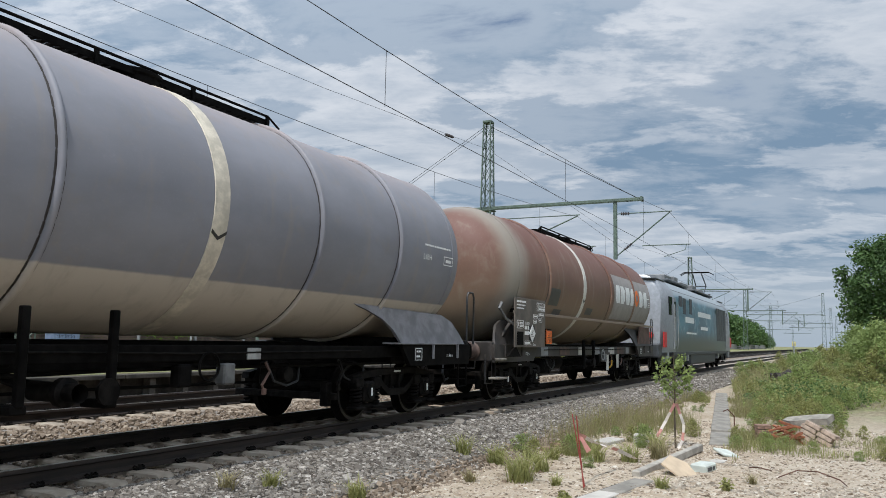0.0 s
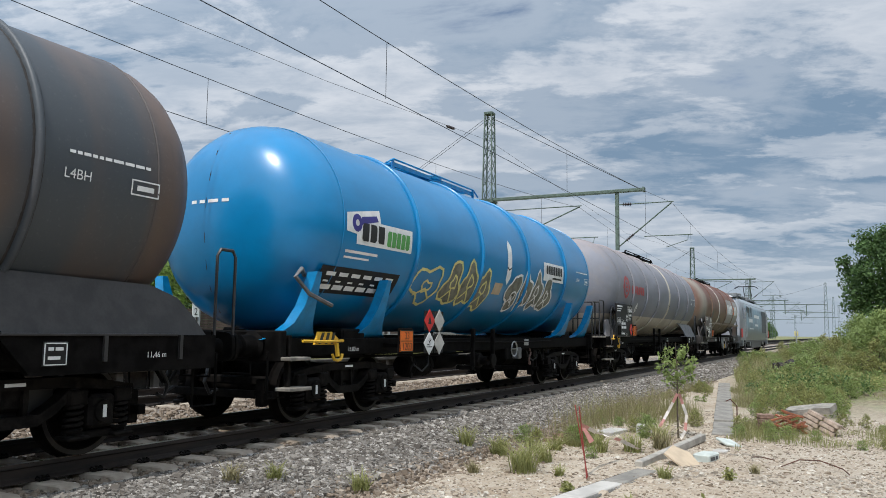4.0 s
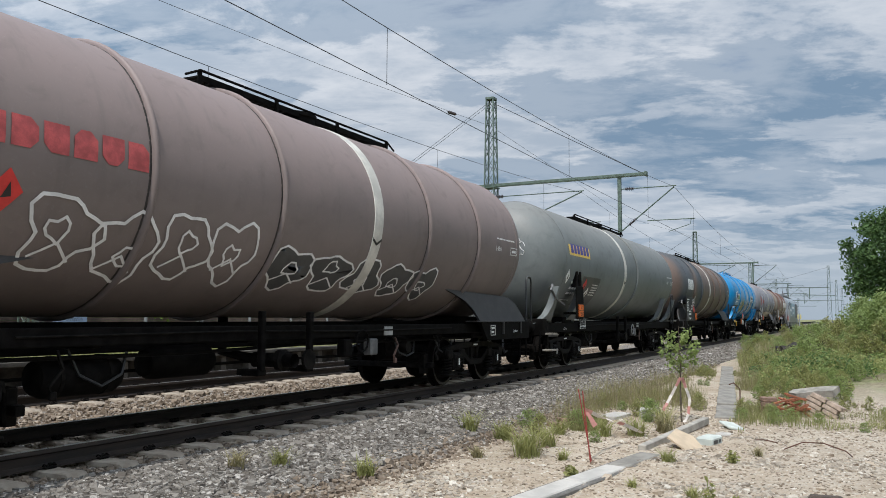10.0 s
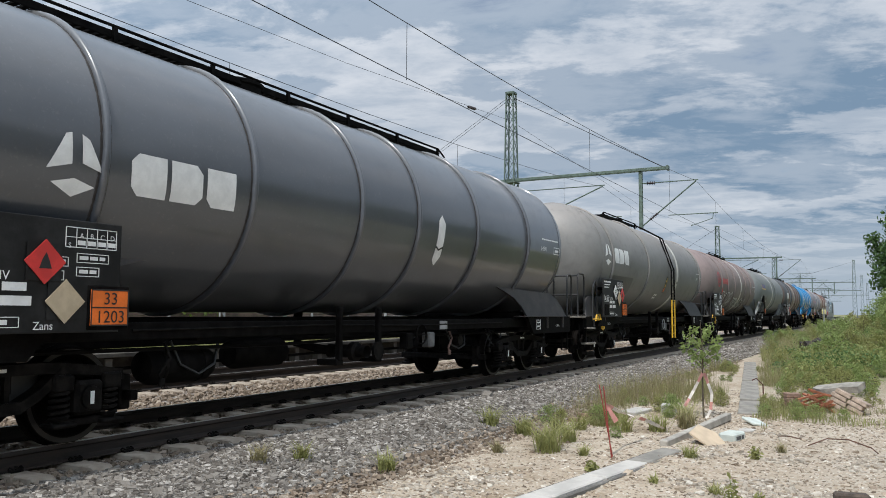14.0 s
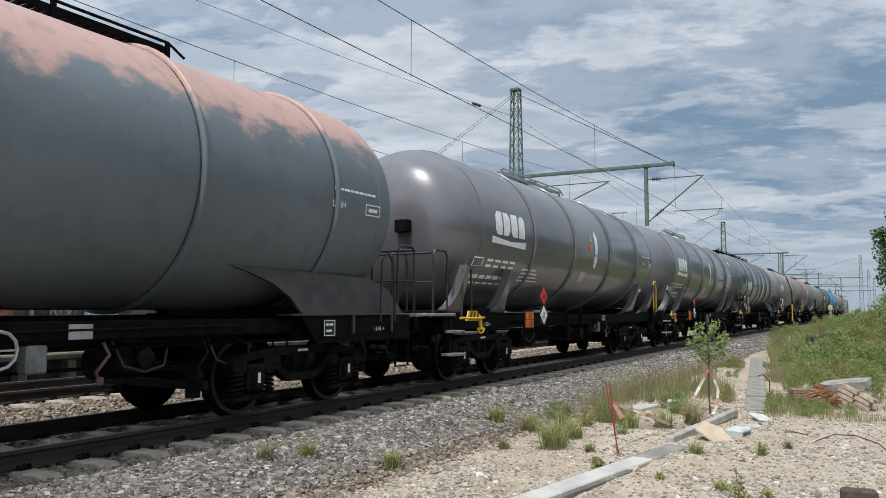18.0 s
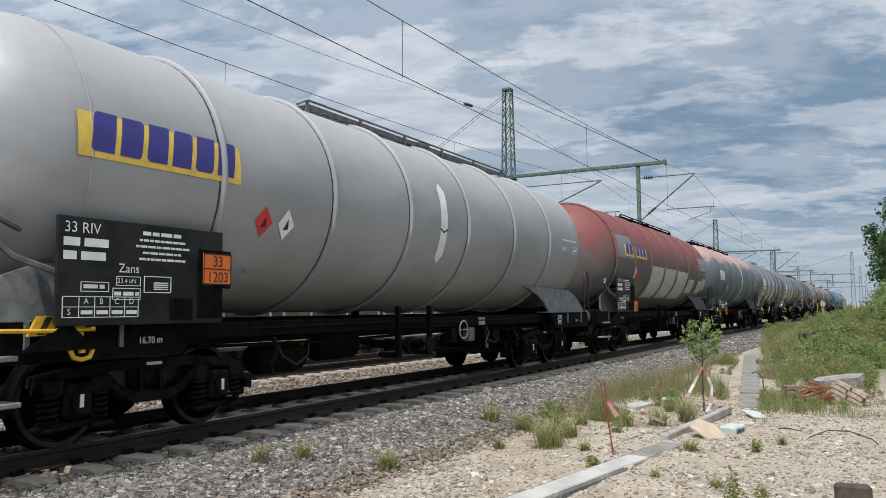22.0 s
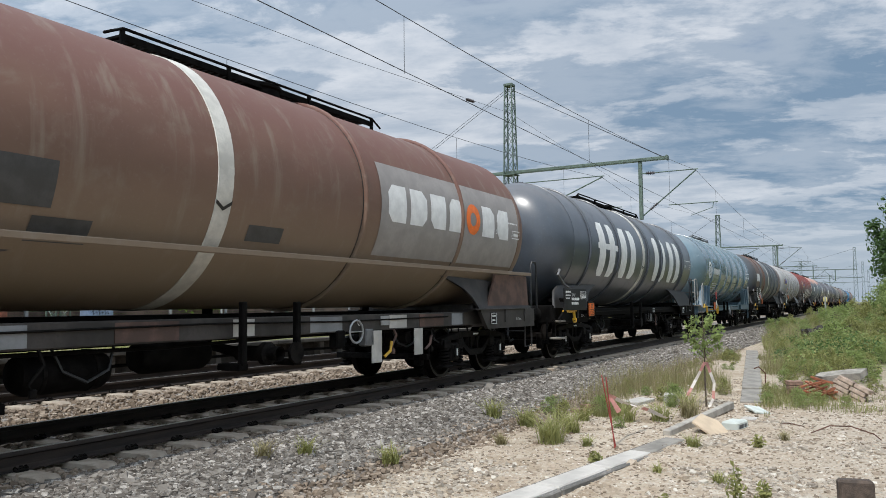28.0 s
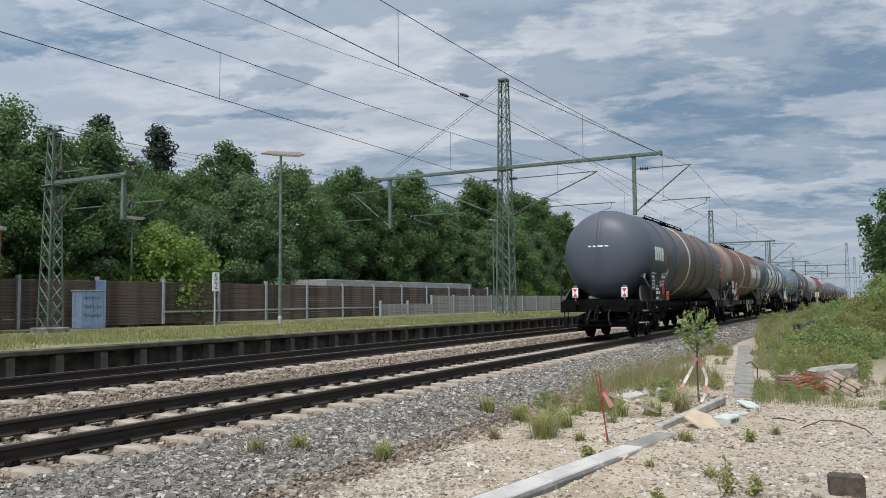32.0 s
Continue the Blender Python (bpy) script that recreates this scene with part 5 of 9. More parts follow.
def diamond(parent, x, y, z, size, mat, name="hazard_label", mark=INK):
    d = part(name, Shape().prism([(x - size, z), (x, z - size), (x + size, z), (x, z + size)], "y", y - 0.008, y), mat, parent)
    if mat in (PALE_PATCH, TAN_PATCH):
        return d
    if mat is not RED:
        tree = Shape()
        for poly in ([(0.02, -0.25), (0.09, -0.25), (0.07, 0.45), (0.03, 0.45)], [(0.05, 0.1), (0.3, 0.32), (0.28, 0.37), (0.04, 0.18)], [(0.05, 0.0), (-0.2, 0.25), (-0.16, 0.29), (0.06, 0.1)], [(-0.55, -0.27), (0.55, -0.27), (0.4, -0.34), (-0.4, -0.34)], [(-0.42, -0.1), (-0.28, -0.02), (-0.06, -0.1), (-0.28, -0.18)]):
            tree.prism([(x + size * a, z + size * b) for a, b in poly], "y", y - 0.011, y - 0.008)
        part("pictogram", tree, mark, d, "black tree and fish sign")
        return d
    part("pictogram", Shape().prism([(x - size * 0.3, z - size * 0.3), (x + size * 0.3, z - size * 0.3), (x + size * 0.16, z + size * 0.1), (x + 0.02 * size, z + size * 0.42), (x - size * 0.16, z + size * 0.1)], "y", y - 0.011, y - 0.008), mark, d)
    return d


def hazard_plate(wagon, x, y, z):
    p = part("hazard_plate", Shape().box(x - 0.2, x + 0.2, y - 0.01, y, z - 0.165, z + 0.165, 0.004), ORANGE, wagon, "orange plate numbered 33 over 1203")
    edge = [(x - 0.2, x + 0.2, z - 0.165, 0.014), (x - 0.2, x + 0.2, z + 0.151, 0.014), (x - 0.2, x + 0.2, z - 0.006, 0.012), (x - 0.2, x - 0.188, z - 0.165, 0.33), (x + 0.188, x + 0.2, z - 0.165, 0.33)]
    bars_flat("border", edge, y - 0.0105, INK, p)
    for wds, dz, dx in (("33", 0.075, -0.075), ("1203", -0.088, -0.15)):
        flat_text(p, wds, x + dx, y - 0.015, z + dz, 0.155, INK, "figure")
    return p


def data_board(wagon, spec, x0, x1, z0, z1, y=-1.54, rows=True):
    """The dark lettered panel beside the tank."""
    b = part("data_board", Shape().box(x0, x1, y, y + 0.03, z0, z1, 0.006), spec.get("board_mat", BOARD), wagon, spec.get("board_label", "black lettered data board"))
    part("board_bracket", Shape().prism([(x0 + 0.1, z0), (x0 + 0.2, z0), (x0 + 0.45, 0.95), (x0 - 0.25, 0.95)], "y", y + 0.04, y + 0.09), BLACK, wagon)
    part("board_bracket", Shape().box(x1 - 0.5, x1 - 0.4, y + 0.03, -1.0, z0 + 0.1, z0 + 0.18), BLACK, wagon)
    part("board_bracket", Shape().box(x0 + 0.4, x0 + 0.5, y + 0.03, -1.0, z1 - 0.3, z1 - 0.22), BLACK, wagon)
    w_, h_ = x1 - x0, z1 - z0
    no, f = spec["no"], y - 0.006
    small = []
    if no in (12, 13):
        flat_text(b, "33 RIV", x0 + 0.03 * w_, f, z1 - 0.10, 0.135)
        flat_text(b, "Zans", x0 + 0.32 * w_, f, z1 - (0.10 if no == 12 else 0.44), 0.12)
        small += word_bars(x0 + 0.03 * w_, x0 + 0.29 * w_, z1 - 0.26, 0.075, no) + word_bars(x0 + 0.03 * w_, x0 + 0.29 * w_, z1 - 0.38, 0.075, no + 1)
        for i in range(5):
            small += word_bars(x0 + (0.46 - 0.02 * (i % 3)) * w_, x0 + (0.70 + 0.03 * (i % 3)) * w_, z1 - 0.11 - 0.06 * i, 0.036 if i == 0 else 0.022, i + no * 5)
        tx0, tx1, zb = x0 + 0.03 * w_, x0 + 0.44 * w_, z0 + 0.07
        cell = (tx1 - tx0) / 5
        small += outline(tx0, tx1, zb, zb + 0.19, 0.007) + [(tx0, tx1, zb + 0.092, 0.006)] + [(tx0 + cell * i, tx0 + cell * i + 0.006, zb, 0.19) for i in range(1, 5)]
        for i, key in enumerate("ABCD"):
            flat_text(b, key, tx0 + cell * (i + 1) + 0.3 * cell, f, zb + 0.145, 0.075)
        flat_text(b, "S", tx0 + 0.3 * cell, f, zb + 0.05, 0.075)
        small += [(tx0 + cell * (i + 1) + 0.15 * cell, tx0 + cell * (i + 2) - 0.12 * cell, zb + 0.03, 0.035) for i in range(4)]
        small += outline(x0 + 0.31 * w_, x0 + 0.45 * w_, z1 - 0.60, z1 - 0.51, 0.007) + outline(x0 + 0.29 * w_, x0 + 0.45 * w_, z1 - 0.73, z1 - 0.62, 0.007) + word_bars(x0 + 0.30 * w_, x0 + 0.44 * w_, z1 - 0.69, 0.035, no)
        flat_text(b, "22.4 kN" if no == 13 else "22.3 kN", x0 + 0.315 * w_, f, z1 - 0.556, 0.065)
        small += outline(x0 + 0.12 * w_, x0 + 0.27 * w_, z1 - 0.66, z1 - 0.57, 0.007) + word_bars(x0 + 0.135 * w_, x0 + 0.26 * w_, z1 - 0.63, 0.035, no + 2)
        small += outline(x0 + 0.47 * w_, x0 + 0.64 * w_, z1 - 0.66, z1 - 0.50, 0.008) + [(x0 + 0.53 * w_, x0 + 0.62 * w_, z1 - 0.63 + 0.02 * i, 0.012) for i in range(4)]
        part("card_holder", Shape().box(x0 + 0.64 * w_, x0 + 0.78 * w_, y - 0.025, y, z0 + 0.04, z0 + 0.25, 0.008), BLACK, b)
        part("board_flap", Shape().box(x0 + 0.82 * w_, x1 - 0.01, y - 0.02, y, z0 + 0.05, z1 - 0.2, 0.008), BLACK, b)
        bars_flat("small_print", small, y - 0.001, WHITE, b)
        return b
    low = h_ < 0.7
    boxed = no in (4, 14, 18)
    for i in range(1 if boxed else 3):
        small += word_bars(x0 + 0.05 * w_, x0 + w_ * ((0.27, 0.25, 0.22) if low else (0.36, 0.31, 0.27))[i], z1 - 0.10 - 0.068 * i, 0.042 if i == 0 and not boxed else 0.026, i + no * 9)
    # table of loads, two rows of five cells
    tx0, tx1 = x0 + 0.70 * w_, x0 + 0.97 * w_
    cell = (tx1 - tx0) / 5
    small += outline(tx0, tx1, z1 - 0.24, z1 - 0.06, 0.007)
    small.append((tx0, tx1, z1 - 0.152, 0.006))
    for i in range(1, 5):
        small.append((tx0 + cell * i, tx0 + cell * i + 0.006, z1 - 0.24, 0.18))
    for i, key in enumerate("ABCD"):
        flat_text(b, key, tx0 + cell * (i + 1) + 0.3 * cell, f, z1 - 0.135, 0.065)
    flat_text(b, "S", tx0 + 0.25 * cell, f, z1 - 0.225, 0.065)
    small += [(tx0 + cell * (i + 1) + 0.15 * cell, tx0 + cell * (i + 2) - 0.12 * cell, z1 - 0.215, 0.04) for i in range(4)]
    if low:
        small += word_bars(x0 + 0.30 * w_, x0 + 0.64 * w_, z1 - 0.27, 0.06, no) + word_bars(x0 + 0.30 * w_, x0 + 0.60 * w_, z1 - 0.37, 0.06, no + 2)
        flat_text(b, spec.get("regime", "33 RIV"), x0 + 0.30 * w_, f, z1 - 0.15, 0.09)
    else:
        if boxed:
            for i in range(4):
                zz = z1 - 0.26 - 0.115 * i
                small += outline(x0 + 0.05 * w_, x0 + 0.23 * w_, zz, zz + 0.085, 0.007) + word_bars(x0 + 0.075 * w_, x0 + 0.21 * w_, zz + 0.028, 0.03, i)
        else:
            zz = z0 + 0.40
            small += outline(x0 + 0.06 * w_, x0 + 0.26 * w_, zz, zz + 0.17, 0.008)
            small += [(x0 + 0.14 * w_, x0 + 0.24 * w_, zz + 0.03 + 0.028 * i, 0.016) for i in range(4)] + [(x0 + 0.085 * w_, x0 + 0.10 * w_, zz + 0.04, 0.09)]
        for k, (a, c, dz) in enumerate(((0.58, 0.72, 0.41), (0.76, 0.93, 0.37), (0.58, 0.70, 0.53), (0.76, 0.88, 0.49))):
            small += outline(x0 + a * w_, x0 + c * w_, z1 - dz, z1 - dz + 0.085, 0.007) + word_bars(x0 + (a + 0.015) * w_, x0 + (c - 0.015) * w_, z1 - dz + 0.028, 0.032, k + no)
        zt = z0 + h_ * 0.46
        flat_text(b, spec.get("regime", "33 RIV"), x0 + 0.30 * w_, f, zt + 0.02, 0.105)
        small += word_bars(x0 + 0.30 * w_, x0 + 0.54 * w_, zt - 0.10, 0.07, 3 + no) + word_bars(x0 + 0.30 * w_, x0 + 0.58 * w_, zt - 0.22, 0.08, 5 + no)
        small += outline(x0 + 0.30 * w_, x0 + 0.50 * w_, z0 + 0.05, z0 + 0.14, 0.007) + word_bars(x0 + 0.32 * w_, x0 + 0.48 * w_, z0 + 0.075, 0.04, no + 7)
        flat_text(b, spec.get("class", "Zans"), x0 + 0.56 * w_, f, z0 + 0.06, 0.095)
        part("card_holder", Shape().box(x0 + 0.06 * w_, x0 + 0.24 * w_, y - 0.02, y, z0 + 0.05, z0 + 0.33, 0.008), spec.get("holder", BLACK), b)
    bars_flat("small_print", small, y - 0.001, WHITE, b)
    return b


def railing(wagon, x, mat, style="rear"):
    """Tubular railings round an end platform at x (towards the buffers on -x for the rear, +x for the front)."""
    s = 1 if style == "rear" else -1
    for y in (-1.25, -0.45, 0.45, 1.25):
        z1 = 2.25
        r = part("handrail", Shape().tube([(x, y, 1.2), (x, y, z1 - 0.08), (x + 0.06 * s, y, z1), (x + 0.4 * s, y, z1), (x + 0.48 * s, y, z1 - 0.08), (x + 0.48 * s, y, 1.2)], 0.02, 6), mat, wagon)
    part("crossrail", Shape().tube([(x, -1.25, 2.2), (x, 1.25, 2.2)], 0.02, 6), mat, wagon)
    part("crossrail", Shape().tube([(x, -1.25, 1.72), (x, 1.25, 1.72)], 0.016, 6), mat, wagon)
    part("end_platform", Shape().box(min(x - 0.1 * s, x + 0.62 * s), max(x - 0.1 * s, x + 0.62 * s), -1.35, 1.35, 1.16, 1.21, 0.01), STEP, wagon, "worn grating of the end platform")
    part("grab_bar", Shape().tube([(x + 0.75 * s, -1.38, 1.1), (x + 0.8 * s, -1.38, 1.95), (x + 0.95 * s, -1.38, 2.1), (x + 1.1 * s, -1.38, 1.95), (x + 1.13 * s, -1.38, 1.1)], 0.02, 6), mat, wagon)


def end_gear(wagon, x, s, frame_mat, buffer_mat):
    """Headstock, buffers, coupling, hoses and steps at the end x; s = +1 when the wagon lies towards +x."""
    part("headstock", Shape().box(min(x + 0.6 * s, x + 0.74 * s), max(x + 0.6 * s, x + 0.74 * s), -1.3, 1.3, 0.86, 1.26, 0.02), frame_mat, wagon)
    for y in (-0.875, 0.875):
        hs = [(x + 0.6 * s, 0.17), (x + 0.56 * s, 0.19), (x + 0.52 * s, 0.145), (x + 0.3 * s, 0.14), (x + 0.28 * s, 0.10), (x + 0.06 * s, 0.10)]
        bf = part("buffer", Shape().lathe(hs, (0, y, 1.06), "x", 16), buffer_mat, wagon)
        head = Shape()
        ring, n = [], 20
        for i in range(n):
            a = 6.2832 * i / n
            ring.append((y + 0.24 * math.copysign(abs(math.cos(a)) ** 0.55, math.cos(a)), 1.06 + 0.18 * math.copysign(abs(math.sin(a)) ** 0.55, math.sin(a))))
        head.prism(ring, "x", x + 0.01 * s, x + 0.06 * s)
        part("buffer_head", head, BLACK, bf, "worn black buffer head")
    hook = Shape().tube([(x + 0.6 * s, 0, 1.03), (x + 0.35 * s, 0, 1.03), (x + 0.22 * s, 0, 1.0), (x + 0.2 * s, 0, 0.92), (x + 0.3 * s, 0, 0.88)], [0.07, 0.06, 0.055, 0.045, 0.035], 8)
    part("coupling_hook", hook, IRON, wagon)
    link = Shape().tube([(x + 0.3 * s, 0.06, 0.95), (x + 0.12 * s, 0.05, 0.75), (x + 0.02 * s, 0.03, 0.6), (x + 0.02 * s, -0.03, 0.6), (x + 0.12 * s, -0.05, 0.75), (x + 0.3 * s, -0.06, 0.95)], 0.024, 6)
    part("screw_link", link, IRON, wagon)
    for y in (-0.32, 0.32):
        part("brake_hose", Shape().tube([(x + 0.6 * s, y, 0.92), (x + 0.4 * s, y, 0.8), (x + 0.3 * s, y * 1.1, 0.6), (x + 0.38 * s, y * 1.15, 0.45), (x + 0.5 * s, y * 1.2, 0.5)], 0.024, 6), INK, wagon)
    for y in (-1.2, 1.2):
        part("shunter_step", Shape().tube([(x + 0.45 * s, y - 0.03, 1.0), (x + 0.45 * s, y - 0.03, 0.42), (x + 0.8 * s, y - 0.03, 0.42), (x + 0.8 * s, y - 0.03, 1.0)], 0.018, 6), frame_mat, wagon)
    part("shunter_handle", Shape().tube([(x + 0.35 * s, -0.6, 0.86), (x + 0.35 * s, -0.6, 0.72), (x + 0.35 * s, -1.05, 0.72), (x + 0.35 * s, -1.05, 0.86)], 0.014, 6), frame_mat, wagon)


def catwalk(wagon, x0, x1, mat, rail):
    z = ZC + R + 0.10
    cw = part("catwalk", Shape().box(x0, x1, -0.31, -0.28, z - 0.055, z + 0.025).box(x0, x1, 0.28, 0.31, z - 0.055, z + 0.025), mat, wagon, "narrow roof walkway")
    n = int((x1 - x0) / 0.11)
    tread = Shape()
    for i in range(n):
        a = x0 + (x1 - x0) * i / n
        tread.box(a, a + 0.07, -0.28, 0.28, z - 0.012, z + 0.012)
    part("grating", tread, mat, cw)
    k = max(2, int((x1 - x0) / 1.3))
    for i in range(k + 1):
        a = x0 + (x1 - x0) * i / k
        part("stanchion", Shape().box(a - 0.025, a + 0.025, -0.34, -0.30, z - 0.22, z + (0.07 if rail else 0.03)), mat, cw)
        part("stanchion", Shape().box(a - 0.025, a + 0.025, 0.3, 0.34, z - 0.22, z + 0.04), mat, cw)
    if rail:
        part("toe_rail", Shape().tube([(x0 - 0.25, -0.33, z - 0.05), (x0, -0.33, z + 0.07), (x1, -0.33, z + 0.07), (x1 + 0.25, -0.33, z - 0.05)], 0.018, 6), mat, cw)
    mid_x = (x0 + x1) / 2
    dome = part("manhole", Shape().lathe([(0, 0.36), (0.10, 0.36), (0.12, 0.39), (0.16, 0.39), (0.2, 0.3), (0.22, 0.0)], (mid_x, 0.0, ZC + R - 0.03), "z", 20), mat, wagon)


FADED_BOARD = plain("faded_board", (0.105, 0.088, 0.072), 0.6, 0, 0.3, 3)
LILAC_PLATE = plain("lilac_grey_plate", (0.17, 0.165, 0.172), 0.6, 0, 0.25, 4)
DARK_SILL = plain("dark_brown_sill", (0.034, 0.029, 0.026), 0.6, 0, 0.45, 3)
RUST_SADDLE = plain("rust_brown_plate", (0.105, 0.06, 0.046), 0.65, 0, 0.4, 3)
SEAM_DARK = plain("seam_dark", (0.035, 0.03, 0.027), 0.8, 0, 0.3)
SADDLE_DARK = plain("saddle_dark", (0.03, 0.028, 0.027), 0.6, 0, 0.3, 4)


def saddle(wagon, x, s, mat, kind, L, low_mat=BLACK):
    """The side plates that carry the tank over the bogie."""
    for y in (-1.0, 1.0):
        sg = 1 if y > 0 else -1
        if kind == "fins":
            cradle = [(x + s * a, b) for a, b in ((0.72, 1.16), (0.8, 1.36), (1.5, 1.46), (2.7, 1.40), (3.7, 1.2), (3.7, 1.16))]
            part("tank_saddle", Shape().prism(cradle, "y", min(sg * 1.16, sg * 1.2), max(sg * 1.16, sg * 1.2)), mat, wagon, "low cradle plate under the tank end")
            part("end_frame", Shape().box(min(x + s * 0.62, x + s * 3.3), max(x + s * 0.62, x + s * 3.3), min(sg * 1.2, sg * 1.27), max(sg * 1.2, sg * 1.27), 0.92, 1.18, 0.01), low_mat, wagon, "deep end of the side sill")
            for fx in (1.25, 1.95, 2.65):
                fin = [(x + s * (fx + a), b) for a, b in ((-0.12, 1.18), (0.14, 1.18), (0.34, 1.98), (0.26, 2.02), (0.12, 1.6))]
                part("support_fin", Shape().prism(fin, "y", min(sg * 1.2, sg * 1.38), max(sg * 1.2, sg * 1.38)), mat, wagon, "slanted support fin")
        elif kind == "feet":
            for fx in (1.15, 2.95):
                shape = Shape()
                prof = [(0.62, 1.14, 1.05), (0.36, 1.22, 1.14), (0.2, 1.36, 1.24), (0.12, 1.58, 1.34), (0.08, 1.82, 1.42), (0.05, 2.04, 1.48)]
                v = []
                for hw, z, yy in prof:
                    v += [(x + s * (fx - hw), sg * yy, z), (x + s * (fx + hw), sg * yy, z), (x + s * (fx + hw), sg * (yy - 0.16), z), (x + s * (fx - hw), sg * (yy - 0.16), z)]
                f = [(i * 4 + k, i * 4 + (k + 1) % 4, (i + 1) * 4 + (k + 1) % 4, (i + 1) * 4 + k) for i in range(5) for k in range(4)] + [(3, 2, 1, 0), (20, 21, 22, 23)]
                part("tank_saddle", shape.add(v, f), mat, wagon, "flared tank support", 60)
        else:
            poly = [(0.72, 1.2), (0.86, 1.4), (1.05, 1.6), (1.4, 1.72), (3.0, 1.76), (4.3, 1.80), (3.9, 1.71), (3.5, 1.58), (3.25, 1.42), (3.08, 1.2)]
            lean = [(x + s * a, float(np.interp(b, (1.2, 1.8), (1.32, 1.14))), b) for a, b in poly]
            m = len(lean)
            v = [(px_, sg * py_, pz_) for px_, py_, pz_ in lean] + [(px_, sg * (py_ - 0.05), pz_) for px_, py_, pz_ in lean]
            part("tank_saddle", Shape().add(v, [tuple(range(m)), tuple(range(2 * m - 1, m - 1, -1))] + [(i, (i + 1) % m, m + (i + 1) % m, m + i) for i in range(m)]), mat, wagon, "curved side plate under the tank end")
            part("end_frame", Shape().prism([(x + s * a, b) for a, b in ((0.62, 0.84), (0.62, 1.2), (3.14, 1.2), (3.14, 1.15), (2.85, 0.84))], "y", min(sg * 1.30, sg * 1.37), max(sg * 1.30, sg * 1.37)), low_mat, wagon, "dark end frame")
            part("saddle_flange", Shape().box(min(x + s * 1.2, x + s * 3.4), max(x + s * 1.2, x + s * 3.4), min(sg * 1.15, sg * 1.40), max(sg * 1.15, sg * 1.40), 1.19, 1.215, 0.006), mat, wagon)
            for rx in (1.15, 2.1):
                part("saddle_rib", Shape().prism([(x + s * rx - 0.02, 0.95), (x + s * rx + 0.02, 0.95), (x + s * rx + 0.02, 1.2), (x + s * rx - 0.02, 1.2)], "y", min(sg * 1.36, sg * 1.40), max(sg * 1.36, sg * 1.40)), mat, wagon)


def wagon(spec):
    """One four-axle tank wagon, its rear buffers at x = 0."""
    L, no = spec["L"], spec["no"]
    frame = spec.get("frame", BLACK)
    wg = thing("tank_wagon", spec["label"], "tank wagon", "wagons of the train")
    a0, a1 = spec.get("tank", (0.66, L - 0.66))
    paint = spec["paint"]
    tk = part("tank", Shape().lathe(turned_profile(a0, a1, R), (0, 0, ZC), "x", 72), paint, wg, spec.get("tank_label", ""), 40)
    for sx in (a0 + 1.0, a1 - 1.0):
        part("end_seam", Shape().lathe([(sx - 0.012, R), (sx - 0.008, R + 0.008), (sx + 0.008, R + 0.008), (sx + 0.012, R)], (0, 0, ZC), "x", 64), paint, tk)
    wide, tall = spec.get("ring", (0.036, 0.055))
    for rx in spec["rings"]:
        part("stiffening_ring", Shape().lathe([(rx - wide, R - 0.01), (rx - wide * 0.94, R + tall * 0.45), (rx - wide * 0.7, R + tall * 0.78), (rx - wide * 0.3, R + tall * 0.96), (rx + wide * 0.3, R + tall * 0.96), (rx + wide * 0.7, R + tall * 0.78), (rx + wide * 0.94, R + tall * 0.45), (rx + wide, R - 0.01)], (0, 0, ZC), "x", 64), paint, tk)
        # a thin dark line on either side of the ring
        if no not in (3, 15):
            for d in (-wide - 0.012, wide + 0.012):
                part("grime_line", Shape().lathe([(rx + d - 0.014, R + 0.002), (rx + d, R + 0.004), (rx + d + 0.014, R + 0.002)], (0, 0, ZC), "x", 48), SEAM_DARK, tk, "thin dark line along the edge of the ring")
    if spec.get("band"):
        bx = spec["band"]
        part("band", Shape().lathe([(bx - 0.12, R + 0.002), (bx - 0.115, R + 0.012), (bx + 0.115, R + 0.012), (bx + 0.12, R + 0.002)], (0, 0, ZC), "x", 64), spec.get("band_mat", BAND_WHITE), tk, "painted marking band round the tank")
        part("band_arrow", Shape().add([(bx - 0.12, -(R + 0.016) * math.cos(g), ZC + (R + 0.016) * math.sin(g)) for g in (-0.24, -0.21)] + [(bx, -(R + 0.016) * math.cos(g), ZC + (R + 0.016) * math.sin(g)) for g in (-0.29, -0.26)] + [(bx + 0.12, -(R + 0.016) * math.cos(g), ZC + (R + 0.016) * math.sin(g)) for g in (-0.24, -0.21)], [(0, 2, 3, 1), (2, 4, 5, 3)]), INK, tk)
    if spec.get("dash"):
        bx, s0, s1 = spec["dash"]
        decal("white_dash", [[(bx - 0.1, s0 + 0.1), (bx + 0.02, s0), (bx + 0.12, s0 + 0.16), (bx + 0.12, s1 - 0.14), (bx + 0.0, s1), (bx - 0.1, s1 - 0.1)]], WHITE, tk, "white painted mark", 0.006)
        decal("dash_mark", stroke([(bx - 0.1, (s0 + s1) / 2 - 0.1), (bx, (s0 + s1) / 2 - 0.15), (bx + 0.12, (s0 + s1) / 2 - 0.1)], 0.03), INK, tk, "", 0.009)
    if spec.get("walk"):
        catwalk(wg, *spec["walk"], spec.get("walk_mat", BLACK), spec.get("walk_rail", True))
    # underframe
    pv = spec.get("pivot", 2.77)
    for y in (-1.12, 1.12):
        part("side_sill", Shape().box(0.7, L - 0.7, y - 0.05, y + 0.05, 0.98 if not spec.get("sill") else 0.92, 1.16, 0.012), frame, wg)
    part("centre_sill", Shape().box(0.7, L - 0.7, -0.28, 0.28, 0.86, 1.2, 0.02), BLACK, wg)
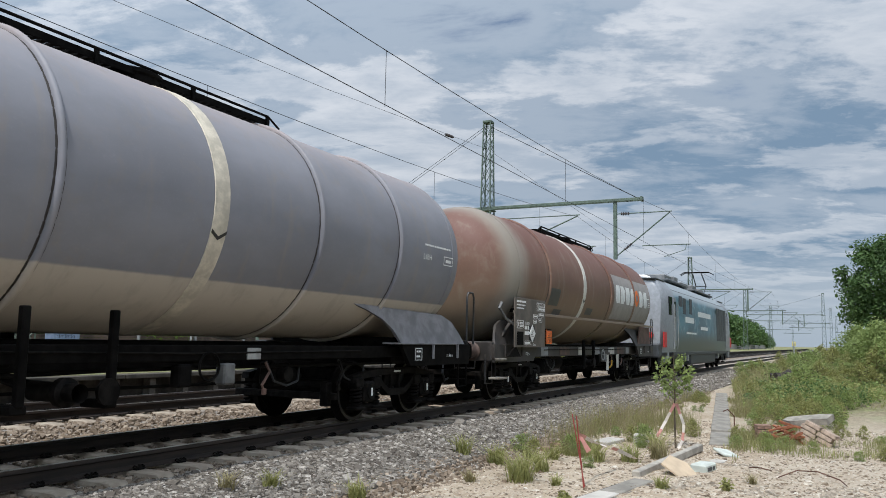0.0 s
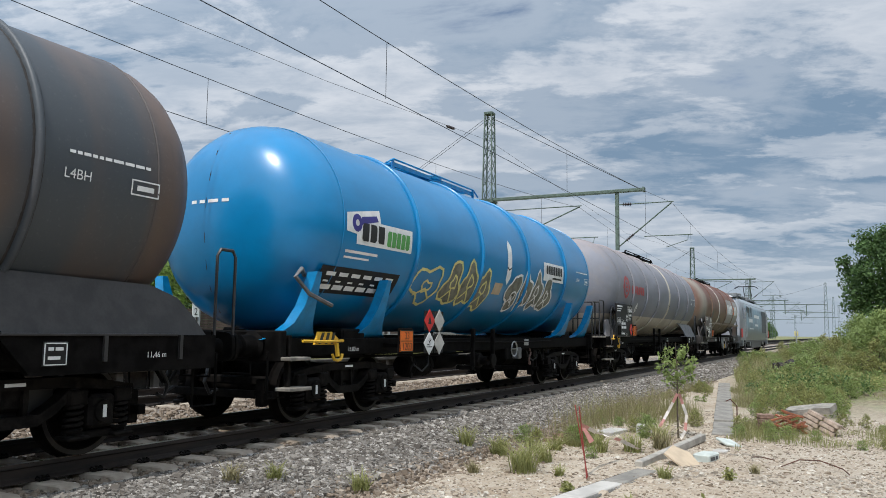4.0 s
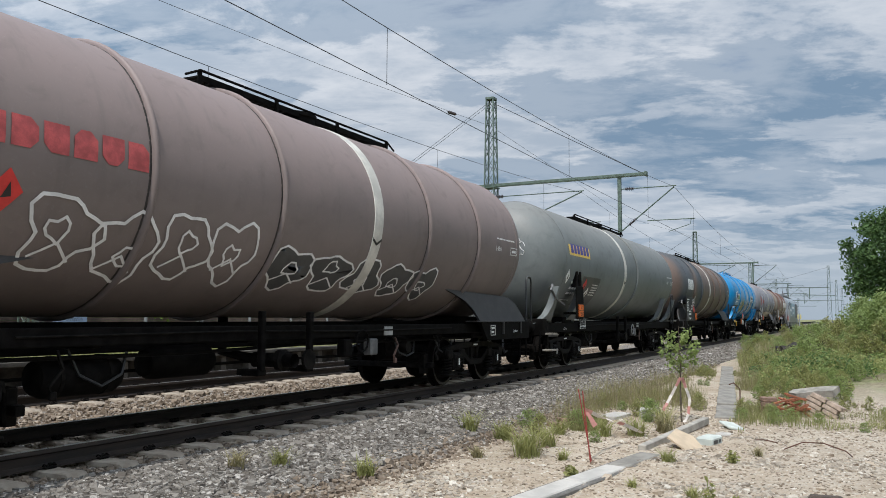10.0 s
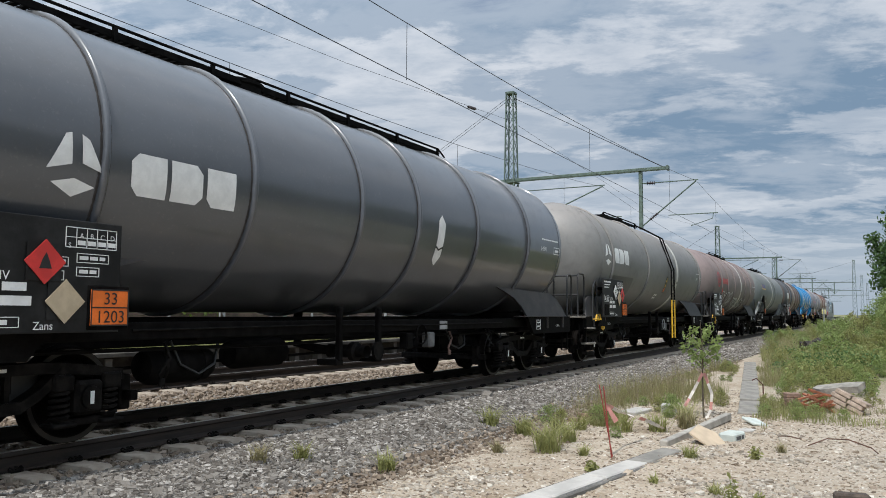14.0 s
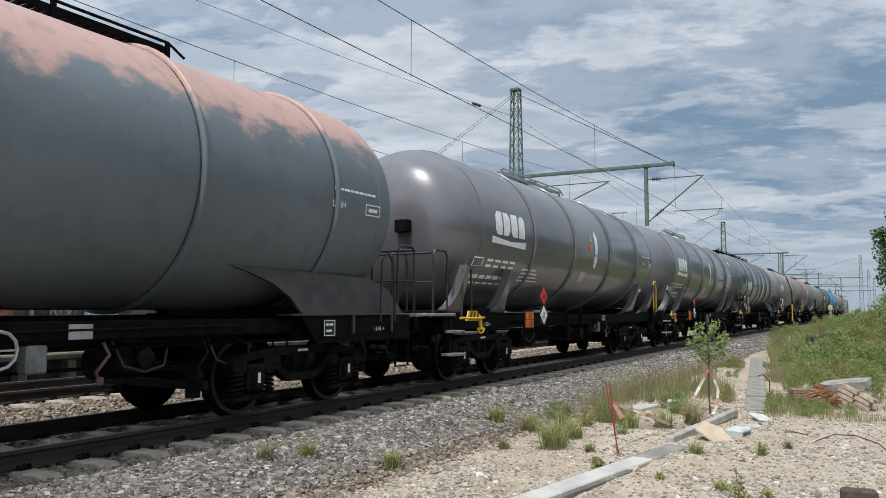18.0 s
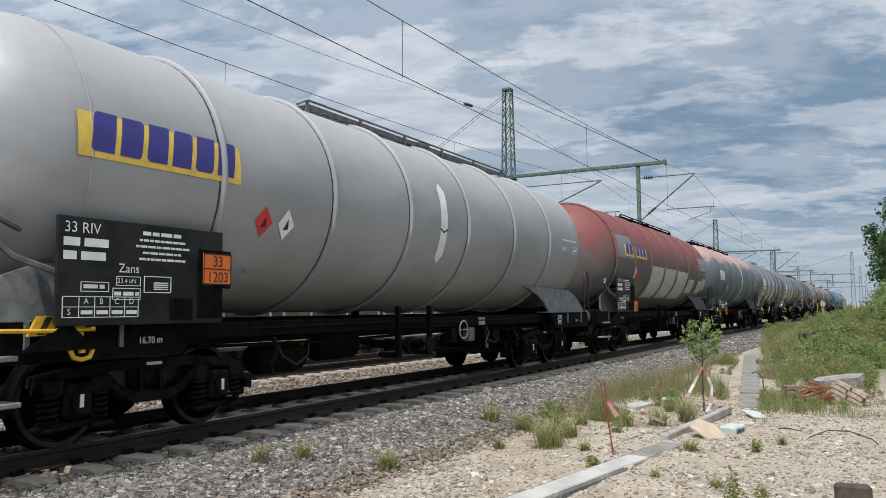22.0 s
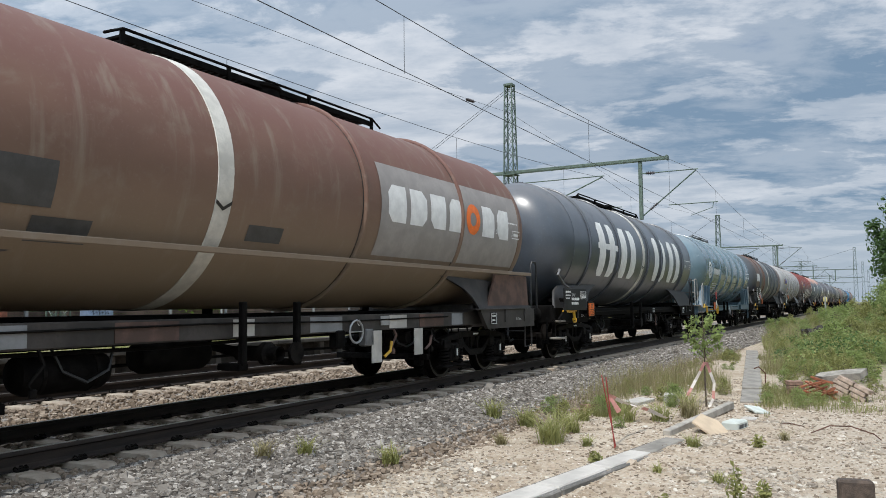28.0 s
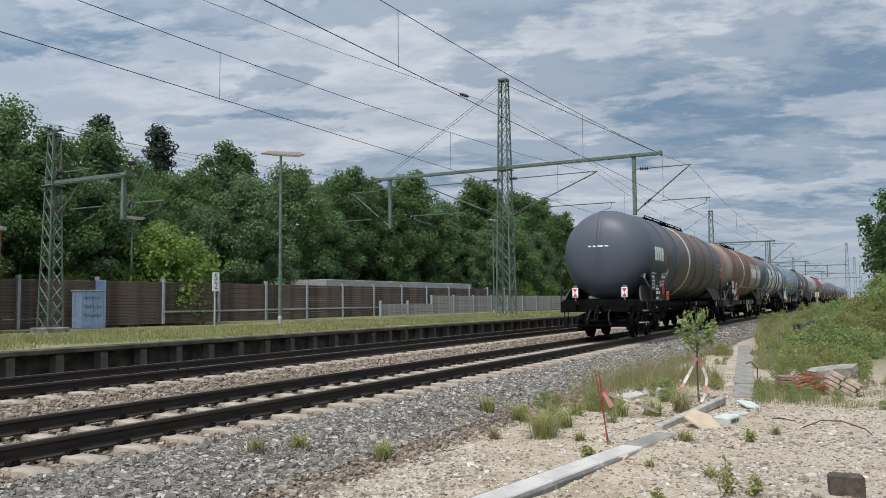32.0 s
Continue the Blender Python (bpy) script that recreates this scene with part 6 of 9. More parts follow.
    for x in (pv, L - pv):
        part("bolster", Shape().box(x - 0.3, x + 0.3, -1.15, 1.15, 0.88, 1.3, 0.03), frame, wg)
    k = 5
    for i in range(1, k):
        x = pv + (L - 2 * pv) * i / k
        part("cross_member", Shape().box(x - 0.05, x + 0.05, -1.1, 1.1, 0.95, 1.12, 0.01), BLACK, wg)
    end_gear(wg, 0.0, 1, frame, spec.get("buffers", BLACK))
    end_gear(wg, L, -1, frame, spec.get("buffers_front", BLACK))
    saddle(wg, 0.0, 1, spec.get("saddle_mat", SADDLE_DARK), spec.get("saddle", "plate"), L, frame)
    saddle(wg, L, -1, spec.get("saddle_mat", SADDLE_DARK), spec.get("saddle", "plate"), L, frame)
    bogie(wg, pv, spec.get("bogie", "coil"), no)
    bogie(wg, L - pv, spec.get("bogie", "coil"), no)
    # brake gear and discharge pipes
    part("air_reservoir", Shape().lathe([(-0.5, 0.0), (-0.46, 0.16), (-0.38, 0.2), (0.38, 0.2), (0.46, 0.16), (0.5, 0.0)], (5.0, -0.78, 0.68), "x", 18), BLACK, wg)
    part("brake_cylinder", Shape().lathe([(-0.3, 0.0), (-0.3, 0.17), (0.2, 0.19), (0.3, 0.08), (0.5, 0.04)], (L - 5.2, -0.55, 0.72), "x", 16), BLACK, wg)
    part("brake_rod", Shape().tube([(pv + 0.8, -0.2, 0.62), (L / 2, -0.25, 0.66), (L - pv - 0.8, -0.2, 0.62)], 0.02, 6), BLACK, wg)
    part("pipe", Shape().tube([(1.2, -1.0, 0.9), (L / 2 - 2, -1.02, 0.86), (L / 2, -1.02, 0.9), (L - 1.2, -1.0, 0.88)], 0.022, 6), BLACK, wg)
    for x in (L / 2 - 1.15, L / 2 - 0.2):
        part("hanger", Shape().box(x - 0.04, x + 0.04, -1.36, -1.28, 0.62, 1.5 if no == 2 else 1.34, 0.012), BLACK, wg)
        part("hanger_foot", Shape().box(x - 0.08, x + 0.08, -1.34, -1.0, 0.56, 0.64, 0.012), BLACK, wg)
    part("outlet_valve", Shape().lathe([(-0.35, 0.09), (-0.2, 0.09), (-0.18, 0.14), (-0.1, 0.14), (-0.08, 0.09), (0.3, 0.1)], (L / 2 - 0.6, -1.05, 0.72), "y", 14).lathe([(-0.32, 0.0), (-0.32, 0.13), (-0.28, 0.13), (-0.28, 0.0)], (L / 2 - 0.25, -1.05, 0.72), "y", 14), IRON, wg)
    part("drain_pipe", Shape().tube([(L / 2 - 0.4, 0, 1.28), (L / 2 - 0.4, 0, 0.8), (L / 2 - 0.4, -0.5, 0.72), (L / 2 - 0.4, -1.0, 0.72)], 0.07, 8), BLACK, wg)
    for x in (L / 2 + 0.9, L / 2 + 1.6):
        part("lever_box", Shape().box(x - 0.1, x + 0.1, -1.2, -1.05, 0.7, 0.95, 0.02), GREY_FRAME if x > L / 2 + 1 else BLACK, wg)
    part("handwheel", Shape().tube([(L / 2 + 1.25 + 0.16 * math.cos(i * 0.5236), -1.2, 0.92 + 0.16 * math.sin(i * 0.5236)) for i in range(13)], 0.016, 5).tube([(L / 2 + 1.1, -1.2, 0.92), (L / 2 + 1.4, -1.2, 0.92)], 0.012, 4), GALV if no % 2 else BLACK, wg)
    # hoses, valves and small plates hanging under the frame
    for i, (x, dz) in enumerate(((pv + 1.75, 0.0), (L / 2 + 2.3, 0.05), (L - pv - 1.8, 0.02))):
        part("brake_lever", Shape().tube([(x, -1.14, 0.95), (x + 0.05, -1.17, 0.78 + dz), (x - 0.1, -1.18, 0.62 + dz), (x - 0.06, -1.18, 0.55 + dz)], 0.018, 5).box(x - 0.09, x - 0.02, -1.2, -1.16, 0.5 + dz, 0.58 + dz, 0.01), (IRON, RUST_SADDLE, IRON)[i], wg)
        part("air_hose", Shape().tube([(x + 0.25, -0.95, 0.95), (x + 0.35, -1.0, 0.7), (x + 0.6, -1.02, 0.58 + dz), (x + 0.85, -1.0, 0.68), (x + 0.95, -0.95, 0.9)], 0.017, 5), INK, wg)
    part("distributor_valve", Shape().box(L / 2 + 2.7, L / 2 + 3.05, -0.95, -0.7, 0.62, 0.95, 0.03).lathe([(-0.12, 0.0), (-0.12, 0.1), (0.0, 0.11)], (L / 2 + 2.87, -0.95, 0.78), "y", 12), IRON, wg)
    part("second_reservoir", Shape().lathe([(-0.55, 0.0), (-0.5, 0.15), (-0.42, 0.19), (0.42, 0.19), (0.5, 0.15), (0.55, 0.0)], (6.6, -0.5, 0.74), "x", 18), BLACK, wg)
    for x in (4.72, 5.28):
        part("reservoir_strap", Shape().lathe([(-0.02, 0.2), (-0.02, 0.207), (0.02, 0.207), (0.02, 0.2)], (x, -0.78, 0.68), "x", 18), IRON, wg)
    part("rating_plate", Shape().box(L / 2 + 1.9, L / 2 + 2.15, -1.19, -1.172, 0.99, 1.13, 0.004), PALE_FRAME, wg, "small pale rating plate")
    part("cable_pipe", Shape().tube([(pv + 1.3, -1.19, 1.08), (L / 2 - 1.5, -1.2, 1.1), (L / 2 + 1.0, -1.19, 1.07), (L - pv - 1.3, -1.19, 1.09)], 0.012, 5), IRON, wg)
    for x in (pv, L - pv):
        for dx in (-1.55, 1.55):
            part("brake_beam", Shape().box(x + dx - 0.05, x + dx + 0.05, -0.95, 0.95, 0.36, 0.46, 0.01).box(x + dx - 0.07, x + dx + 0.07, -0.82, -0.68, 0.26, 0.62, 0.02), IRON, wg)
        part("frame_stencil", Shape().box(x - 0.1, x + 0.1, -1.076, -1.071, 0.735, 0.765), WHITE, wg)
    part("dish_seam", Shape().tube([(a0 + dish_x(0.12, z) - 0.001, 0.12, z) for z in (1.32, 1.5, 1.8, 2.1, 2.5, 3.0, 3.4, 3.75, 4.05, 4.2)], 0.006, 4), SEAM_DARK, tk, "thin weld seam across the tank end")
    for z, wd in ((0.88, 0.42), (0.5, 0.46)):
        part("step_tread", Shape().box(0.62, 0.62 + wd, -1.46, -1.22, z, z + 0.045, 0.008), STEP, wg, "worn timber-brown step tread")
    part("step_hanger", Shape().box(0.78, 0.84, -1.30, -1.24, 0.5, 1.2, 0.008), IRON, wg)
    # small print on the tank ends and sills
    flat_text(wg, spec.get("length", "17,0 m"), 2.3, -1.385 if spec.get("saddle", "plate") == "plate" else -1.18, 1.0, 0.09)
    if spec.get("saddle", "plate") == "plate":
        flat_text(wg, "11,46 m", L - 1.6, -1.385, 1.0, 0.08)
        part("label_plate", Shape().box(L - 2.75, L - 2.5, -1.385, -1.372, 0.92, 1.14, 0.004), BOARD, wg, "small lettered plate")
        bars_flat("small_print", outline(L - 2.74, L - 2.51, 0.93, 1.13, 0.01) + word_bars(L - 2.7, L - 2.55, 1.06, 0.03, 1) + word_bars(L - 2.7, L - 2.55, 0.98, 0.03, 2), -1.386, WHITE, wg)
    girth_text(wg, spec.get("code", "L4BH"), L - 2.75, -0.12, 0.13)
    decal("small_print", words(L - 2.7, L - 1.75, 0.07, 0.03, no) + [rect(L - 2.0, L - 1.65, -0.2, -0.185), rect(L - 2.0, L - 1.65, -0.06, -0.045), rect(L - 2.0, L - 1.985, -0.2, -0.05), rect(L - 1.665, L - 1.65, -0.2, -0.05), rect(L - 1.93, L - 1.72, -0.15, -0.1)], WHITE, tk, "", 0.008)
    if spec.get("board"):
        data_board(wg, spec, *spec["board"])
    if spec.get("plate"):
        px_, pz_ = spec["plate"]
        part("plate_bracket", Shape().box(px_ - 0.22, px_ + 0.22, -1.55, -1.52, pz_ - 0.2, pz_ + 0.2, 0.01).box(px_ - 0.05, px_ + 0.05, -1.53, -1.1, pz_ - 0.1, pz_ - 0.04), BLACK, wg)
        hazard_plate(wg, px_, -1.556, pz_)
    for x, z, mat in spec.get("diamonds", ()):
        part("label_backing", Shape().box(x - 0.16, x + 0.16, -1.552, -1.545, z - 0.16, z + 0.16), BOARD, wg)
        diamond(wg, x, -1.558, z, 0.19, mat, mark=INK if mat is RED else BLACK)
    for x, s_, mat, ground_mat_ in spec.get("tank_labels", ()):
        decal("hazard_label", [[(x - 0.15, s_), (x, s_ - 0.19), (x + 0.15, s_), (x, s_ + 0.19)]], mat, tk, "", 0.009)
        decal("pictogram", [[(x - 0.04, s_ - 0.07), (x + 0.05, s_ - 0.05), (x + 0.02, s_ + 0.08)]], INK, tk, "", 0.013)
    if spec.get("rear_rail"):
        railing(wg, 0.30, spec["rear_rail"], "rear")
        ly = -0.42 if no == 8 else 0.0
        if no in (2, 6, 8, 11):
            on_end("label_panel", [(ly - 0.58, 3.02), (ly - 0.34, 3.02), (ly - 0.34, 3.38), (ly - 0.34, 3.74), (ly - 0.58, 3.74), (ly - 0.58, 3.38)], a0, DARK_PATCH, wg, "dark warning panel", 0.010)
            on_end("warning_label", [(ly - 0.56, 3.53), (ly - 0.36, 3.53), (ly - 0.46, 3.71)], a0, YELLOW_SIGN, wg, "yellow warning triangle", 0.02)
            on_end("warning_label", [(ly - 0.56, 3.30), (ly - 0.36, 3.30), (ly - 0.46, 3.48)], a0, YELLOW_SIGN, wg, "yellow warning triangle", 0.02)
            on_end("warning_label", [(ly - 0.46 + 0.1 * math.cos(q * 0.6283), 3.14 + 0.1 * math.sin(q * 0.6283)) for q in range(10)], a0, ORANGE, wg, "orange warning disc", 0.02)
        part("instruction_box", Shape().box(a0 - 0.10, a0 + 0.06, -0.58, -0.32, 2.60, 2.82, 0.012), STEP if no < 8 else BLACK, wg)
    else:
        part("end_hook", Shape().tube([(a0 + 0.5, -1.22, 2.0), (a0 + 0.2, -1.40, 2.06), (a0 + 0.05, -1.42, 1.95), (a0 + 0.3, -1.46, 1.74), (a0 + 0.75, -1.5, 1.6)], 0.03, 6), GREY_FRAME, wg, "bent grey rail above the end step")
    nx = 0.55 if spec.get("rear_rail") else 0.0
    for k, (y0, y1) in enumerate(((0.3, 0.4), (0.14, 0.24), (-0.1, 0.08), (-0.28, -0.16))):
        on_end("end_number", [(y0 + nx, 2.99), (y1 + nx, 2.99), (y1 + nx, 3.035), (y0 + nx, 3.035)], a0, WHITE, wg, "", 0.006)
    if spec.get("front_rail"):
        railing(wg, L - 0.30, spec["front_rail"], "front")
    else:
        part("front_grab", Shape().tube([(L - 0.55, -1.28, 1.2), (L - 0.55, -1.28, 2.1), (L - 0.5, -1.28, 2.18), (L - 0.3, -1.28, 2.18), (L - 0.25, -1.28, 2.1), (L - 0.25, -1.28, 1.2)], 0.02, 6), spec.get("grab", TUBE), wg)
    if spec.get("lever"):
        lv = part("brake_lever_plate", Shape().prism([(1.12, 1.08), (1.62, 1.08), (1.66, 1.16), (1.5, 1.25), (1.2, 1.25)], "y", -1.45, -1.42), YELLOW, wg, "yellow and black striped brake lever plate")
        for i in range(3):
            part("stripe", Shape().prism([(1.2 + 0.14 * i, 1.09), (1.26 + 0.14 * i, 1.09), (1.34 + 0.12 * i, 1.24), (1.28 + 0.12 * i, 1.24)], "y", -1.454, -1.449), INK, lv)
        part("lever", Shape().tube([(0.84, -1.47, 1.13), (1.3, -1.48, 1.12), (1.74, -1.47, 1.13)], 0.02, 6), YELLOW, lv)
        part("lever_foot", Shape().tube([(1.6, -1.46, 1.1), (1.62, -1.47, 0.92)], 0.032, 6).tube([(1.5, -1.47, 0.95), (1.54, -1.47, 0.88), (1.62, -1.47, 0.86), (1.7, -1.47, 0.88), (1.73, -1.47, 0.95)], 0.022, 6), YELLOW, lv)
    if spec.get("ladder"):
        lx = spec["ladder"]
        ld = part("ladder", Shape().tube([(lx - 0.2, -1.58, 0.5), (lx - 0.2, -1.58, 2.8), (lx - 0.2, -1.2, 3.9), (lx - 0.2, -0.4, 4.35)], 0.025, 6).tube([(lx + 0.2, -1.58, 0.5), (lx + 0.2, -1.58, 2.8), (lx + 0.2, -1.2, 3.9), (lx + 0.2, -0.4, 4.35)], 0.025, 6), BLACK, wg, "steel side ladder with yellow foot")
        for i in range(9):
            if i < 2:
                sx = lx - 0.2 + 0.4 * i
                part("stile_sleeve", Shape().tube([(sx, -1.58, 0.45), (sx, -1.58, 1.75)], 0.028, 6), YELLOW, ld, "yellow painted ladder foot")
            part("rung", Shape().box(lx - 0.2, lx + 0.2, -1.595, -1.565, 0.6 + 0.27 * i, 0.63 + 0.27 * i), BLACK if i > 3 else YELLOW, ld)
    if spec.get("end_ladder"):
        ld = part("ladder", Shape().tube([(0.35, -0.55, 1.2), (0.45, -0.55, 3.6), (1.0, -0.5, 4.4)], 0.022, 6).tube([(0.35, 0.0, 1.2), (0.45, 0.0, 3.6), (1.0, 0.0, 4.4)], 0.022, 6), BLACK, wg, "end ladder up to the walkway")
        for i in range(11):
            part("rung", Shape().tube([(0.36 + 0.01 * i, -0.55, 1.35 + 0.22 * i), (0.36 + 0.01 * i, 0.0, 1.35 + 0.22 * i)], 0.014, 5), BLACK, ld)
    for fn in spec.get("extras", ()):
        fn(wg, tk, spec)
    return wg


# ---------------------------------------------------------------- signs and paintwork of the single wagons
BLUE_INK = plain("sign_blue", (0.035, 0.03, 0.20), 0.5, 0, 0.1)
YELLOW_SIGN = plain("sign_yellow", (0.70, 0.48, 0.08), 0.5, 0, 0.12)
PALE_PATCH = plain("pale_patch", (0.46, 0.44, 0.40), 0.6, 0, 0.15, 3)
GREY_PATCH = plain("grey_patch", (0.20, 0.205, 0.21), 0.5, 0, 0.15, 3)
DARK_PATCH = plain("dark_patch", (0.05, 0.05, 0.05), 0.5, 0, 0.2)
FADED_RED = plain("faded_red", (0.40, 0.07, 0.07), 0.6, 0, 0.25, 8)
GREEN_SIGN = plain("sign_green", (0.10, 0.33, 0.08), 0.5, 0, 0.1)
SPRAY = plain("spray_outline", (0.60, 0.56, 0.22), 0.6, 0, 0.12)
SPRAY_WHITE = plain("spray_white", (0.68, 0.68, 0.67), 0.6, 0, 0.12)
SPRAY_FILL = plain("spray_fill", (0.15, 0.15, 0.115), 0.6, 0, 0.35, 5)
SLATE_PATCH = plain("slate_patch", (0.085, 0.083, 0.08), 0.5, 0, 0.15, 3)
SIGN_GREY = plain("sign_grey", (0.27, 0.25, 0.235), 0.55, 0, 0.12, 3)
TAN_PATCH = plain("tan_patch", (0.45, 0.36, 0.24), 0.7, 0, 0.1)


def four_blocks(wg, tk, spec):
    decals("owner_sign", blocks(1.88, 3.19, -0.20, 0.26, 4, 0.14, 0.0, 0.22), WHITE, tk, "bold white owner sign")


def mark_and_three(wg, tk, spec):
    x, s = spec["mark"]
    decals("owner_mark", [[(x, s - 0.05), (x + 0.16, s + 0.28), (x + 0.22, s + 0.3), (x + 0.24, s + 0.02)], [(x + 0.32, s + 0.3), (x + 0.4, s + 0.26), (x + 0.56, s - 0.02), (x + 0.34, s + 0.04)], [(x + 0.06, s - 0.16), (x + 0.28, s - 0.1), (x + 0.5, s - 0.16), (x + 0.28, s - 0.27)]], WHITE, tk, "white three-bladed owner mark")
    decals("owner_sign", blocks(x + 0.85, x + 2.3, s - 0.17, s + 0.24, 3, 0.12, -0.05, 0.2), WHITE, tk, "white owner sign")


def roundel(wg, tk, spec):
    x, s, mat = spec["mark"]
    decal("owner_mark", ring_polys(x, s, 0.25, 0.36) + ring_polys(x, s, 0.10, 0.17) + [rect(x - 0.44, x - 0.26, s - 0.06, s + 0.06), rect(x + 0.26, x + 0.44, s - 0.06, s + 0.06), rect(x - 0.16, x + 0.16, s - 0.025, s + 0.025)], mat, tk, "round owner mark")
    decals("owner_sign", blocks(x + 0.65, x + 2.45, s - 0.17, s + 0.10, 6, 0.16, 0, 0.3), mat, tk, "owner sign beside a round mark")


def yellow_panel(wg, tk, spec):
    x0, x1, s0, s1 = spec["mark"]
    decal("sign_panel", [rect(x0, x1, s0, s1)], YELLOW_SIGN, tk, "yellow sign panel", 0.006)
    decals("owner_sign", blocks(x0 + 0.1, x1 - 0.08, s0 + 0.06, s1 + 0.02, 6, 0.2, 0.12, 0.12), BLUE_INK, tk, "dark blue owner sign", 0.010)


def grey_panel_word(wg, tk, spec):
    x0, x1 = spec["mark"]
    decal("sign_panel", [rect(x0, x1, -0.78, 0.62)], SIGN_GREY, tk, "pale grey sign panel", 0.006)
    letters = blocks(x0 + 0.12, x1 - 0.42, -0.25, 0.30, 7, 0.2, 0, 0.25)
    decals("owner_sign", letters[:4] + letters[5:], WHITE, tk, "white owner sign on a grey panel", 0.010)
    xx = x0 + 0.12 + (x1 - x0 - 0.54) * 4.5 / 7
    decal("owner_mark", ring_polys(xx, 0.02, 0.12, 0.27, 18), ORANGE, tk, "orange ring in the sign", 0.011)
    part("side_skirt", Shape().box(1.5, spec["L"] - 0.9, -1.44, -1.40, 1.86, 1.93, 0.01), spec["paint"], tk, "long weld strip along the tank")
    for q in (rect(3.75, 4.45, -0.62, -0.2), rect(4.3, 4.9, -0.95, -0.7), rect(6.9, 7.5, -0.75, -0.55)):
        decal("dark_patch", [q], DARK_PATCH, tk, "", 0.007)


def sill_patches(wg, tk, spec):
    """Overpainted squares, lettering and hanging plates along the long side sill."""
    for x, wd, mat in ((3.9, 0.5, GREY_PATCH), (5.3, 0.8, RUST_SADDLE), (6.9, 0.35, PALE_PATCH), (8.3, 0.7, GREY_PATCH), (10.2, 0.5, PALE_PATCH), (11.1, 0.8, RUST_SADDLE), (12.2, 0.4, GREY_PATCH), (13.9, 0.3, PALE_PATCH)):
        part("sill_patch", Shape().box(x, x + wd, -1.176, -1.168, 0.94, 1.14), mat, wg, "overpainted square on the sill")
    L = spec["L"]
    part("end_plate", Shape().prism([(L - 2.75, 1.2), (L - 2.35, 1.86), (L - 0.85, 1.86), (L - 0.75, 1.2)], "y", -1.30, -1.26), RUST_SADDLE, wg, "rust-brown stained plate under the tank end")
    part("strut", Shape().tube([(1.0, -1.2, 1.15), (1.95, -1.36, 1.95)], 0.045, 4), DARK_SILL, wg, "slanting support strut")
    flat_text(wg, "C", 9.35, -1.18, 1.04, 0.12)
    for x, z0 in ((9.7, 0.45), (10.9, 0.5)):
        part("hanging_plate", Shape().box(x, x + 0.26, -1.2, -1.18, z0, 0.92, 0.006), PALE_PATCH, wg, "pale plate hanging from the sill")
        part("valve_handle", Shape().tube([(x + 0.3, -1.22, z0 + 0.08), (x + 0.42, -1.24, z0 + 0.16), (x + 0.46, -1.24, z0 + 0.3)], 0.022, 6), YELLOW if x < 10 else RUST_SADDLE, wg, "painted valve handle")
    if spec.get("board_patches"):
        x0, x1, z0, z1 = spec["board"]
        for a, b, c, d in ((0.02, 0.36, 0.62, 0.97), (0.05, 0.30, 0.36, 0.58), (0.52, 0.95, 0.55, 0.62), (0.55, 0.78, 0.36, 0.5), (0.70, 0.9, 0.02, 0.22), (0.3, 0.48, 0.3, 0.44)):
            part("board_patch", Shape().box(x0 + a * (x1 - x0), x0 + b * (x1 - x0), -1.546, -1.54, z0 + c * (z1 - z0), z0 + d * (z1 - z0)), PALE_PATCH, wg, "pale overpainted patch on the board")


def large_letters(wg, tk, spec):
    for a, b in ((3.45, 5.2), (5.4, 7.3), (9.2, 11.0), (11.2, 13.2)):
        decals("owner_sign", blocks(a, b, -0.78, 0.66, 2, 0.4, -0.08, 0.3), WHITE, tk, "very large white blocks of an owner sign")
    decal("sign_edge", [rect(3.45, 5.2, -0.05, 0.1)], WHITE, tk)


def rail_sign(wg, tk, spec):
    decals("owner_sign", blocks(2.15, 3.55, -0.1, 0.34, 4, 0.16, 0, 0.3) + [[(2.05, -0.26), (3.6, -0.30), (3.6, -0.16), (2.9, -0.2), (2.05, -0.14)]], WHITE, tk, "white owner sign over a swash")
    rows = [rect(1.5 + 0.0, 1.9, -0.58, -0.56), rect(1.5, 1.9, -0.74, -0.72), rect(1.5, 1.53, -0.74, -0.56), rect(1.87, 1.9, -0.74, -0.56)]
    for i in range(4):
        rows += [rect(2.05 + 0.33 * i, 2.3 + 0.33 * i, -0.62, -0.57), rect(2.05 + 0.33 * i, 2.28 + 0.33 * i, -0.73, -0.68)]
    for i in range(7):
        rows += [rect(1.45 + 0.29 * i, 1.68 + 0.29 * i, -0.98, -0.90), rect(1.5 + 0.27 * i, 1.7 + 0.27 * i, -1.1, -1.06)]
    for i in range(4):
        rows += words(3.75, 4.5 + 0.1 * i, -0.72 - 0.085 * i, 0.036, 20 + i)
    decal("small_print", rows, WHITE, tk, "", 0.008)
    decal("white_label", [rect(7.15, 7.55, -0.86, -0.60)], PALE_PATCH, tk, "small pale label", 0.008)
    decal("warning_label", [[(7.52, 0.18), (7.68, 0.18), (7.60, 0.33)]], YELLOW_SIGN, tk, "yellow warning triangle", 0.009)
    decal("warning_label", [[(7.60 + 0.075 * math.cos(q * 0.6283), 0.03 + 0.09 * math.sin(q * 0.6283)) for q in range(10)]], ORANGE, tk, "orange warning disc", 0.009)


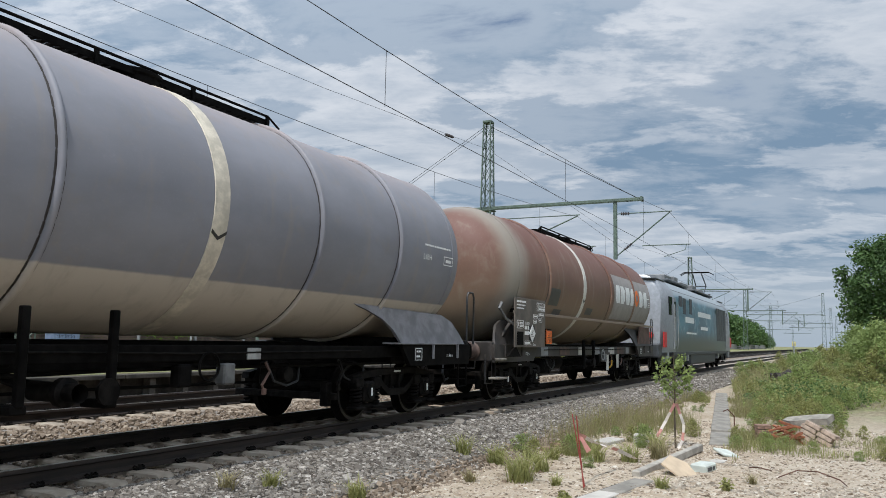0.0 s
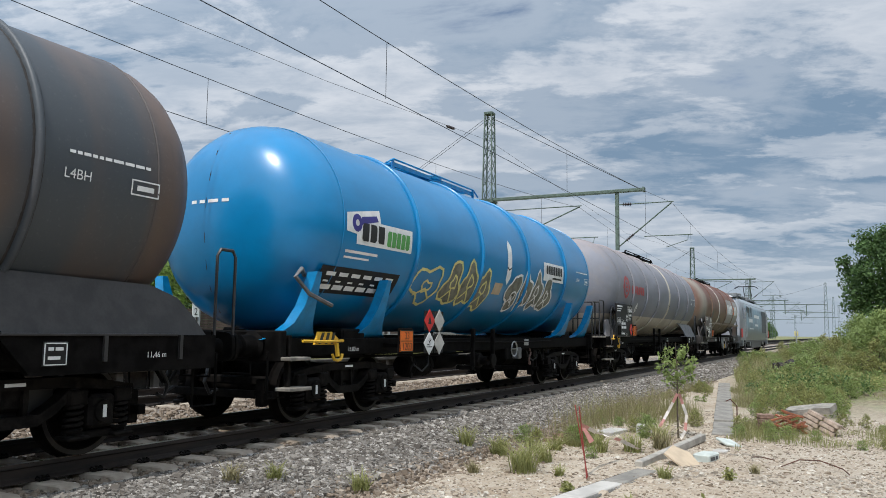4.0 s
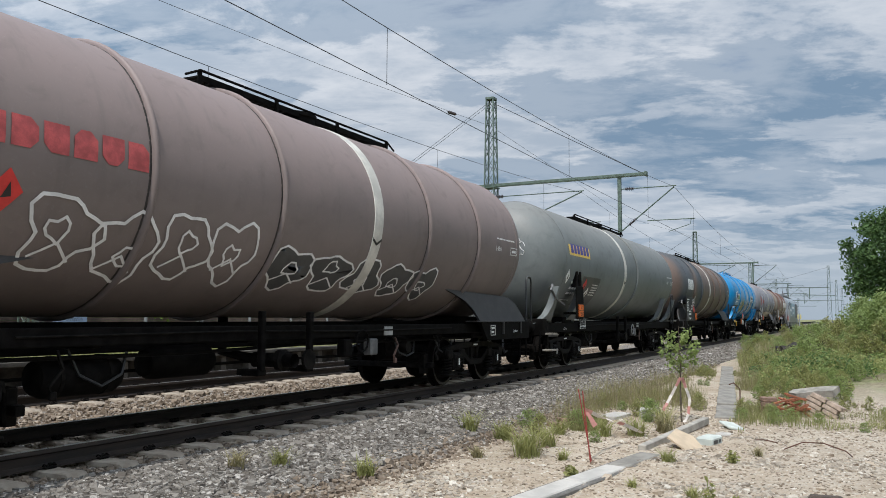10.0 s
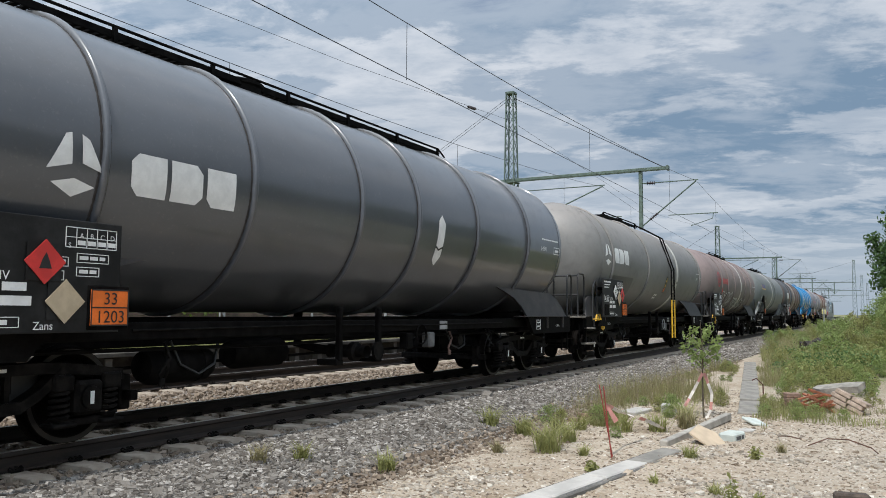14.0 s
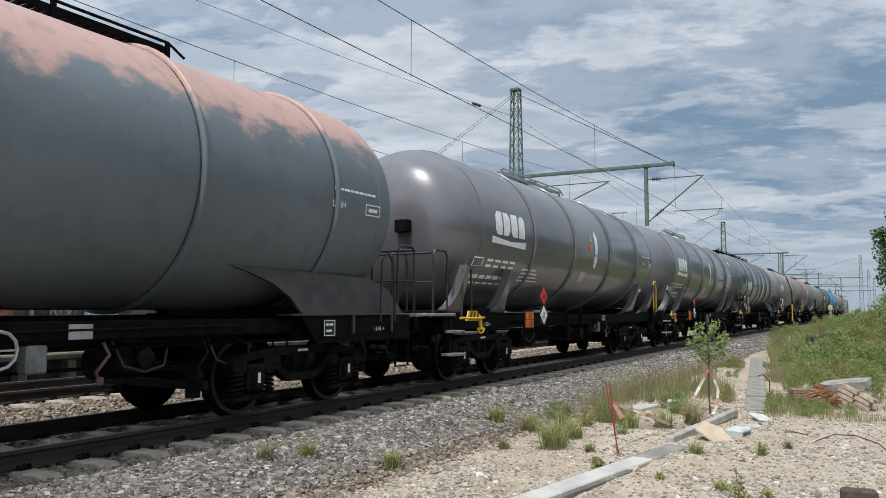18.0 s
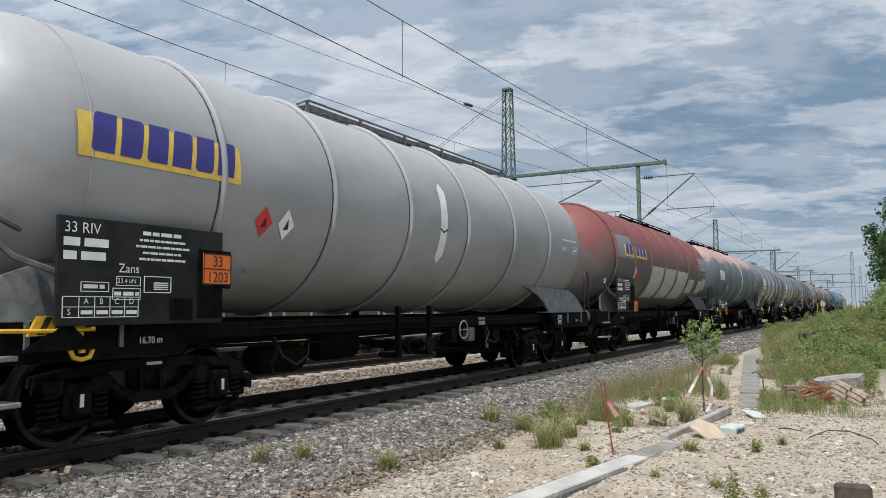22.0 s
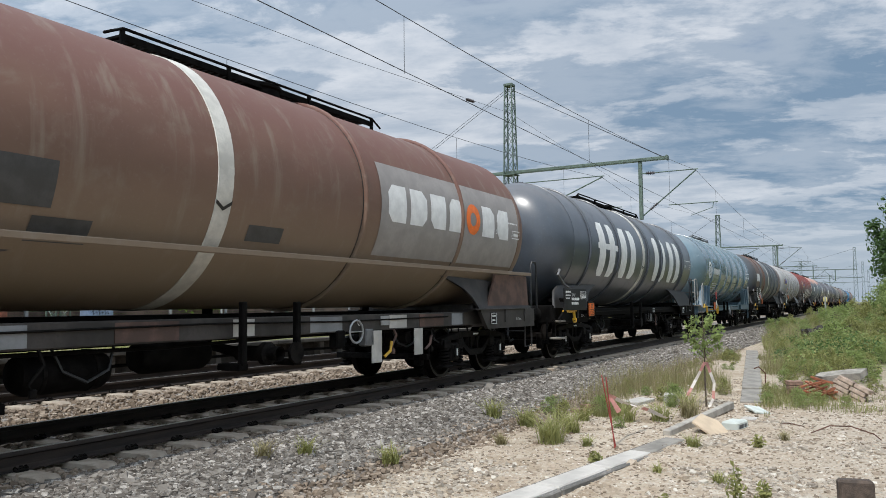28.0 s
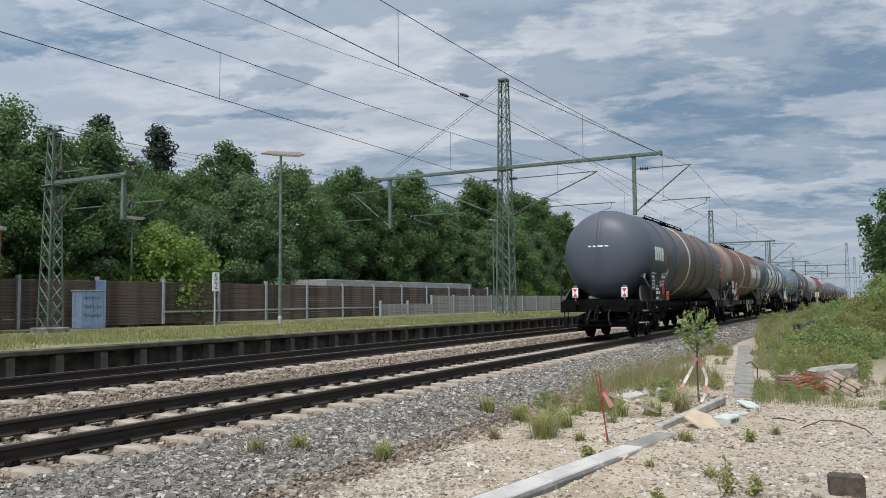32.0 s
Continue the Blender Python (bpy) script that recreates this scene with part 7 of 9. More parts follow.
def teal_print(wg, tk, spec):
    rows = []
    for i in range(3):
        rows += words(3.62, 4.62, -0.75 - 0.11 * i, 0.045, 30 + i)
    rows += [rect(3.55, 4.68, -0.64, -0.63), rect(3.55, 4.68, -1.03, -1.02), rect(3.55, 3.56, -1.02, -0.64), rect(4.67, 4.68, -1.02, -0.64)]
    for i in range(3):
        rows += words(4.85, 5.3, -0.7 - 0.13 * i, 0.05, 40 + i)
    decal("small_print", rows, WHITE, tk, "", 0.008)
    for q in (rect(7.0, 10.9, -0.52, -0.50), rect(8.0, 8.02, -1.3, -0.52), rect(10.5, 10.52, -1.2, -0.52)):
        decal("weld_line", [q], SEAM_DARK, tk, "thin dark weld line", 0.004)


def blue_signs(wg, tk, spec):
    decal("sign_panel", [[(1.72, 0.16), (2.6, 0.30), (2.62, 0.1), (3.58, 0.1), (3.58, -0.26), (2.0, -0.26), (1.98, -0.12), (1.72, -0.1)]], WHITE, tk, "white sign panel", 0.006)
    decals("owner_sign", blocks(2.1, 2.75, -0.2, 0.06, 3, 0.2, 0, 0.2), INK, tk, "", 0.010)
    decals("owner_sign", blocks(2.8, 3.5, -0.22, 0.02, 5, 0.16, 0.05, 0.25), GREEN_SIGN, tk, "", 0.010)
    decal("owner_mark", ring_polys(1.98, 0.04, 0.05, 0.13, 14) + [[(2.05, 0.02), (2.55, 0.12), (2.5, 0.2), (2.1, 0.14)]], BLUE_INK, tk, "", 0.010)
    decal("sign_panel", [rect(9.8, 11.2, -0.28, 0.14)], WHITE, tk, "white sign panel", 0.006)
    decals("owner_sign", blocks(9.95, 11.1, -0.12, 0.08, 9, 0.22, 0, 0.2) + [rect(10.4, 11.05, -0.22, -0.18)], INK, tk, "black owner sign", 0.010)
    decal("data_panel", [rect(1.35, 3.42, -1.05, -0.62)], BOARD, tk, "black data panel on the tank", 0.006)
    rows = [rect(1.75, 2.6, -0.40, -0.36), rect(1.75, 2.4, -0.48, -0.45)]
    for i in range(6):
        rows += [rect(1.5 + 0.31 * i, 1.72 + 0.31 * i, -0.76, -0.70), rect(1.5 + 0.3 * i, 1.74 + 0.3 * i, -0.98, -0.90), rect(1.5 + 0.3 * i, 1.62 + 0.3 * i, -0.86, -0.83)]
    decal("small_print", rows, WHITE, tk, "", 0.010)
    graffiti(tk, 3.9, 4.9, -1.05, -0.35, 1, SPRAY, None, 3, 0.05, "pale sprayed outline")
    graffiti(tk, 5.0, 7.0, -1.15, -0.25, 3, SPRAY, SPRAY_FILL, 5, 0.05, "sprayed graffiti with pale outlines")
    graffiti(tk, 7.9, 10.6, -1.1, -0.2, 4, SPRAY_WHITE, SPRAY_FILL, 8, 0.05, "sprayed graffiti with white outlines")
    decal("paper_patch", [rect(7.15, 7.55, -0.75, -0.5)], TAN_PATCH, tk)


def sprayed(wg, tk, spec):
    graffiti(tk, 4.0, 7.0, -1.25, -0.42, 4, SPRAY_WHITE, None, 15, 0.035, "white sprayed outline graffiti")
    graffiti(tk, 7.3, 11.8, -1.27, -0.62, 5, SPRAY_WHITE, DARK_PATCH, 19, 0.03, "white sprayed outline graffiti")


def plate_holder(wg, tk, spec):
    """Tall black holder round the hazard plate, two fins above it and a load table on the sill."""
    px_, pz_ = spec["plate"]
    part("plate_holder", Shape().box(px_ - 0.27, px_ + 0.27, -1.545, -1.50, pz_ - 0.22, pz_ + 0.62, 0.01), BLACK, wg, "tall black plate holder")
    for dx in (-0.14, 0.14):
        part("holder_fin", Shape().prism([(px_ + dx - 0.05, pz_ + 0.6), (px_ + dx + 0.05, pz_ + 0.6), (px_ + dx + 0.03, pz_ + 1.0), (px_ + dx - 0.01, pz_ + 1.0)], "y", -1.52, -1.36), BLACK, wg)
    tb = part("load_table", Shape().box(px_ + 0.95, px_ + 1.5, -1.22, -1.2, 0.98, 1.28, 0.006), BOARD, wg, "small black load table on the sill")
    rows = outline(px_ + 0.97, px_ + 1.48, 1.0, 1.26, 0.008) + [(px_ + 0.97, px_ + 1.48, 1.12, 0.006)] + [(px_ + 1.0 + 0.1 * i, px_ + 1.06 + 0.1 * i, 1.04, 0.045) for i in range(5)]
    bars_flat("small_print", rows, -1.221, WHITE, tb)
    for i, key in enumerate("ABCD"):
        flat_text(tb, key, px_ + 1.07 + 0.1 * i, -1.228, 1.19, 0.07)


def end_scrawl(wg, tk, spec):
    s = Shape()
    for i in range(8):
        y0, z0 = -0.75 + 0.11 * i, 3.0 + 0.1 * math.sin(i * 1.7)
        pts = [(y0, z0), (y0 + 0.05, z0 + 0.1), (y0 + 0.12, z0 + 0.14), (y0 + 0.16, z0 + 0.06), (y0 + 0.1, z0 - 0.06), (y0 + 0.02, z0 - 0.12), (y0 + 0.05, z0 - 0.2), (y0 + 0.15, z0 - 0.18), (y0 + 0.19, z0 - 0.05)]
        s.tube([(0.66 + dish_x(y, z) - 0.004, y, z) for y, z in pts], 0.009, 4)
    part("graffiti_outline", s, SPRAY_WHITE, wg, "white scrawled graffiti on the tank end")


def pale_sides(wg, tk, spec):
    """Repainted rectangles along the lower flank."""
    decal("repaint", [rect(1.55, 3.4, -0.05, 0.62)], GREY_PATCH, tk, "grey repainted panel", 0.005)
    for q in (rect(5.6, 7.32, -1.28, -0.14), rect(7.42, 9.17, -1.28, -0.14), rect(9.27, 11.22, -1.28, -0.16), rect(11.4, 12.6, -0.95, -0.4), rect(13.35, 14.2, -0.95, -0.4), rect(14.25, 14.95, -0.8, -0.3)):
        decal("repaint", [q], PALE_PATCH, tk, "pale repainted panel", 0.005)
    decal("repaint", [rect(13.3, 15.3, 0.0, 0.55)], GREY_PATCH, tk, "", 0.005)


def ladder_notices(wg, tk, spec):
    decal("repaint", [rect(2.6, 4.75, -1.02, -0.45)], SLATE_PATCH, tk, "dark grey repainted panel", 0.005)
    decal("label_panel", [rect(8.82, 9.02, -0.80, -0.22)], DARK_PATCH, tk, "dark warning panel", 0.006)
    for s0 in (-0.42, -0.60):
        decal("warning_label", [[(8.83, s0), (9.01, s0), (8.92, s0 + 0.16)]], YELLOW_SIGN, tk, "yellow warning triangle", 0.011)
    decal("warning_label", [[(8.92 + 0.08 * math.cos(q * 0.6283), -0.70 + 0.08 * math.sin(q * 0.6283)) for q in range(10)]], ORANGE, tk, "orange warning disc", 0.011)
    decal("small_print", words(8.0, 8.35, -0.95, 0.07, 3) + words(8.0, 8.35, -1.06, 0.07, 4), WHITE, tk, "", 0.008)


def dark_notice(wg, tk, spec):
    decal("notice_panel", [rect(3.2, 4.8, -1.28, -0.38)], DARK_PATCH, tk, "dark notice panel with small print", 0.005)
    rows = []
    for i in range(5):
        rows += words(4.2, 4.7, -0.60 - 0.075 * i, 0.03, 50 + i)
    for i in range(3):
        rows += words(2.3, 3.1, -0.62 - 0.15 * i, 0.065, 60 + i)
    rows += words(2.2, 2.9, -1.12, 0.03, 64)
    rows += [rect(3.05, 3.12, -0.9, -0.72)] + words(3.35, 3.75, -1.1, 0.04, 65) + words(3.35, 3.75, -1.18, 0.04, 66)
    decal("small_print", rows, WHITE, tk, "", 0.008)


def tail_discs(wg, tk, spec):
    for y in (-0.82, 0.82):
        d = part("tail_disc", Shape().box(0.52, 0.55, y - 0.1, y + 0.1, 1.33, 1.65, 0.012), WHITE, wg, "red and white reflecting tail board")
        for z0, z1 in ((1.62, 1.50), (1.36, 1.48)):
            part("red_wedge", Shape().prism([(y - 0.075, z0), (y + 0.075, z0), (y, z1)], "x", 0.513, 0.52), RED, d)
        part("bracket", Shape().tube([(0.56, y, 1.2), (0.56, y, 1.40)], 0.025, 6).box(0.535, 0.56, y - 0.07, y + 0.07, 1.65, 1.72, 0.01), GREY_FRAME, d)
    part("far_grab", Shape().tube([(0.5, 1.3, 1.2), (0.5, 1.3, 2.35), (0.45, 1.25, 2.45), (0.4, 1.1, 2.45), (0.38, 1.05, 2.35)], 0.02, 6), TUBE, wg)


def yellow_wheel(wg, tk, spec):
    part("hand_brake_wheel", Shape().tube([(3.78 + 0.19 * math.cos(i * 0.3927), -1.52, 1.0 + 0.19 * math.sin(i * 0.3927)) for i in range(17)], 0.022, 6).tube([(3.65, -1.52, 1.13), (3.91, -1.52, 0.87)], 0.025, 5).tube([(3.78, -1.52, 1.0), (3.78, -1.1, 1.0)], 0.025, 6), YELLOW, wg, "yellow hand brake wheel")


P_RUST = tank_paint("paint_rust_brown", (0.145, 0.078, 0.053), (0.135, 0.06, 0.044), (2.9, 3.7), 0.4, 0.45, (0.215, 0.165, 0.112), (1.5, 3.0), 0.5, (0.24, 0.20, 0.155), 0.35, ends=(0.27, 0.25, 0.21))
P_LILAC = tank_paint("paint_grey_beige", (0.195, 0.197, 0.222), (0.28, 0.242, 0.24), (3.5, 4.4), 0.45, 0.3, (0.46, 0.41, 0.345), (1.88, 1.91), 0.5, (0.26, 0.22, 0.18), 0.3)
P_BLUE = tank_paint("paint_bright_blue", (0.003, 0.172, 0.385), None, rough=0.22, streaks=0.06, dirt_amount=0.06, dirt=(0.02, 0.08, 0.18), speck=0.01, coat=0.25)
P_BROWN = tank_paint("paint_dusty_brown", (0.108, 0.074, 0.058), (0.145, 0.098, 0.076), (2.8, 4.0), 0.5, 0.3, None, rough=0.42, dirt=(0.05, 0.055, 0.062), dirt_amount=0.25, patch=(0.052, 0.06, 0.068), ends=(0.058, 0.07, 0.08))
P_GREEN = tank_paint("paint_grey_green", (0.136, 0.149, 0.145), (0.18, 0.18, 0.168), (3.0, 4.2), 0.5, 0.2, None, rough=0.42, dirt=(0.06, 0.065, 0.06), dirt_amount=0.3)
P_PINK = tank_paint("paint_dusty_taupe", (0.165, 0.134, 0.124), (0.225, 0.172, 0.16), (2.4, 3.8), 0.35, 0.25, None, rough=0.5, dirt=(0.10, 0.085, 0.075), dirt_amount=0.3)
P_GREY = tank_paint("paint_mid_grey", (0.172, 0.168, 0.158), (0.24, 0.22, 0.20), (3.0, 4.2), 0.4, 0.2, None, rough=0.42, dirt=(0.09, 0.085, 0.08), dirt_amount=0.3)
P_SLATE = tank_paint("paint_dark_slate", (0.068, 0.073, 0.083), (0.12, 0.12, 0.12), (3.3, 4.4), 0.3, 0.12, None, rough=0.36, dirt=(0.06, 0.055, 0.05), dirt_amount=0.2, coat=0.65)
P_GLOSS = tank_paint("paint_glossy_dark_grey", (0.098, 0.094, 0.102), (0.13, 0.128, 0.13), (3.5, 4.5), 0.25, 0.08, None, rough=0.34, dirt=(0.06, 0.055, 0.05), dirt_amount=0.15, coat=0.65)
P_PINKTOP = tank_paint("paint_blue_grey_faded_pink", (0.112, 0.131, 0.146), (0.43, 0.27, 0.225), (3.35, 3.65), 0.55, 0.15, None, rough=0.42, dirt=(0.05, 0.055, 0.06), dirt_amount=0.3)
P_RED = tank_paint("paint_faded_red_grey", (0.115, 0.10, 0.097), (0.205, 0.052, 0.045), (2.35, 3.5), 0.85, 0.45, (0.17, 0.145, 0.12), (1.5, 2.3), 0.5, (0.095, 0.068, 0.058), 0.6)
P_SILVER = tank_paint("paint_pale_silver", (0.285, 0.285, 0.285), (0.34, 0.33, 0.32), (3.0, 4.0), 0.3, 0.12, None, rough=0.4, dirt=(0.22, 0.19, 0.15), dirt_amount=0.2)
P_BLUEBROWN = tank_paint("paint_slate_with_rust", (0.07, 0.08, 0.09), None, rough=0.4, streaks=0.2, dirt=(0.07, 0.055, 0.045), dirt_amount=0.2, patch=(0.12, 0.072, 0.055), ends=(0.06, 0.062, 0.066))
P_TEAL = tank_paint("paint_blue_grey_clean", (0.115, 0.17, 0.20), (0.17, 0.215, 0.235), (3.4, 4.4), 0.3, 0.06, None, rough=0.25, dirt=(0.1, 0.13, 0.14), dirt_amount=0.15, coat=0.5)
P_NAVY = tank_paint("paint_dark_blue_grey", (0.055, 0.065, 0.08), (0.10, 0.10, 0.105), (3.2, 4.2), 0.4, 0.15, None, rough=0.35, dirt=(0.05, 0.05, 0.05), dirt_amount=0.3, coat=0.3)
P_LAST = tank_paint("paint_umber_grey", (0.096, 0.070, 0.062), (0.13, 0.088, 0.074), (2.8, 4.0), 0.6, 0.25, None, rough=0.4, dirt=(0.06, 0.068, 0.08), dirt_amount=0.3, patch=(0.06, 0.074, 0.094), ends=(0.052, 0.070, 0.095), ends_at=(0.2, 0.6))

STD = dict(L=17.0, rings=(3.45, 5.45, 9.15, 11.15, 13.3), band=7.7, walk=(5.4, 12.0), board=(1.13, 3.12, 1.2, 2.2), plate=(3.35, 1.38))
WAGONS = [
    dict(STD, no=1, L=16.1, paint=P_RUST, rings=(3.6, 9.1, 12.0), band=6.45, walk=(6.2, 11.0), label="rust-brown weathered tank wagon with white band and sign panel", frame=DARK_SILL, saddle_mat=DARK_SILL, sill=True, mark=(9.5, 14.4), board_mat=FADED_BOARD, board_label="faded grey-brown lettered data board", board=(1.27, 3.15, 1.15, 2.2), buffers=BROWN_IRON, extras=(grey_panel_word, sill_patches), bogie="coil", diamonds=((2.25, 1.45, WHITE),)),
    dict(STD, no=2, paint=P_LILAC, rings=(3.5, 5.5, 7.45, 11.4, 13.5), band=9.5, band_mat=CREAM, walk=(7.2, 11.6), label="lilac-grey tank wagon with a beige lower half and faded red sign", mark=(2.6, 0.0, FADED_RED), rear_rail=TUBE, lever=True, extras=(roundel,), saddle_mat=LILAC_PLATE, tank_labels=((4.3, -0.62, WHITE, 0),), diamonds=((2.85, 1.42, RED),)),
    dict(STD, no=3, L=14.95, paint=P_BLUE, rings=(3.8, 6.35, 8.8, 11.35), band=None, dash=(7.72, -0.52, 0.42), walk=(4.9, 8.4), walk_mat=BLUE_FRAME, label="bright blue tank wagon with pale graffiti and white sign panels", saddle="feet", saddle_mat=BLUE_FRAME, board=None, plate=(3.35, 1.12), extras=(blue_signs,), pivot=2.5, length="15,00 m", lever=True, diamonds=((4.1, 1.45, RED), (4.1, 1.08, WHITE), (4.45, 1.45, PALE_PATCH), (4.45, 1.08, PALE_PATCH)), sill=True, regime="33 TEN"),
    dict(STD, no=4, L=16.7, paint=P_BROWN, label="dusty brown tank wagon with a bold white sign and white band", extras=(four_blocks,), buffers=BROWN_IRON, holder=GREY_FRAME, tank_labels=((4.0, -0.62, WHITE, 0),), diamonds=((2.8, 1.7, RED),), rings=(3.5, 5.5, 9.4, 11.5, 13.7), band=8.0),
    dict(STD, no=5, L=16.4, paint=P_GREEN, label="grey-green tank wagon with a small yellow sign and white end scrawl", rings=(9.0,), band=7.45, walk=(6.0, 11.5), mark=(1.9, 3.65, 0.1, 0.38), front_rail=TUBE, board=None, plate=(2.6, 1.47), saddle="feet", saddle_mat=P_GREEN, extras=(yellow_panel, end_scrawl, dark_notice, plate_holder), tank_labels=((3.5, -0.62, RED, 0), (3.9, -0.85, WHITE, 0), (1.9, -0.45, WHITE, 0)), lever=False, sill=True),
    dict(STD, no=6, L=16.6, paint=P_PINK, rings=(3.4, 5.25, 7.3, 11.1, 13.05), band=9.5, walk=(7.0, 11.6), label="dusty taupe tank wagon with white outline graffiti and a red sign", mark=(2.75, 0.1, FADED_RED), buffers=BROWN_IRON, rear_rail=TUBE, lever=True, holder=PALE_FRAME, extras=(roundel, sprayed), plate=(3.25, 1.38), board=(1.03, 3.03, 1.2, 2.2), diamonds=((2.72, 1.5, WHITE),), tank_labels=((3.75, -0.45, RED, 0),), code="L4BH"),
    dict(STD, no=7, L=16.45, paint=P_GREY, rings=(2.5, 6.35, 14.4), band=10.45, walk=(5.5, 9.2), label="mid-grey tank wagon with white signs and a side ladder", ladder=9.3, mark=(1.8, 0.06), rear_rail=TUBE, lever=True, extras=(mark_and_three, ladder_notices), bogie="leaf", plate=(3.35, 1.38), board=(1.46, 3.3, 1.18, 2.18), code="L4BN", length="16,60 m", diamonds=((2.5, 1.85, WHITE), (2.85, 1.68, TAN_PATCH), (3.15, 1.78, RED))),
    dict(STD, no=8, L=16.95, paint=P_SLATE, rings=(3.44, 5.42, 7.57, 9.12, 11.18, 13.5), band=None, dash=(9.85, -0.75, 0.1), walk=(1.45, 11.8), label="dark slate tank wagon with white signs and an end ladder", mark=(2.87, -0.22), rear_rail=TUBE, end_ladder=True, lever=True, extras=(mark_and_three,), saddle_mat=DARK_SILL, plate=(3.5, 1.3), board=(1.69, 3.62, 1.08, 2.06), code="L4BN", diamonds=((2.85, 1.68, RED), (3.05, 1.35, TAN_PATCH))),
    dict(STD, no=9, L=14.95, paint=P_GLOSS, rings=(4.06, 6.5, 9.2, 11.75), band=None, dash=(8.0, -0.5, 0.45), walk=(5.0, 8.6), walk_mat=GALV, label="glossy dark grey tank wagon with a white swash sign", saddle="feet", saddle_mat=P_GLOSS, board=None, plate=(3.55, 1.08), extras=(rail_sign,), pivot=2.5, rear_rail=None, length="15,00 m", lever=True, sill=True, diamonds=((4.35, 1.55, RED), (4.35, 1.16, WHITE))),
    dict(STD, no=10, L=15.0, paint=P_GLOSS, rings=(4.06, 6.48, 9.18, 11.75), band=None, dash=(8.0, -0.5, 0.45), walk=(5.0, 8.6), walk_mat=GALV, label="glossy dark grey tank wagon with white sign and railed end", saddle="feet", saddle_mat=P_GLOSS, board=None, plate=(3.6, 1.08), extras=(rail_sign,), pivot=2.5, grab=YELLOW, rear_rail=TUBE, lever=True, length="15,00 m", sill=True, diamonds=((4.35, 1.55, RED), (4.35, 1.16, WHITE))),
    dict(STD, no=11, L=16.25, paint=P_PINKTOP, saddle_mat=DARK_SILL, rings=(3.4, 5.4, 7.33, 11.3, 13.6), band=8.9, walk=(1.45, 11.8), label="blue-grey tank wagon with a faded pink top and white sign", rear_rail=TUBE, front_rail=TUBE, lever=True, board=(0.95, 3.3, 1.14, 1.64), plate=(2.85, 1.12), extras=(four_blocks,), tank_labels=((3.75, -0.5, RED, 0), (4.3, -0.5, WHITE, 0)), regime="37 TEN"),
    dict(STD, no=12, L=16.6, paint=P_RED, rings=(1.65, 3.52, 5.52, 7.37, 9.22, 11.28, 13.15), band=None, walk=(6.3, 13.5), label="faded red and grey patched tank wagon with a yellow sign", mark=(2.5, 4.95, 0.02, 0.36), board=(1.48, 3.2, 1.18, 2.15), plate=(3.3, 1.34), extras=(pale_sides, yellow_panel), buffers=BROWN_IRON, tank_labels=((3.75, -0.45, WHITE, 0), (4.2, -0.5, RED, 0)), code="L4BN", length="16,74 m"),
    dict(STD, no=13, L=16.6, paint=P_SILVER, rings=(3.29, 5.31, 7.25, 9.21, 11.21, 13.12), band=None, dash=(8.3, -0.75, 0.62), walk=(6.2, 13.2), walk_mat=GREY_FRAME, label="pale silver-grey tank wagon with a large yellow sign", mark=(1.5, 3.55, -0.08, 0.34), board=(1.3, 3.25, 1.16, 2.12), plate=(3.15, 1.72), extras=(yellow_panel,), saddle_mat=GREY_FRAME, lever=True, tank_labels=((4.0, -0.45, RED, 0), (4.4, -0.45, WHITE, 0)), code="L4BN", length="16,70 m"),
    dict(STD, no=14, L=16.8, paint=P_BLUEBROWN, rings=(3.5, 5.4, 9.18, 11.1, 13.1), band=7.7, label="slate and rust-brown tank wagon with a bold white sign", extras=(four_blocks,), buffers=BROWN_IRON, lever=True, front_rail=TUBE, diamonds=((2.5, 1.62, RED), (2.9, 1.62, WHITE))),
    dict(STD, no=15, L=15.8, paint=P_TEAL, rings=(3.03, 4.95, 6.7, 8.4, 10.4, 12.5), band=None, dash=(6.57, -0.72, 0.3), walk=(4.8, 8.6), walk_mat=GREY_FRAME, label="clean blue-grey tank wagon with a white round mark and sign", mark=(2.6, -0.06, WHITE), rear_rail=PALE_FRAME, grab=PALE_FRAME, frame=TEAL_FRAME, saddle="fins", saddle_mat=TEAL_FRAME, sill=True, lever=True, board=None, plate=(2.93, 1.15), extras=(roundel, yellow_wheel, teal_print), pivot=2.6, diamonds=((3.35, 1.62, RED), (3.35, 1.2, WHITE)), length="15,60 m"),
    dict(STD, no=16, L=16.5, paint=P_NAVY, rings=(2.8, 5.3, 8.5, 10.2, 13.4), band=7.95, walk=(5.4, 11.6), label="dark blue-grey tank wagon with very large white blocks", extras=(large_letters,), lever=True, front_rail=TUBE, plate=(2.6, 1.15), board=(0.78, 2.3, 1.14, 1.64), regime="33 RIV"),
    dict(STD, no=17, L=16.1, paint=P_RUST, rings=(3.6, 9.1, 12.0), band=6.43, walk=(6.0, 11.0), label="streaked rust-brown tank wagon with white band and sign panel", frame=DARK_SILL, saddle_mat=DARK_SILL, sill=True, mark=(9.5, 14.4), board=(1.27, 3.3, 1.15, 2.2), board_label="black data board with pale overpainted patches", board_patches=True, buffers=BROWN_IRON, plate=(3.15, 1.33), extras=(grey_panel_word, sill_patches), front_rail=None, diamonds=((2.35, 1.93, RED), (2.15, 1.52, WHITE))),
    dict(STD, no=18, paint=P_LAST, label="umber-grey last tank wagon with red and white tail boards", extras=(four_blocks, tail_discs), front_rail=TUBE, lever=False, tank_labels=((4.1, -0.6, WHITE, 0),), diamonds=((2.68, 1.58, RED),)),
]
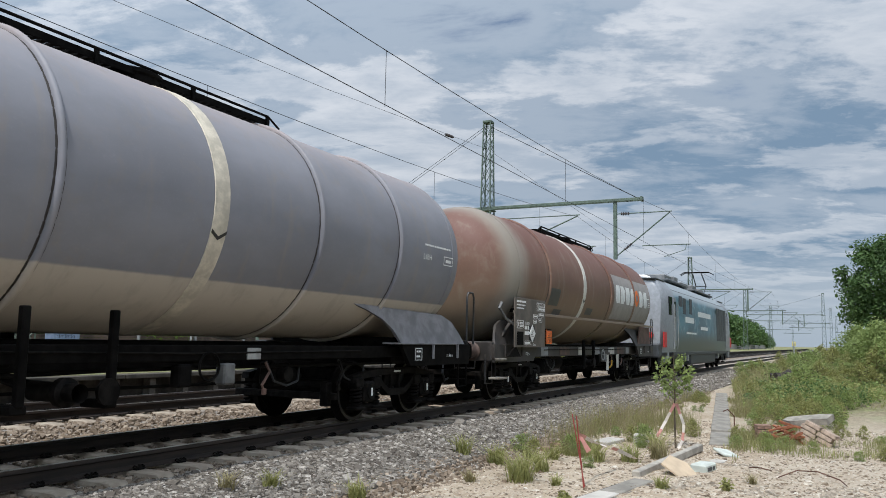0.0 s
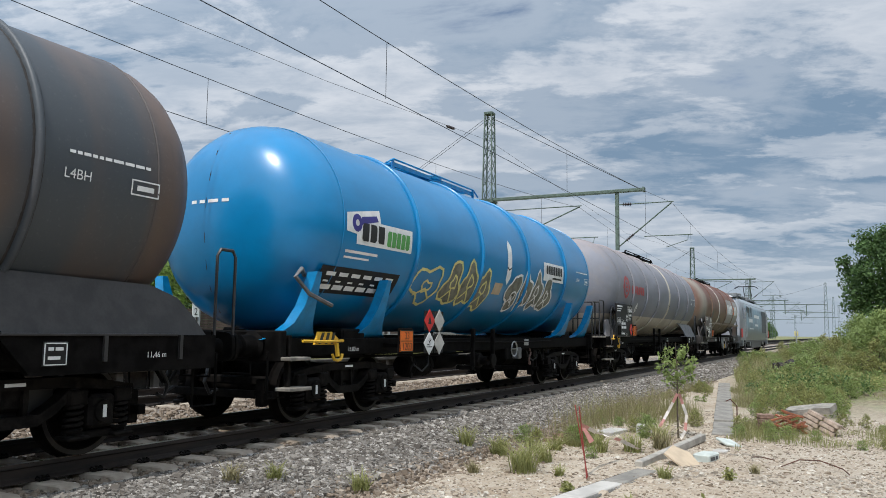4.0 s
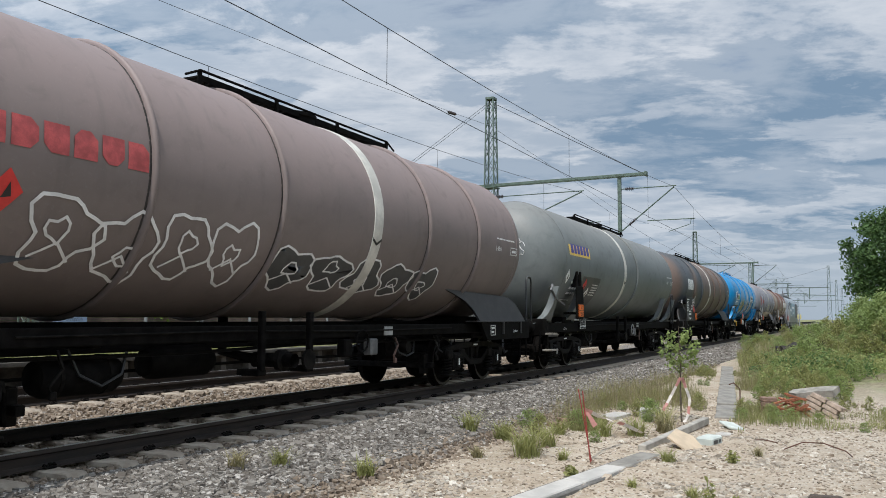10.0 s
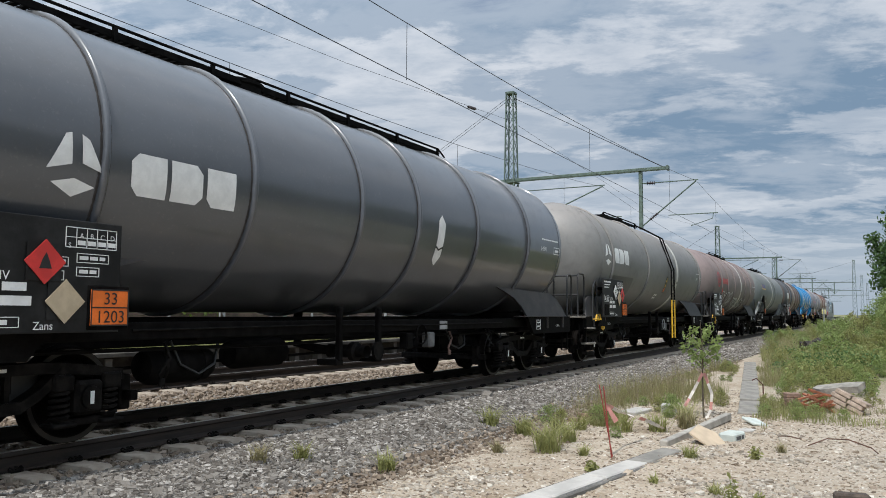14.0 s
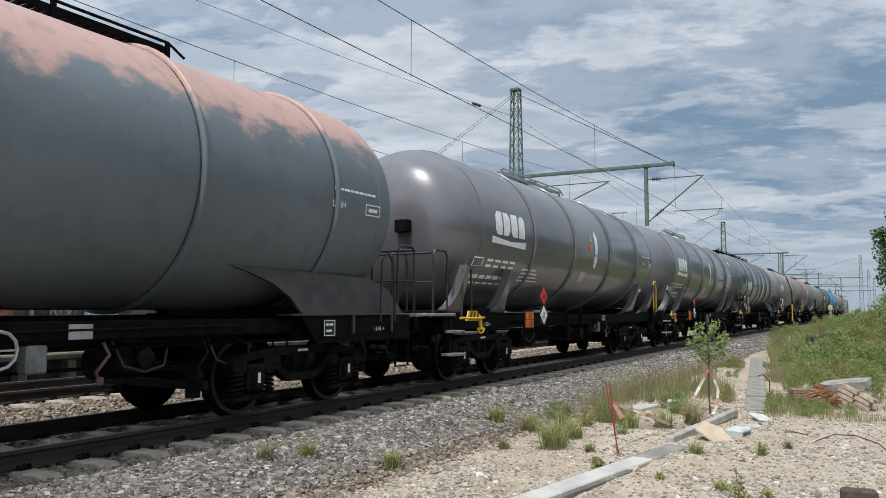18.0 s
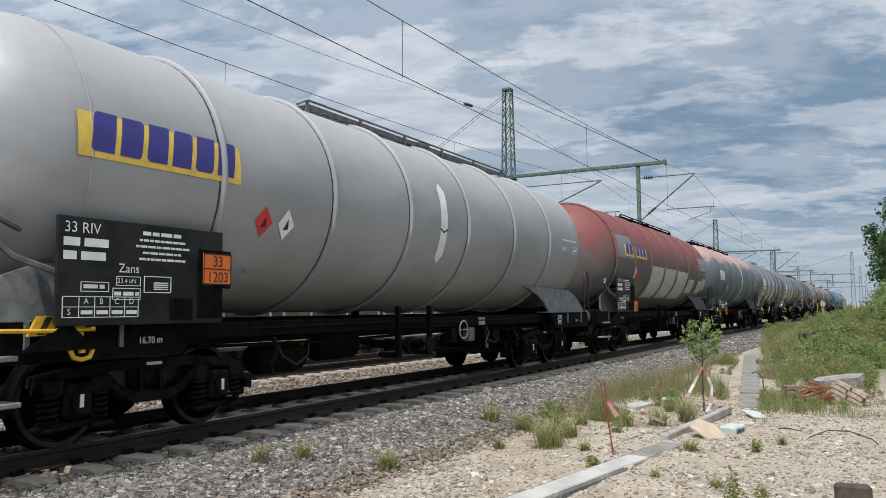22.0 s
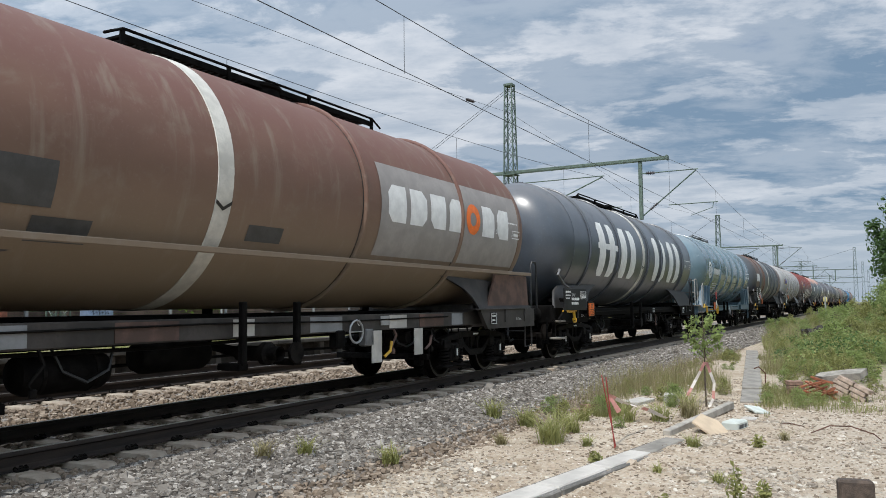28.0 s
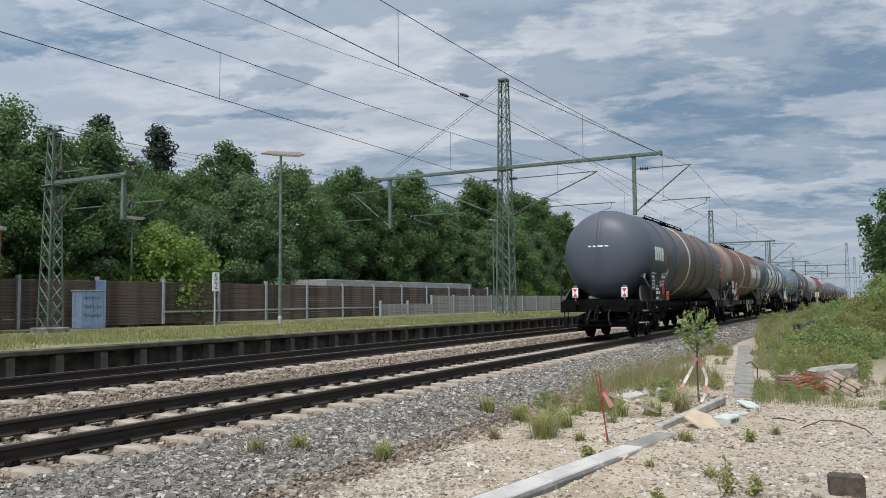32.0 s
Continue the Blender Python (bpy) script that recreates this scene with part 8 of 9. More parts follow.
REAR_X = [9.65, -7.35, -22.3, -39.0, -55.4, -72.0, -88.45, -105.4, -120.35, -135.35, -151.6, -168.2, -184.8, -201.6, -217.4, -233.9, -250.0, -267.0]
TRAIN = []
for spec, x in zip(WAGONS, REAR_X):
    TRAIN.append((wagon(spec), x, spec["no"]))


# ---------------------------------------------------------------- locomotive
LOCO_WHITE = plain("loco_silver_white", (0.27, 0.285, 0.305), 0.35, 0.3, 0.1)
LOCO_GREY = plain("loco_roof_grey", (0.18, 0.185, 0.19), 0.5, 0.1, 0.2)
LOCO_GLASS = plain("loco_dark_glass", (0.012, 0.014, 0.016), 0.08, 0, 0.1, bump=0)
LOCO_DARK = plain("loco_dark_grey", (0.05, 0.055, 0.06), 0.5, 0, 0.2)


def loco_side():
    m, k = material("loco_teal_livery")
    p = k.coords()
    x, y, z = k.xyz(p)
    n = k.noise(k.scaled(p, 0.8, 1, 1.2), 0.9, 4, 0.6, 0.8)
    col = k.mix(k.ramp(n, 0.35, 0.65), (0.02, 0.075, 0.10), (0.07, 0.20, 0.25))
    col = k.mix(k.ramp(k.noise(p, 2.2, 3), 0.55, 0.7), col, (0.22, 0.30, 0.33))
    col = k.mix(k.ramp(z, 2.1, 1.3), col, (0.045, 0.06, 0.062))
    col = k.mix(k.ramp(x, 13.5, 17.0), col, (0.05, 0.085, 0.09))
    col = k.mix(k.ramp(z, 3.2, 3.45), col, (0.30, 0.34, 0.36))
    k.out(col, 0.3, 0.05)
    return m


LOCO_SIDE = loco_side()


def locomotive():
    L = 22.6
    lo = thing("locomotive", "six-axle electric locomotive, silver-white ends and teal patterned sides", "locomotive")
    sec = [(-1.45, 0.95), (-1.47, 1.6), (-1.46, 2.9), (-1.36, 3.45), (-1.05, 3.85), (-0.6, 4.05), (0.6, 4.05), (1.05, 3.85), (1.36, 3.45), (1.46, 2.9), (1.47, 1.6), (1.45, 0.95)]
    part("body", Shape().prism(sec, "x", 3.4, L - 3.4), LOCO_SIDE, lo, "teal and grey patterned body side")
    for s, x in ((1, 0.0), (-1, L)):
        v, n = [], len(sec)
        for dx, k in ((3.4, 1.0), (1.6, 1.0), (0.95, 0.98)):
            v += [(x + s * (dx + (max(0, z - 1.9) * 0.28 if dx < 1 else 0)), y * (1.0 if dx > 1 else 0.9), z - (0.12 if dx < 1 and z > 3.4 else 0)) for y, z in sec]
        f = [(i * n + j, i * n + (j + 1) % n, (i + 1) * n + (j + 1) % n, (i + 1) * n + j) for i in range(2) for j in range(n)] + [tuple(range(2 * n, 3 * n))]
        cabn = part("cab", Shape().add(v, f), LOCO_WHITE, lo, "silver-white rounded cab")
        part("windscreen", Shape().prism([(-1.15, 2.45), (1.15, 2.45), (1.05, 3.3), (-1.05, 3.3)], "x", 0, 0.03), LOCO_GLASS, cabn).matrix_basis = pose(x + s * 0.54, 0, 0, 0, s * 15.5, 0)
        for y in (-1.478, 1.45):
            part("side_window", Shape().box(min(x + s * 2.0, x + s * 2.7), max(x + s * 2.0, x + s * 2.7), y, y + 0.028, 2.45, 3.2, 0.02), LOCO_GLASS, cabn)
            part("cab_door", Shape().box(min(x + s * 2.95, x + s * 3.55), max(x + s * 2.95, x + s * 3.55), y - 0.004, y + 0.03, 1.2, 3.2, 0.02), LOCO_WHITE, cabn)
            part("door_window", Shape().box(min(x + s * 3.08, x + s * 3.42), max(x + s * 3.08, x + s * 3.42), y - 0.008, y + 0.03, 2.4, 3.05, 0.02), LOCO_GLASS, cabn)
        part("headstock", Shape().box(min(x + s * 0.62, x + s * 1.2), max(x + s * 0.62, x + s * 1.2), -1.35, 1.35, 0.75, 1.3, 0.05), LOCO_DARK, lo)
        for y in (-0.95, 0.95):
            part("tail_lamp", Shape().lathe([(x + s * 0.86, 0.0), (x + s * 0.86, 0.12), (x + s * 0.95, 0.13)], (0, y, 1.62), "x", 14), RED, cabn)
        for y in (-0.875, 0.875):
            part("buffer", Shape().lathe([(x + s * 0.62, 0.14), (x + s * 0.1, 0.13), (x + s * 0.06, 0.24), (x, 0.24), (x, 0)], (0, y, 1.06), "x", 16), LOCO_DARK, lo)
        part("bogie_frame", Shape().prism([(x + s * a, b) for a, b in ((1.6, 0.45), (1.6, 0.8), (6.6, 0.8), (6.6, 0.45), (5.6, 0.4), (5.2, 0.6), (3.0, 0.6), (2.6, 0.4))], "y", -1.2, -1.08).prism([(x + s * a, b) for a, b in ((1.6, 0.45), (1.6, 0.8), (6.6, 0.8), (6.6, 0.45))], "y", 1.08, 1.2), LOCO_DARK, lo)
        for ax in (2.3, 4.1, 5.9):
            ws = part("wheelset", AXLE_ME, None, lo)
            ws.matrix_basis = pose(x + s * ax, 0, 0.55) @ Matrix.Diagonal((1.2, 1.0, 1.2, 1))
            for y in (-0.75, 0.75):
                part("wheel", WHEEL_ME[y], None, ws)
            part("axle_box", BOX_ME, None, lo).location = (x + s * ax, -1.12, 0.08)
        for sx in (1.75, 6.3):
            part("sand_box", Shape().box(min(x + s * sx, x + s * (sx + 0.4)), max(x + s * sx, x + s * (sx + 0.4)), -1.44, -1.2, 0.55, 1.0, 0.03), LOCO_WHITE, lo, "pale sand box")
        part("corner_panel", Shape().box(min(x + s * 0.96, x + s * 1.5), max(x + s * 0.96, x + s * 1.5), -1.476, -1.44, 1.15, 1.75, 0.01), RED, cabn, "red corner panel")
        part("grab_rail", Shape().tube([(x + s * 2.88, -1.5, 1.1), (x + s * 2.88, -1.53, 1.4), (x + s * 2.88, -1.53, 2.9)], 0.02, 5), GALV, lo)
        part("grab_rail", Shape().tube([(x + s * 3.62, -1.5, 1.1), (x + s * 3.62, -1.53, 1.4), (x + s * 3.62, -1.53, 2.9)], 0.02, 5), GALV, lo)
        part("roof_edge", Shape().box(min(x + s * 1.4, x + s * 3.4), max(x + s * 1.4, x + s * 3.4), -1.08, 1.08, 3.86, 3.92, 0.02), LOCO_DARK, cabn)
        part("cab_steps", Shape().box(min(x + s * 3.0, x + s * 3.5), max(x + s * 3.0, x + s * 3.5), -1.46, -1.3, 0.4, 0.44).box(min(x + s * 3.0, x + s * 3.5), max(x + s * 3.0, x + s * 3.5), -1.46, -1.3, 0.72, 0.76), LOCO_DARK, lo)
    for x, wd, h in ((5.2, 1.6, 0.28), (7.4, 0.9, 0.35), (9.2, 1.9, 0.22), (12.4, 1.2, 0.3), (14.6, 1.4, 0.24)):
        part("roof_box", Shape().box(x, x + wd, -0.7, 0.7, 4.1, 4.1 + h, 0.04), LOCO_GREY, lo, "grey roof equipment box")
    for x in (16.6, 17.2, 20.3):
        part("roof_insulator", Shape().lathe([(4.1, 0.05), (4.16, 0.1), (4.2, 0.05), (4.26, 0.1), (4.3, 0.05), (4.36, 0.1), (4.4, 0.04)], (x, -0.4, 0), "z", 10), PORCELAIN, lo)
    part("roof_rail", Shape().box(3.4, L - 3.4, -1.3, -1.24, 3.5, 3.56, 0.01), LOCO_GREY, lo, "grey cant rail")
    for y, sy in ((-1.475, -1), (1.445, 1)):
        part("vent_grille", Shape().box(4.3, 5.0, y, y + 0.03, 2.9, 3.35, 0.01), LOCO_DARK, lo)
        part("sign_line", Shape().box(6.0, 8.6, y, y + 0.02, 1.75, 1.83), WHITE, lo)
    part("fuel_tank", Shape().box(7.4, L - 7.4, -1.4, 1.4, 0.35, 0.95, 0.08), LOCO_DARK, lo)
    part("skirt", Shape().box(3.0, L - 3.0, -1.46, 1.46, 0.82, 0.96, 0.01), LOCO_DARK, lo)
    part("roof_hatch", Shape().box(5.0, 9.5, -0.9, 0.9, 4.05, 4.15, 0.04).box(12, 18, -0.9, 0.9, 4.05, 4.13, 0.03), LOCO_DARK, lo)
    for y in (-1.472, 1.452):
        part("owner_sign", Shape().box(5.8, 8.0, y, y + 0.02, 2.25, 2.5).box(9.2, 13.2, y, y + 0.02, 2.62, 2.86).box(10.0, 12.2, y, y + 0.02, 2.0, 2.16), WHITE, lo, "pale blocks of an owner sign")
        for i in range(4):
            part("louvre", Shape().box(15.4 + 0.95 * i, 16.2 + 0.95 * i, y - 0.005, y + 0.025, 1.5, 3.3, 0.01), LOCO_DARK, lo)
        part("dark_figure", Shape().box(5.2, 5.9, y + 0.002, y + 0.018, 2.6, 3.3), LOCO_DARK, lo)
        part("dark_figure", Shape().box(6.8, 7.5, y + 0.002, y + 0.018, 2.65, 3.35), LOCO_DARK, lo)
    for x in (18.4,):
        arms = Shape().tube([(x, -0.35, 4.25), (x + 1.5, -0.3, 4.85), (x, -0.25, 5.53)], 0.035, 6).tube([(x, 0.35, 4.25), (x + 1.5, 0.3, 4.85), (x, 0.25, 5.53)], 0.035, 6).tube([(x + 1.5, -0.3, 4.85), (x + 1.5, 0.3, 4.85)], 0.03, 6)
        pg = part("pantograph", arms, LOCO_DARK, lo, "raised pantograph on the roof")
        for dx in (-0.2, 0.2):
            part("contact_strip", Shape().tube([(x + dx, -0.95, 5.42), (x + dx, -0.7, 5.57), (x + dx, 0.7, 5.57), (x + dx, 0.95, 5.42)], 0.028, 6), IRON, pg)
        part("base_frame", Shape().box(x - 0.4, x + 1.8, -0.6, 0.6, 4.16, 4.23, 0.02), LOCO_DARK, pg)
    return lo


TRAIN.append((locomotive(), 25.75, 0))

# ---------------------------------------------------------------- things lying in the foreground
PALE_SLAB = plain("pale_slab", (0.42, 0.395, 0.36), 0.85, 0, 0.12, 4, 0.4)
GREY_SLAB = plain("grey_slab", (0.21, 0.195, 0.17), 0.92, 0, 0.2, 5, 0.5)
TAN_BOARD = plain("tan_board", (0.46, 0.36, 0.25), 0.7, 0, 0.1)
MINT = plain("pale_mint_block", (0.47, 0.50, 0.46), 0.75, 0, 0.12)
BRICK = plain("weathered_brick", (0.24, 0.15, 0.11), 0.92, 0, 0.3, 9, 0.5)
MORTAR_BRICK = plain("mortared_brick", (0.36, 0.28, 0.22), 0.92, 0, 0.3, 9, 0.5)
ORANGE_RUST = plain("orange_rods", (0.25, 0.085, 0.04), 0.8, 0, 0.3, 10)
RUST = plain("rust", (0.10, 0.045, 0.03), 0.85, 0.1, 0.35, 14)
STAKE_RED = plain("stake_red", (0.30, 0.05, 0.04), 0.7, 0, 0.2)
TAPE_RED = plain("tape_red", (0.52, 0.24, 0.21), 0.5, 0, 0.15)
TAPE_WHITE = plain("tape_white", (0.60, 0.55, 0.50), 0.5, 0, 0.1)
OLD_IRON = plain("old_iron", (0.022, 0.016, 0.013), 0.8, 0.1, 0.4)
OLD_WOOD = plain("old_wood", (0.075, 0.055, 0.042), 0.9, 0, 0.35, 12, 0.7)


def laid_box(name, at, turn, size, mat, label, category, group="", tilt=(0, 0), bevel=0.012):
    sx, sy, sz = size
    ob = solo(name, Shape().box(-sx / 2, sx / 2, -sy / 2, sy / 2, 0, sz, bevel), mat, label, category, group)
    ob.matrix_basis = pose(*at, tilt[0], tilt[1], turn)
    return ob


def gz(x, y):
    return ground_z(x, y)


# flat strip of slabs, long kerb beam and the slab path
ax, ay, bx, by = 0.25, -4.655, 5.25, -5.465
turn = math.degrees(math.atan2(by - ay, bx - ax))
for i in range(5):
    t0 = (i + 0.5) / 5
    x, y = ax + (bx - ax) * t0, ay + (by - ay) * t0
    laid_box("cover_slab", (x, y, -0.40), turn + (0.6, -0.5, 0.2, -0.3, 0.8)[i], (0.995, 0.25, 0.065), (GREY_SLAB, PALE_SLAB, PALE_SLAB, PALE_SLAB, GREY_SLAB)[i], "flat concrete cable-duct cover sunk in gravel", "concrete slab", "cover slabs")
    for s in (-1, 1):
        laid_box("duct_edge", (x - s * 0.152 * math.sin(radians(turn)), y + s * 0.152 * math.cos(radians(turn)), -0.42), turn, (0.985, 0.04, 0.07), OLD_CONCRETE, "thin dark edge of the cable duct", "duct edge", "duct edges")
BEAM_PALE = plain("beam_pale", (0.33, 0.305, 0.265), 0.92, 0, 0.2, 5, 0.5)
laid_box("kerb_beam", (7.02, -5.44, -0.385), -6.4, (2.9, 0.10, 0.11), BEAM_PALE, "long grey concrete beam lying on gravel", "concrete beam", "", (0, -1.0))
for i in range(15):
    t0 = i / 14
    x, y = 9.9 + 13.6 * t0, -5.72 + 1.75 * t0
    laid_box("path_slab", (x, y, gz(x, y) - 0.03), 7.3 + (i % 3 - 1) * 0.9, (0.93, 0.36, 0.07), GREY_SLAB, "worn grey slab of a narrow path", "concrete slab", "path slabs", ((i % 4 - 1.5) * 0.8, 0))
board = solo("tan_board", Shape().prism([(-0.28, -0.2), (0.12, -0.24), (0.3, -0.02), (0.22, 0.2), (-0.2, 0.16)], "z", 0, 0.02), TAN_BOARD, "broken tan board leaning on the beam", "board")
board.matrix_basis = pose(6.1, -5.69, -0.30, 27, -5, -9)
mb = thing("mint_block", "pale mint block with dark worn writing", "block", at=(6.62, -5.93, -0.41), turn=-12)
part("body", Shape().box(-0.19, 0.19, -0.11, 0.11, 0, 0.13, 0.02), MINT, mb)
part("writing", Shape().box(-0.13, 0.02, -0.114, -0.11, 0.045, 0.09).box(0.05, 0.12, -0.114, -0.11, 0.045, 0.09), LOCO_DARK, mb)
laid_box("pale_sheet", (8.3, -6.0, -0.36), 30, (0.42, 0.24, 0.04), MINT, "pale broken sheet lying on gravel", "sheet", "", (8, -6))
laid_box("pale_sheet", (7.5, -6.0, -0.39), -12, (0.24, 0.18, 0.04), PALE_SLAB, "pale broken sheet lying on gravel", "sheet")
laid_box("concrete_block", (8.9, -4.6, -0.4), 12, (0.38, 0.26, 0.17), PALE_SLAB, "pale concrete block on the gravel", "concrete block", "", (4, 0))
laid_box("concrete_piece", (8.7, -4.1, -0.4), -8, (0.7, 0.3, 0.08), PALE_SLAB, "flat pale concrete piece half grown over", "concrete piece")
laid_box("timber_stump", (3.02, -7.42, -0.44), 10, (0.16, 0.27, 0.235), OLD_WOOD, "dark cracked end of an old wooden sleeper", "timber", "", (0, 4), 0.02)
for i, (x, y, tu) in enumerate(((7.4, -3.45, 10), (7.7, -3.62, 60), (7.15, -3.6, -30), (7.95, -3.4, 20))):
    laid_box("brick", (x, y, gz(x, y) - 0.01), tu, (0.24, 0.115, 0.07), BRICK, "broken red brick on the gravel", "brick", "scattered bricks", (6 * (i % 2), 5))

RUBBLE_SLAB = plain("rubble_slab", (0.25, 0.23, 0.195), 0.92, 0, 0.25, 7, 0.8)
# rubble heap: two brick stacks, a slab across and orange rods
for k, (x0, y0, nx, nz, tu) in enumerate(((10.5, -7.12, 2, 5, 78), (10.45, -6.36, 1, 4, 20))):
    stack = thing("brick_stack", ("tumbled stack of mortared bricks under a slab", "low stack of mortared bricks in the grass")[k], "brick stack", "", "", (x0, y0, gz(x0, y0) - 0.02), tu)
    if k == 0:
        stack.matrix_basis = pose(x0, y0, gz(x0, y0) - 0.06) @ Matrix.Rotation(radians(27), 4, "X") @ pose(0, 0, 0, 0, 0, tu)
    brick_me = Shape().box(-0.125, 0.125, -0.06, 0.06, 0, 0.07, 0.008).mesh("brick")
    brick_me.materials.append(MORTAR_BRICK if k == 0 else BRICK)
    rb = random.Random(k)
    for j in range(nz):
        for i in range(nx):
            for q in range(2):
                ob = part("brick", brick_me, None, stack)
                ob.matrix_basis = pose(-0.27 * (nx - 1) / 2 + 0.27 * i + 0.05 * (j % 2) + rb.uniform(-0.02, 0.02), -0.07 + 0.135 * q, 0.08 * j, 0, 0, rb.uniform(-7, 7))
top = solo("broken_slab", Shape().prism([(-0.40, -0.16), (-0.15, -0.22), (0.34, -0.17), (0.40, 0.02), (0.25, 0.2), (-0.1, 0.13), (-0.33, 0.18)], "z", 0, 0.11), RUBBLE_SLAB, "broken pale concrete slab across the bricks", "concrete slab")
top.matrix_basis = pose(10.75, -7.06, gz(10.7, -7.0) + 0.33, -9, 8, 84)
rods = random.Random(6)
for i in range(16):
    x, y = 10.35 + rods.uniform(-0.2, 0.2), -6.76 + rods.uniform(-0.16, 0.16)
    a = rods.uniform(-0.6, 0.9)
    d = rods.uniform(0.25, 0.5)
    z = gz(x, y) + rods.uniform(0.06, 0.34)
    solo("rusty_rod", Shape().box(-d / 2, d / 2, -0.022, 0.022, 0, 0.03, 0.004), ORANGE_RUST, "orange rusted strip in the rubble heap", "metal strip", "rusted strips").matrix_basis = pose(x, y, z, 0, rods.uniform(-35, 35), math.degrees(a) + 70)
solo("bent_rod", Shape().tube([(10.3, -5.9, -0.42), (10.3, -5.9, 0.05), (10.25, -5.8, 0.16), (10.32, -5.72, 0.12)], 0.011, 6), RUST, "thin bent rusty rod standing in the gravel", "rod")
solo("bent_wire", Shape().tube([(7.1, -6.45, -0.36), (6.7, -6.5, -0.3), (6.55, -6.62, -0.27), (6.8, -6.75, -0.33)], 0.007, 6), RUST, "bent rusty wire lying on gravel", "wire")
solo("bent_wire", Shape().tube([(6.55, -6.85, -0.37), (6.85, -7.05, -0.31), (6.75, -7.3, -0.29), (6.55, -7.55, -0.34), (6.4, -7.62, -0.38)], 0.008, 6), RUST, "bent rusty wire lying on gravel", "wire")
for x, y, tu in ((25.5, -5.6, 20), (26.8, -6.0, -30), (27.6, -6.7, 60)):
    solo("rusty_iron", Shape().prism([(-0.5, 0), (-0.45, 0.22), (-0.1, 0.34), (0.3, 0.22), (0.55, 0.3), (0.5, 0.05)], "y", -0.15, 0.15), OLD_IRON, "dark rusty iron scrap in the tall grass", "scrap iron", "iron scraps").matrix_basis = pose(x, y, gz(x, y) + 0.2, 4, 0, tu)


# stakes, barrier tape and the young tree
stake = thing("marker_stake", "two thin red marker rods with a scrap of tape", "stake", at=(4.48, -4.95, -0.4))
part("rod", Shape().tube([(0, 0, 0), (-0.09, 0.06, 0.84)], 0.007, 6), STAKE_RED, stake)
part("rod", Shape().tube([(0.02, -0.01, 0), (-0.12, 0.1, 0.86)], 0.006, 6), STAKE_RED, stake)
part("tape_scrap", Shape().add([(-0.06, 0.04, 0.60), (-0.03, 0.01, 0.60), (0.05, -0.07, 0.45), (0.01, -0.03, 0.42), (0.0, -0.01, 0.56)], [(0, 1, 2, 3), (1, 4, 2)]).add([(-0.07, 0.05, 0.64), (-0.04, 0.06, 0.56), (0.01, 0.02, 0.55), (0.0, 0.01, 0.60)], [(0, 1, 2, 3)]), TAPE_RED, stake, "faded red tape scrap")


def tape(pts, label, width=0.045):
    t = thing("barrier_tape", label, "barrier tape", "barrier tapes")
    pts = [Vector(p) for p in pts]
    fine = []
    for a, b in zip(pts, pts[1:]):
        for i in range(4):
            fine.append(a.lerp(b, i / 4))
    fine.append(pts[-1])
    for i, (a, b) in enumerate(zip(fine, fine[1:])):
        up = (b - a).cross(Vector((0.95, 0.2 + 0.5 * math.sin(i * 0.9), 0.1))).normalized() * width / 2
        s = Shape().add([a - up, b - up, b + up, a + up], [(0, 1, 2, 3)])
        part("tape_piece", s, TAPE_WHITE if (i // 2) % 3 else TAPE_RED, t)
    return t


tape([(4.42, -4.9, 0.24), (5.2, -4.85, 0.06), (6.0, -4.95, -0.12), (6.6, -5.05, -0.3)], "sagging red and white barrier tape")
tape([(8.64, -5.2, 0.33), (8.6, -5.06, 0.05), (8.5, -4.94, -0.2), (8.4, -4.86, -0.36), (8.2, -4.8, -0.375)], "slack barrier tape tied to the young tree")
tape([(8.66, -5.22, 0.33), (8.72, -5.32, 0.0), (8.70, -5.30, -0.25), (8.6, -5.25, -0.37)], "slack barrier tape tied to the young tree")
sap = thing("sapling", "young leafy sapling wrapped with barrier tape", "sapling", at=(8.65, -5.2, -0.4))
stem = Shape().tube([(0, 0, 0), (0.01, 0.01, 0.5), (-0.01, 0.0, 1.0), (0.0, 0.02, 1.55)], [0.016, 0.013, 0.009, 0.004], 6)
lumps, twigs = [], []
rs_ = random.Random(2)
for i in range(16):
    z, a = 0.80 + 0.036 * i, i * 2.4
    r = 0.28 * math.sin(math.pi * (0.18 + 0.72 * i / 16))
    tip = (r * math.cos(a), r * math.sin(a), z + 0.12)
    twigs.append(Shape().tube([(0, 0, z - 0.05), (tip[0] * 0.5, tip[1] * 0.5, z + 0.04), tip], [0.006, 0.004, 0.002], 4))
    lumps += [(*tip, 0.085), (tip[0] * 0.6, tip[1] * 0.6, z + 0.06, 0.07)]
part("trunk", stem, BARK, sap)
for tw in twigs:
    part("twig", tw, BARK, sap)
v_, f_ = leaf_cloud(lumps, 720, 0.032, 77)
cr = raw_mesh("crown", v_, f_)
cr.materials.append(LEAF_LIGHT)
part("crown", cr, None, sap)
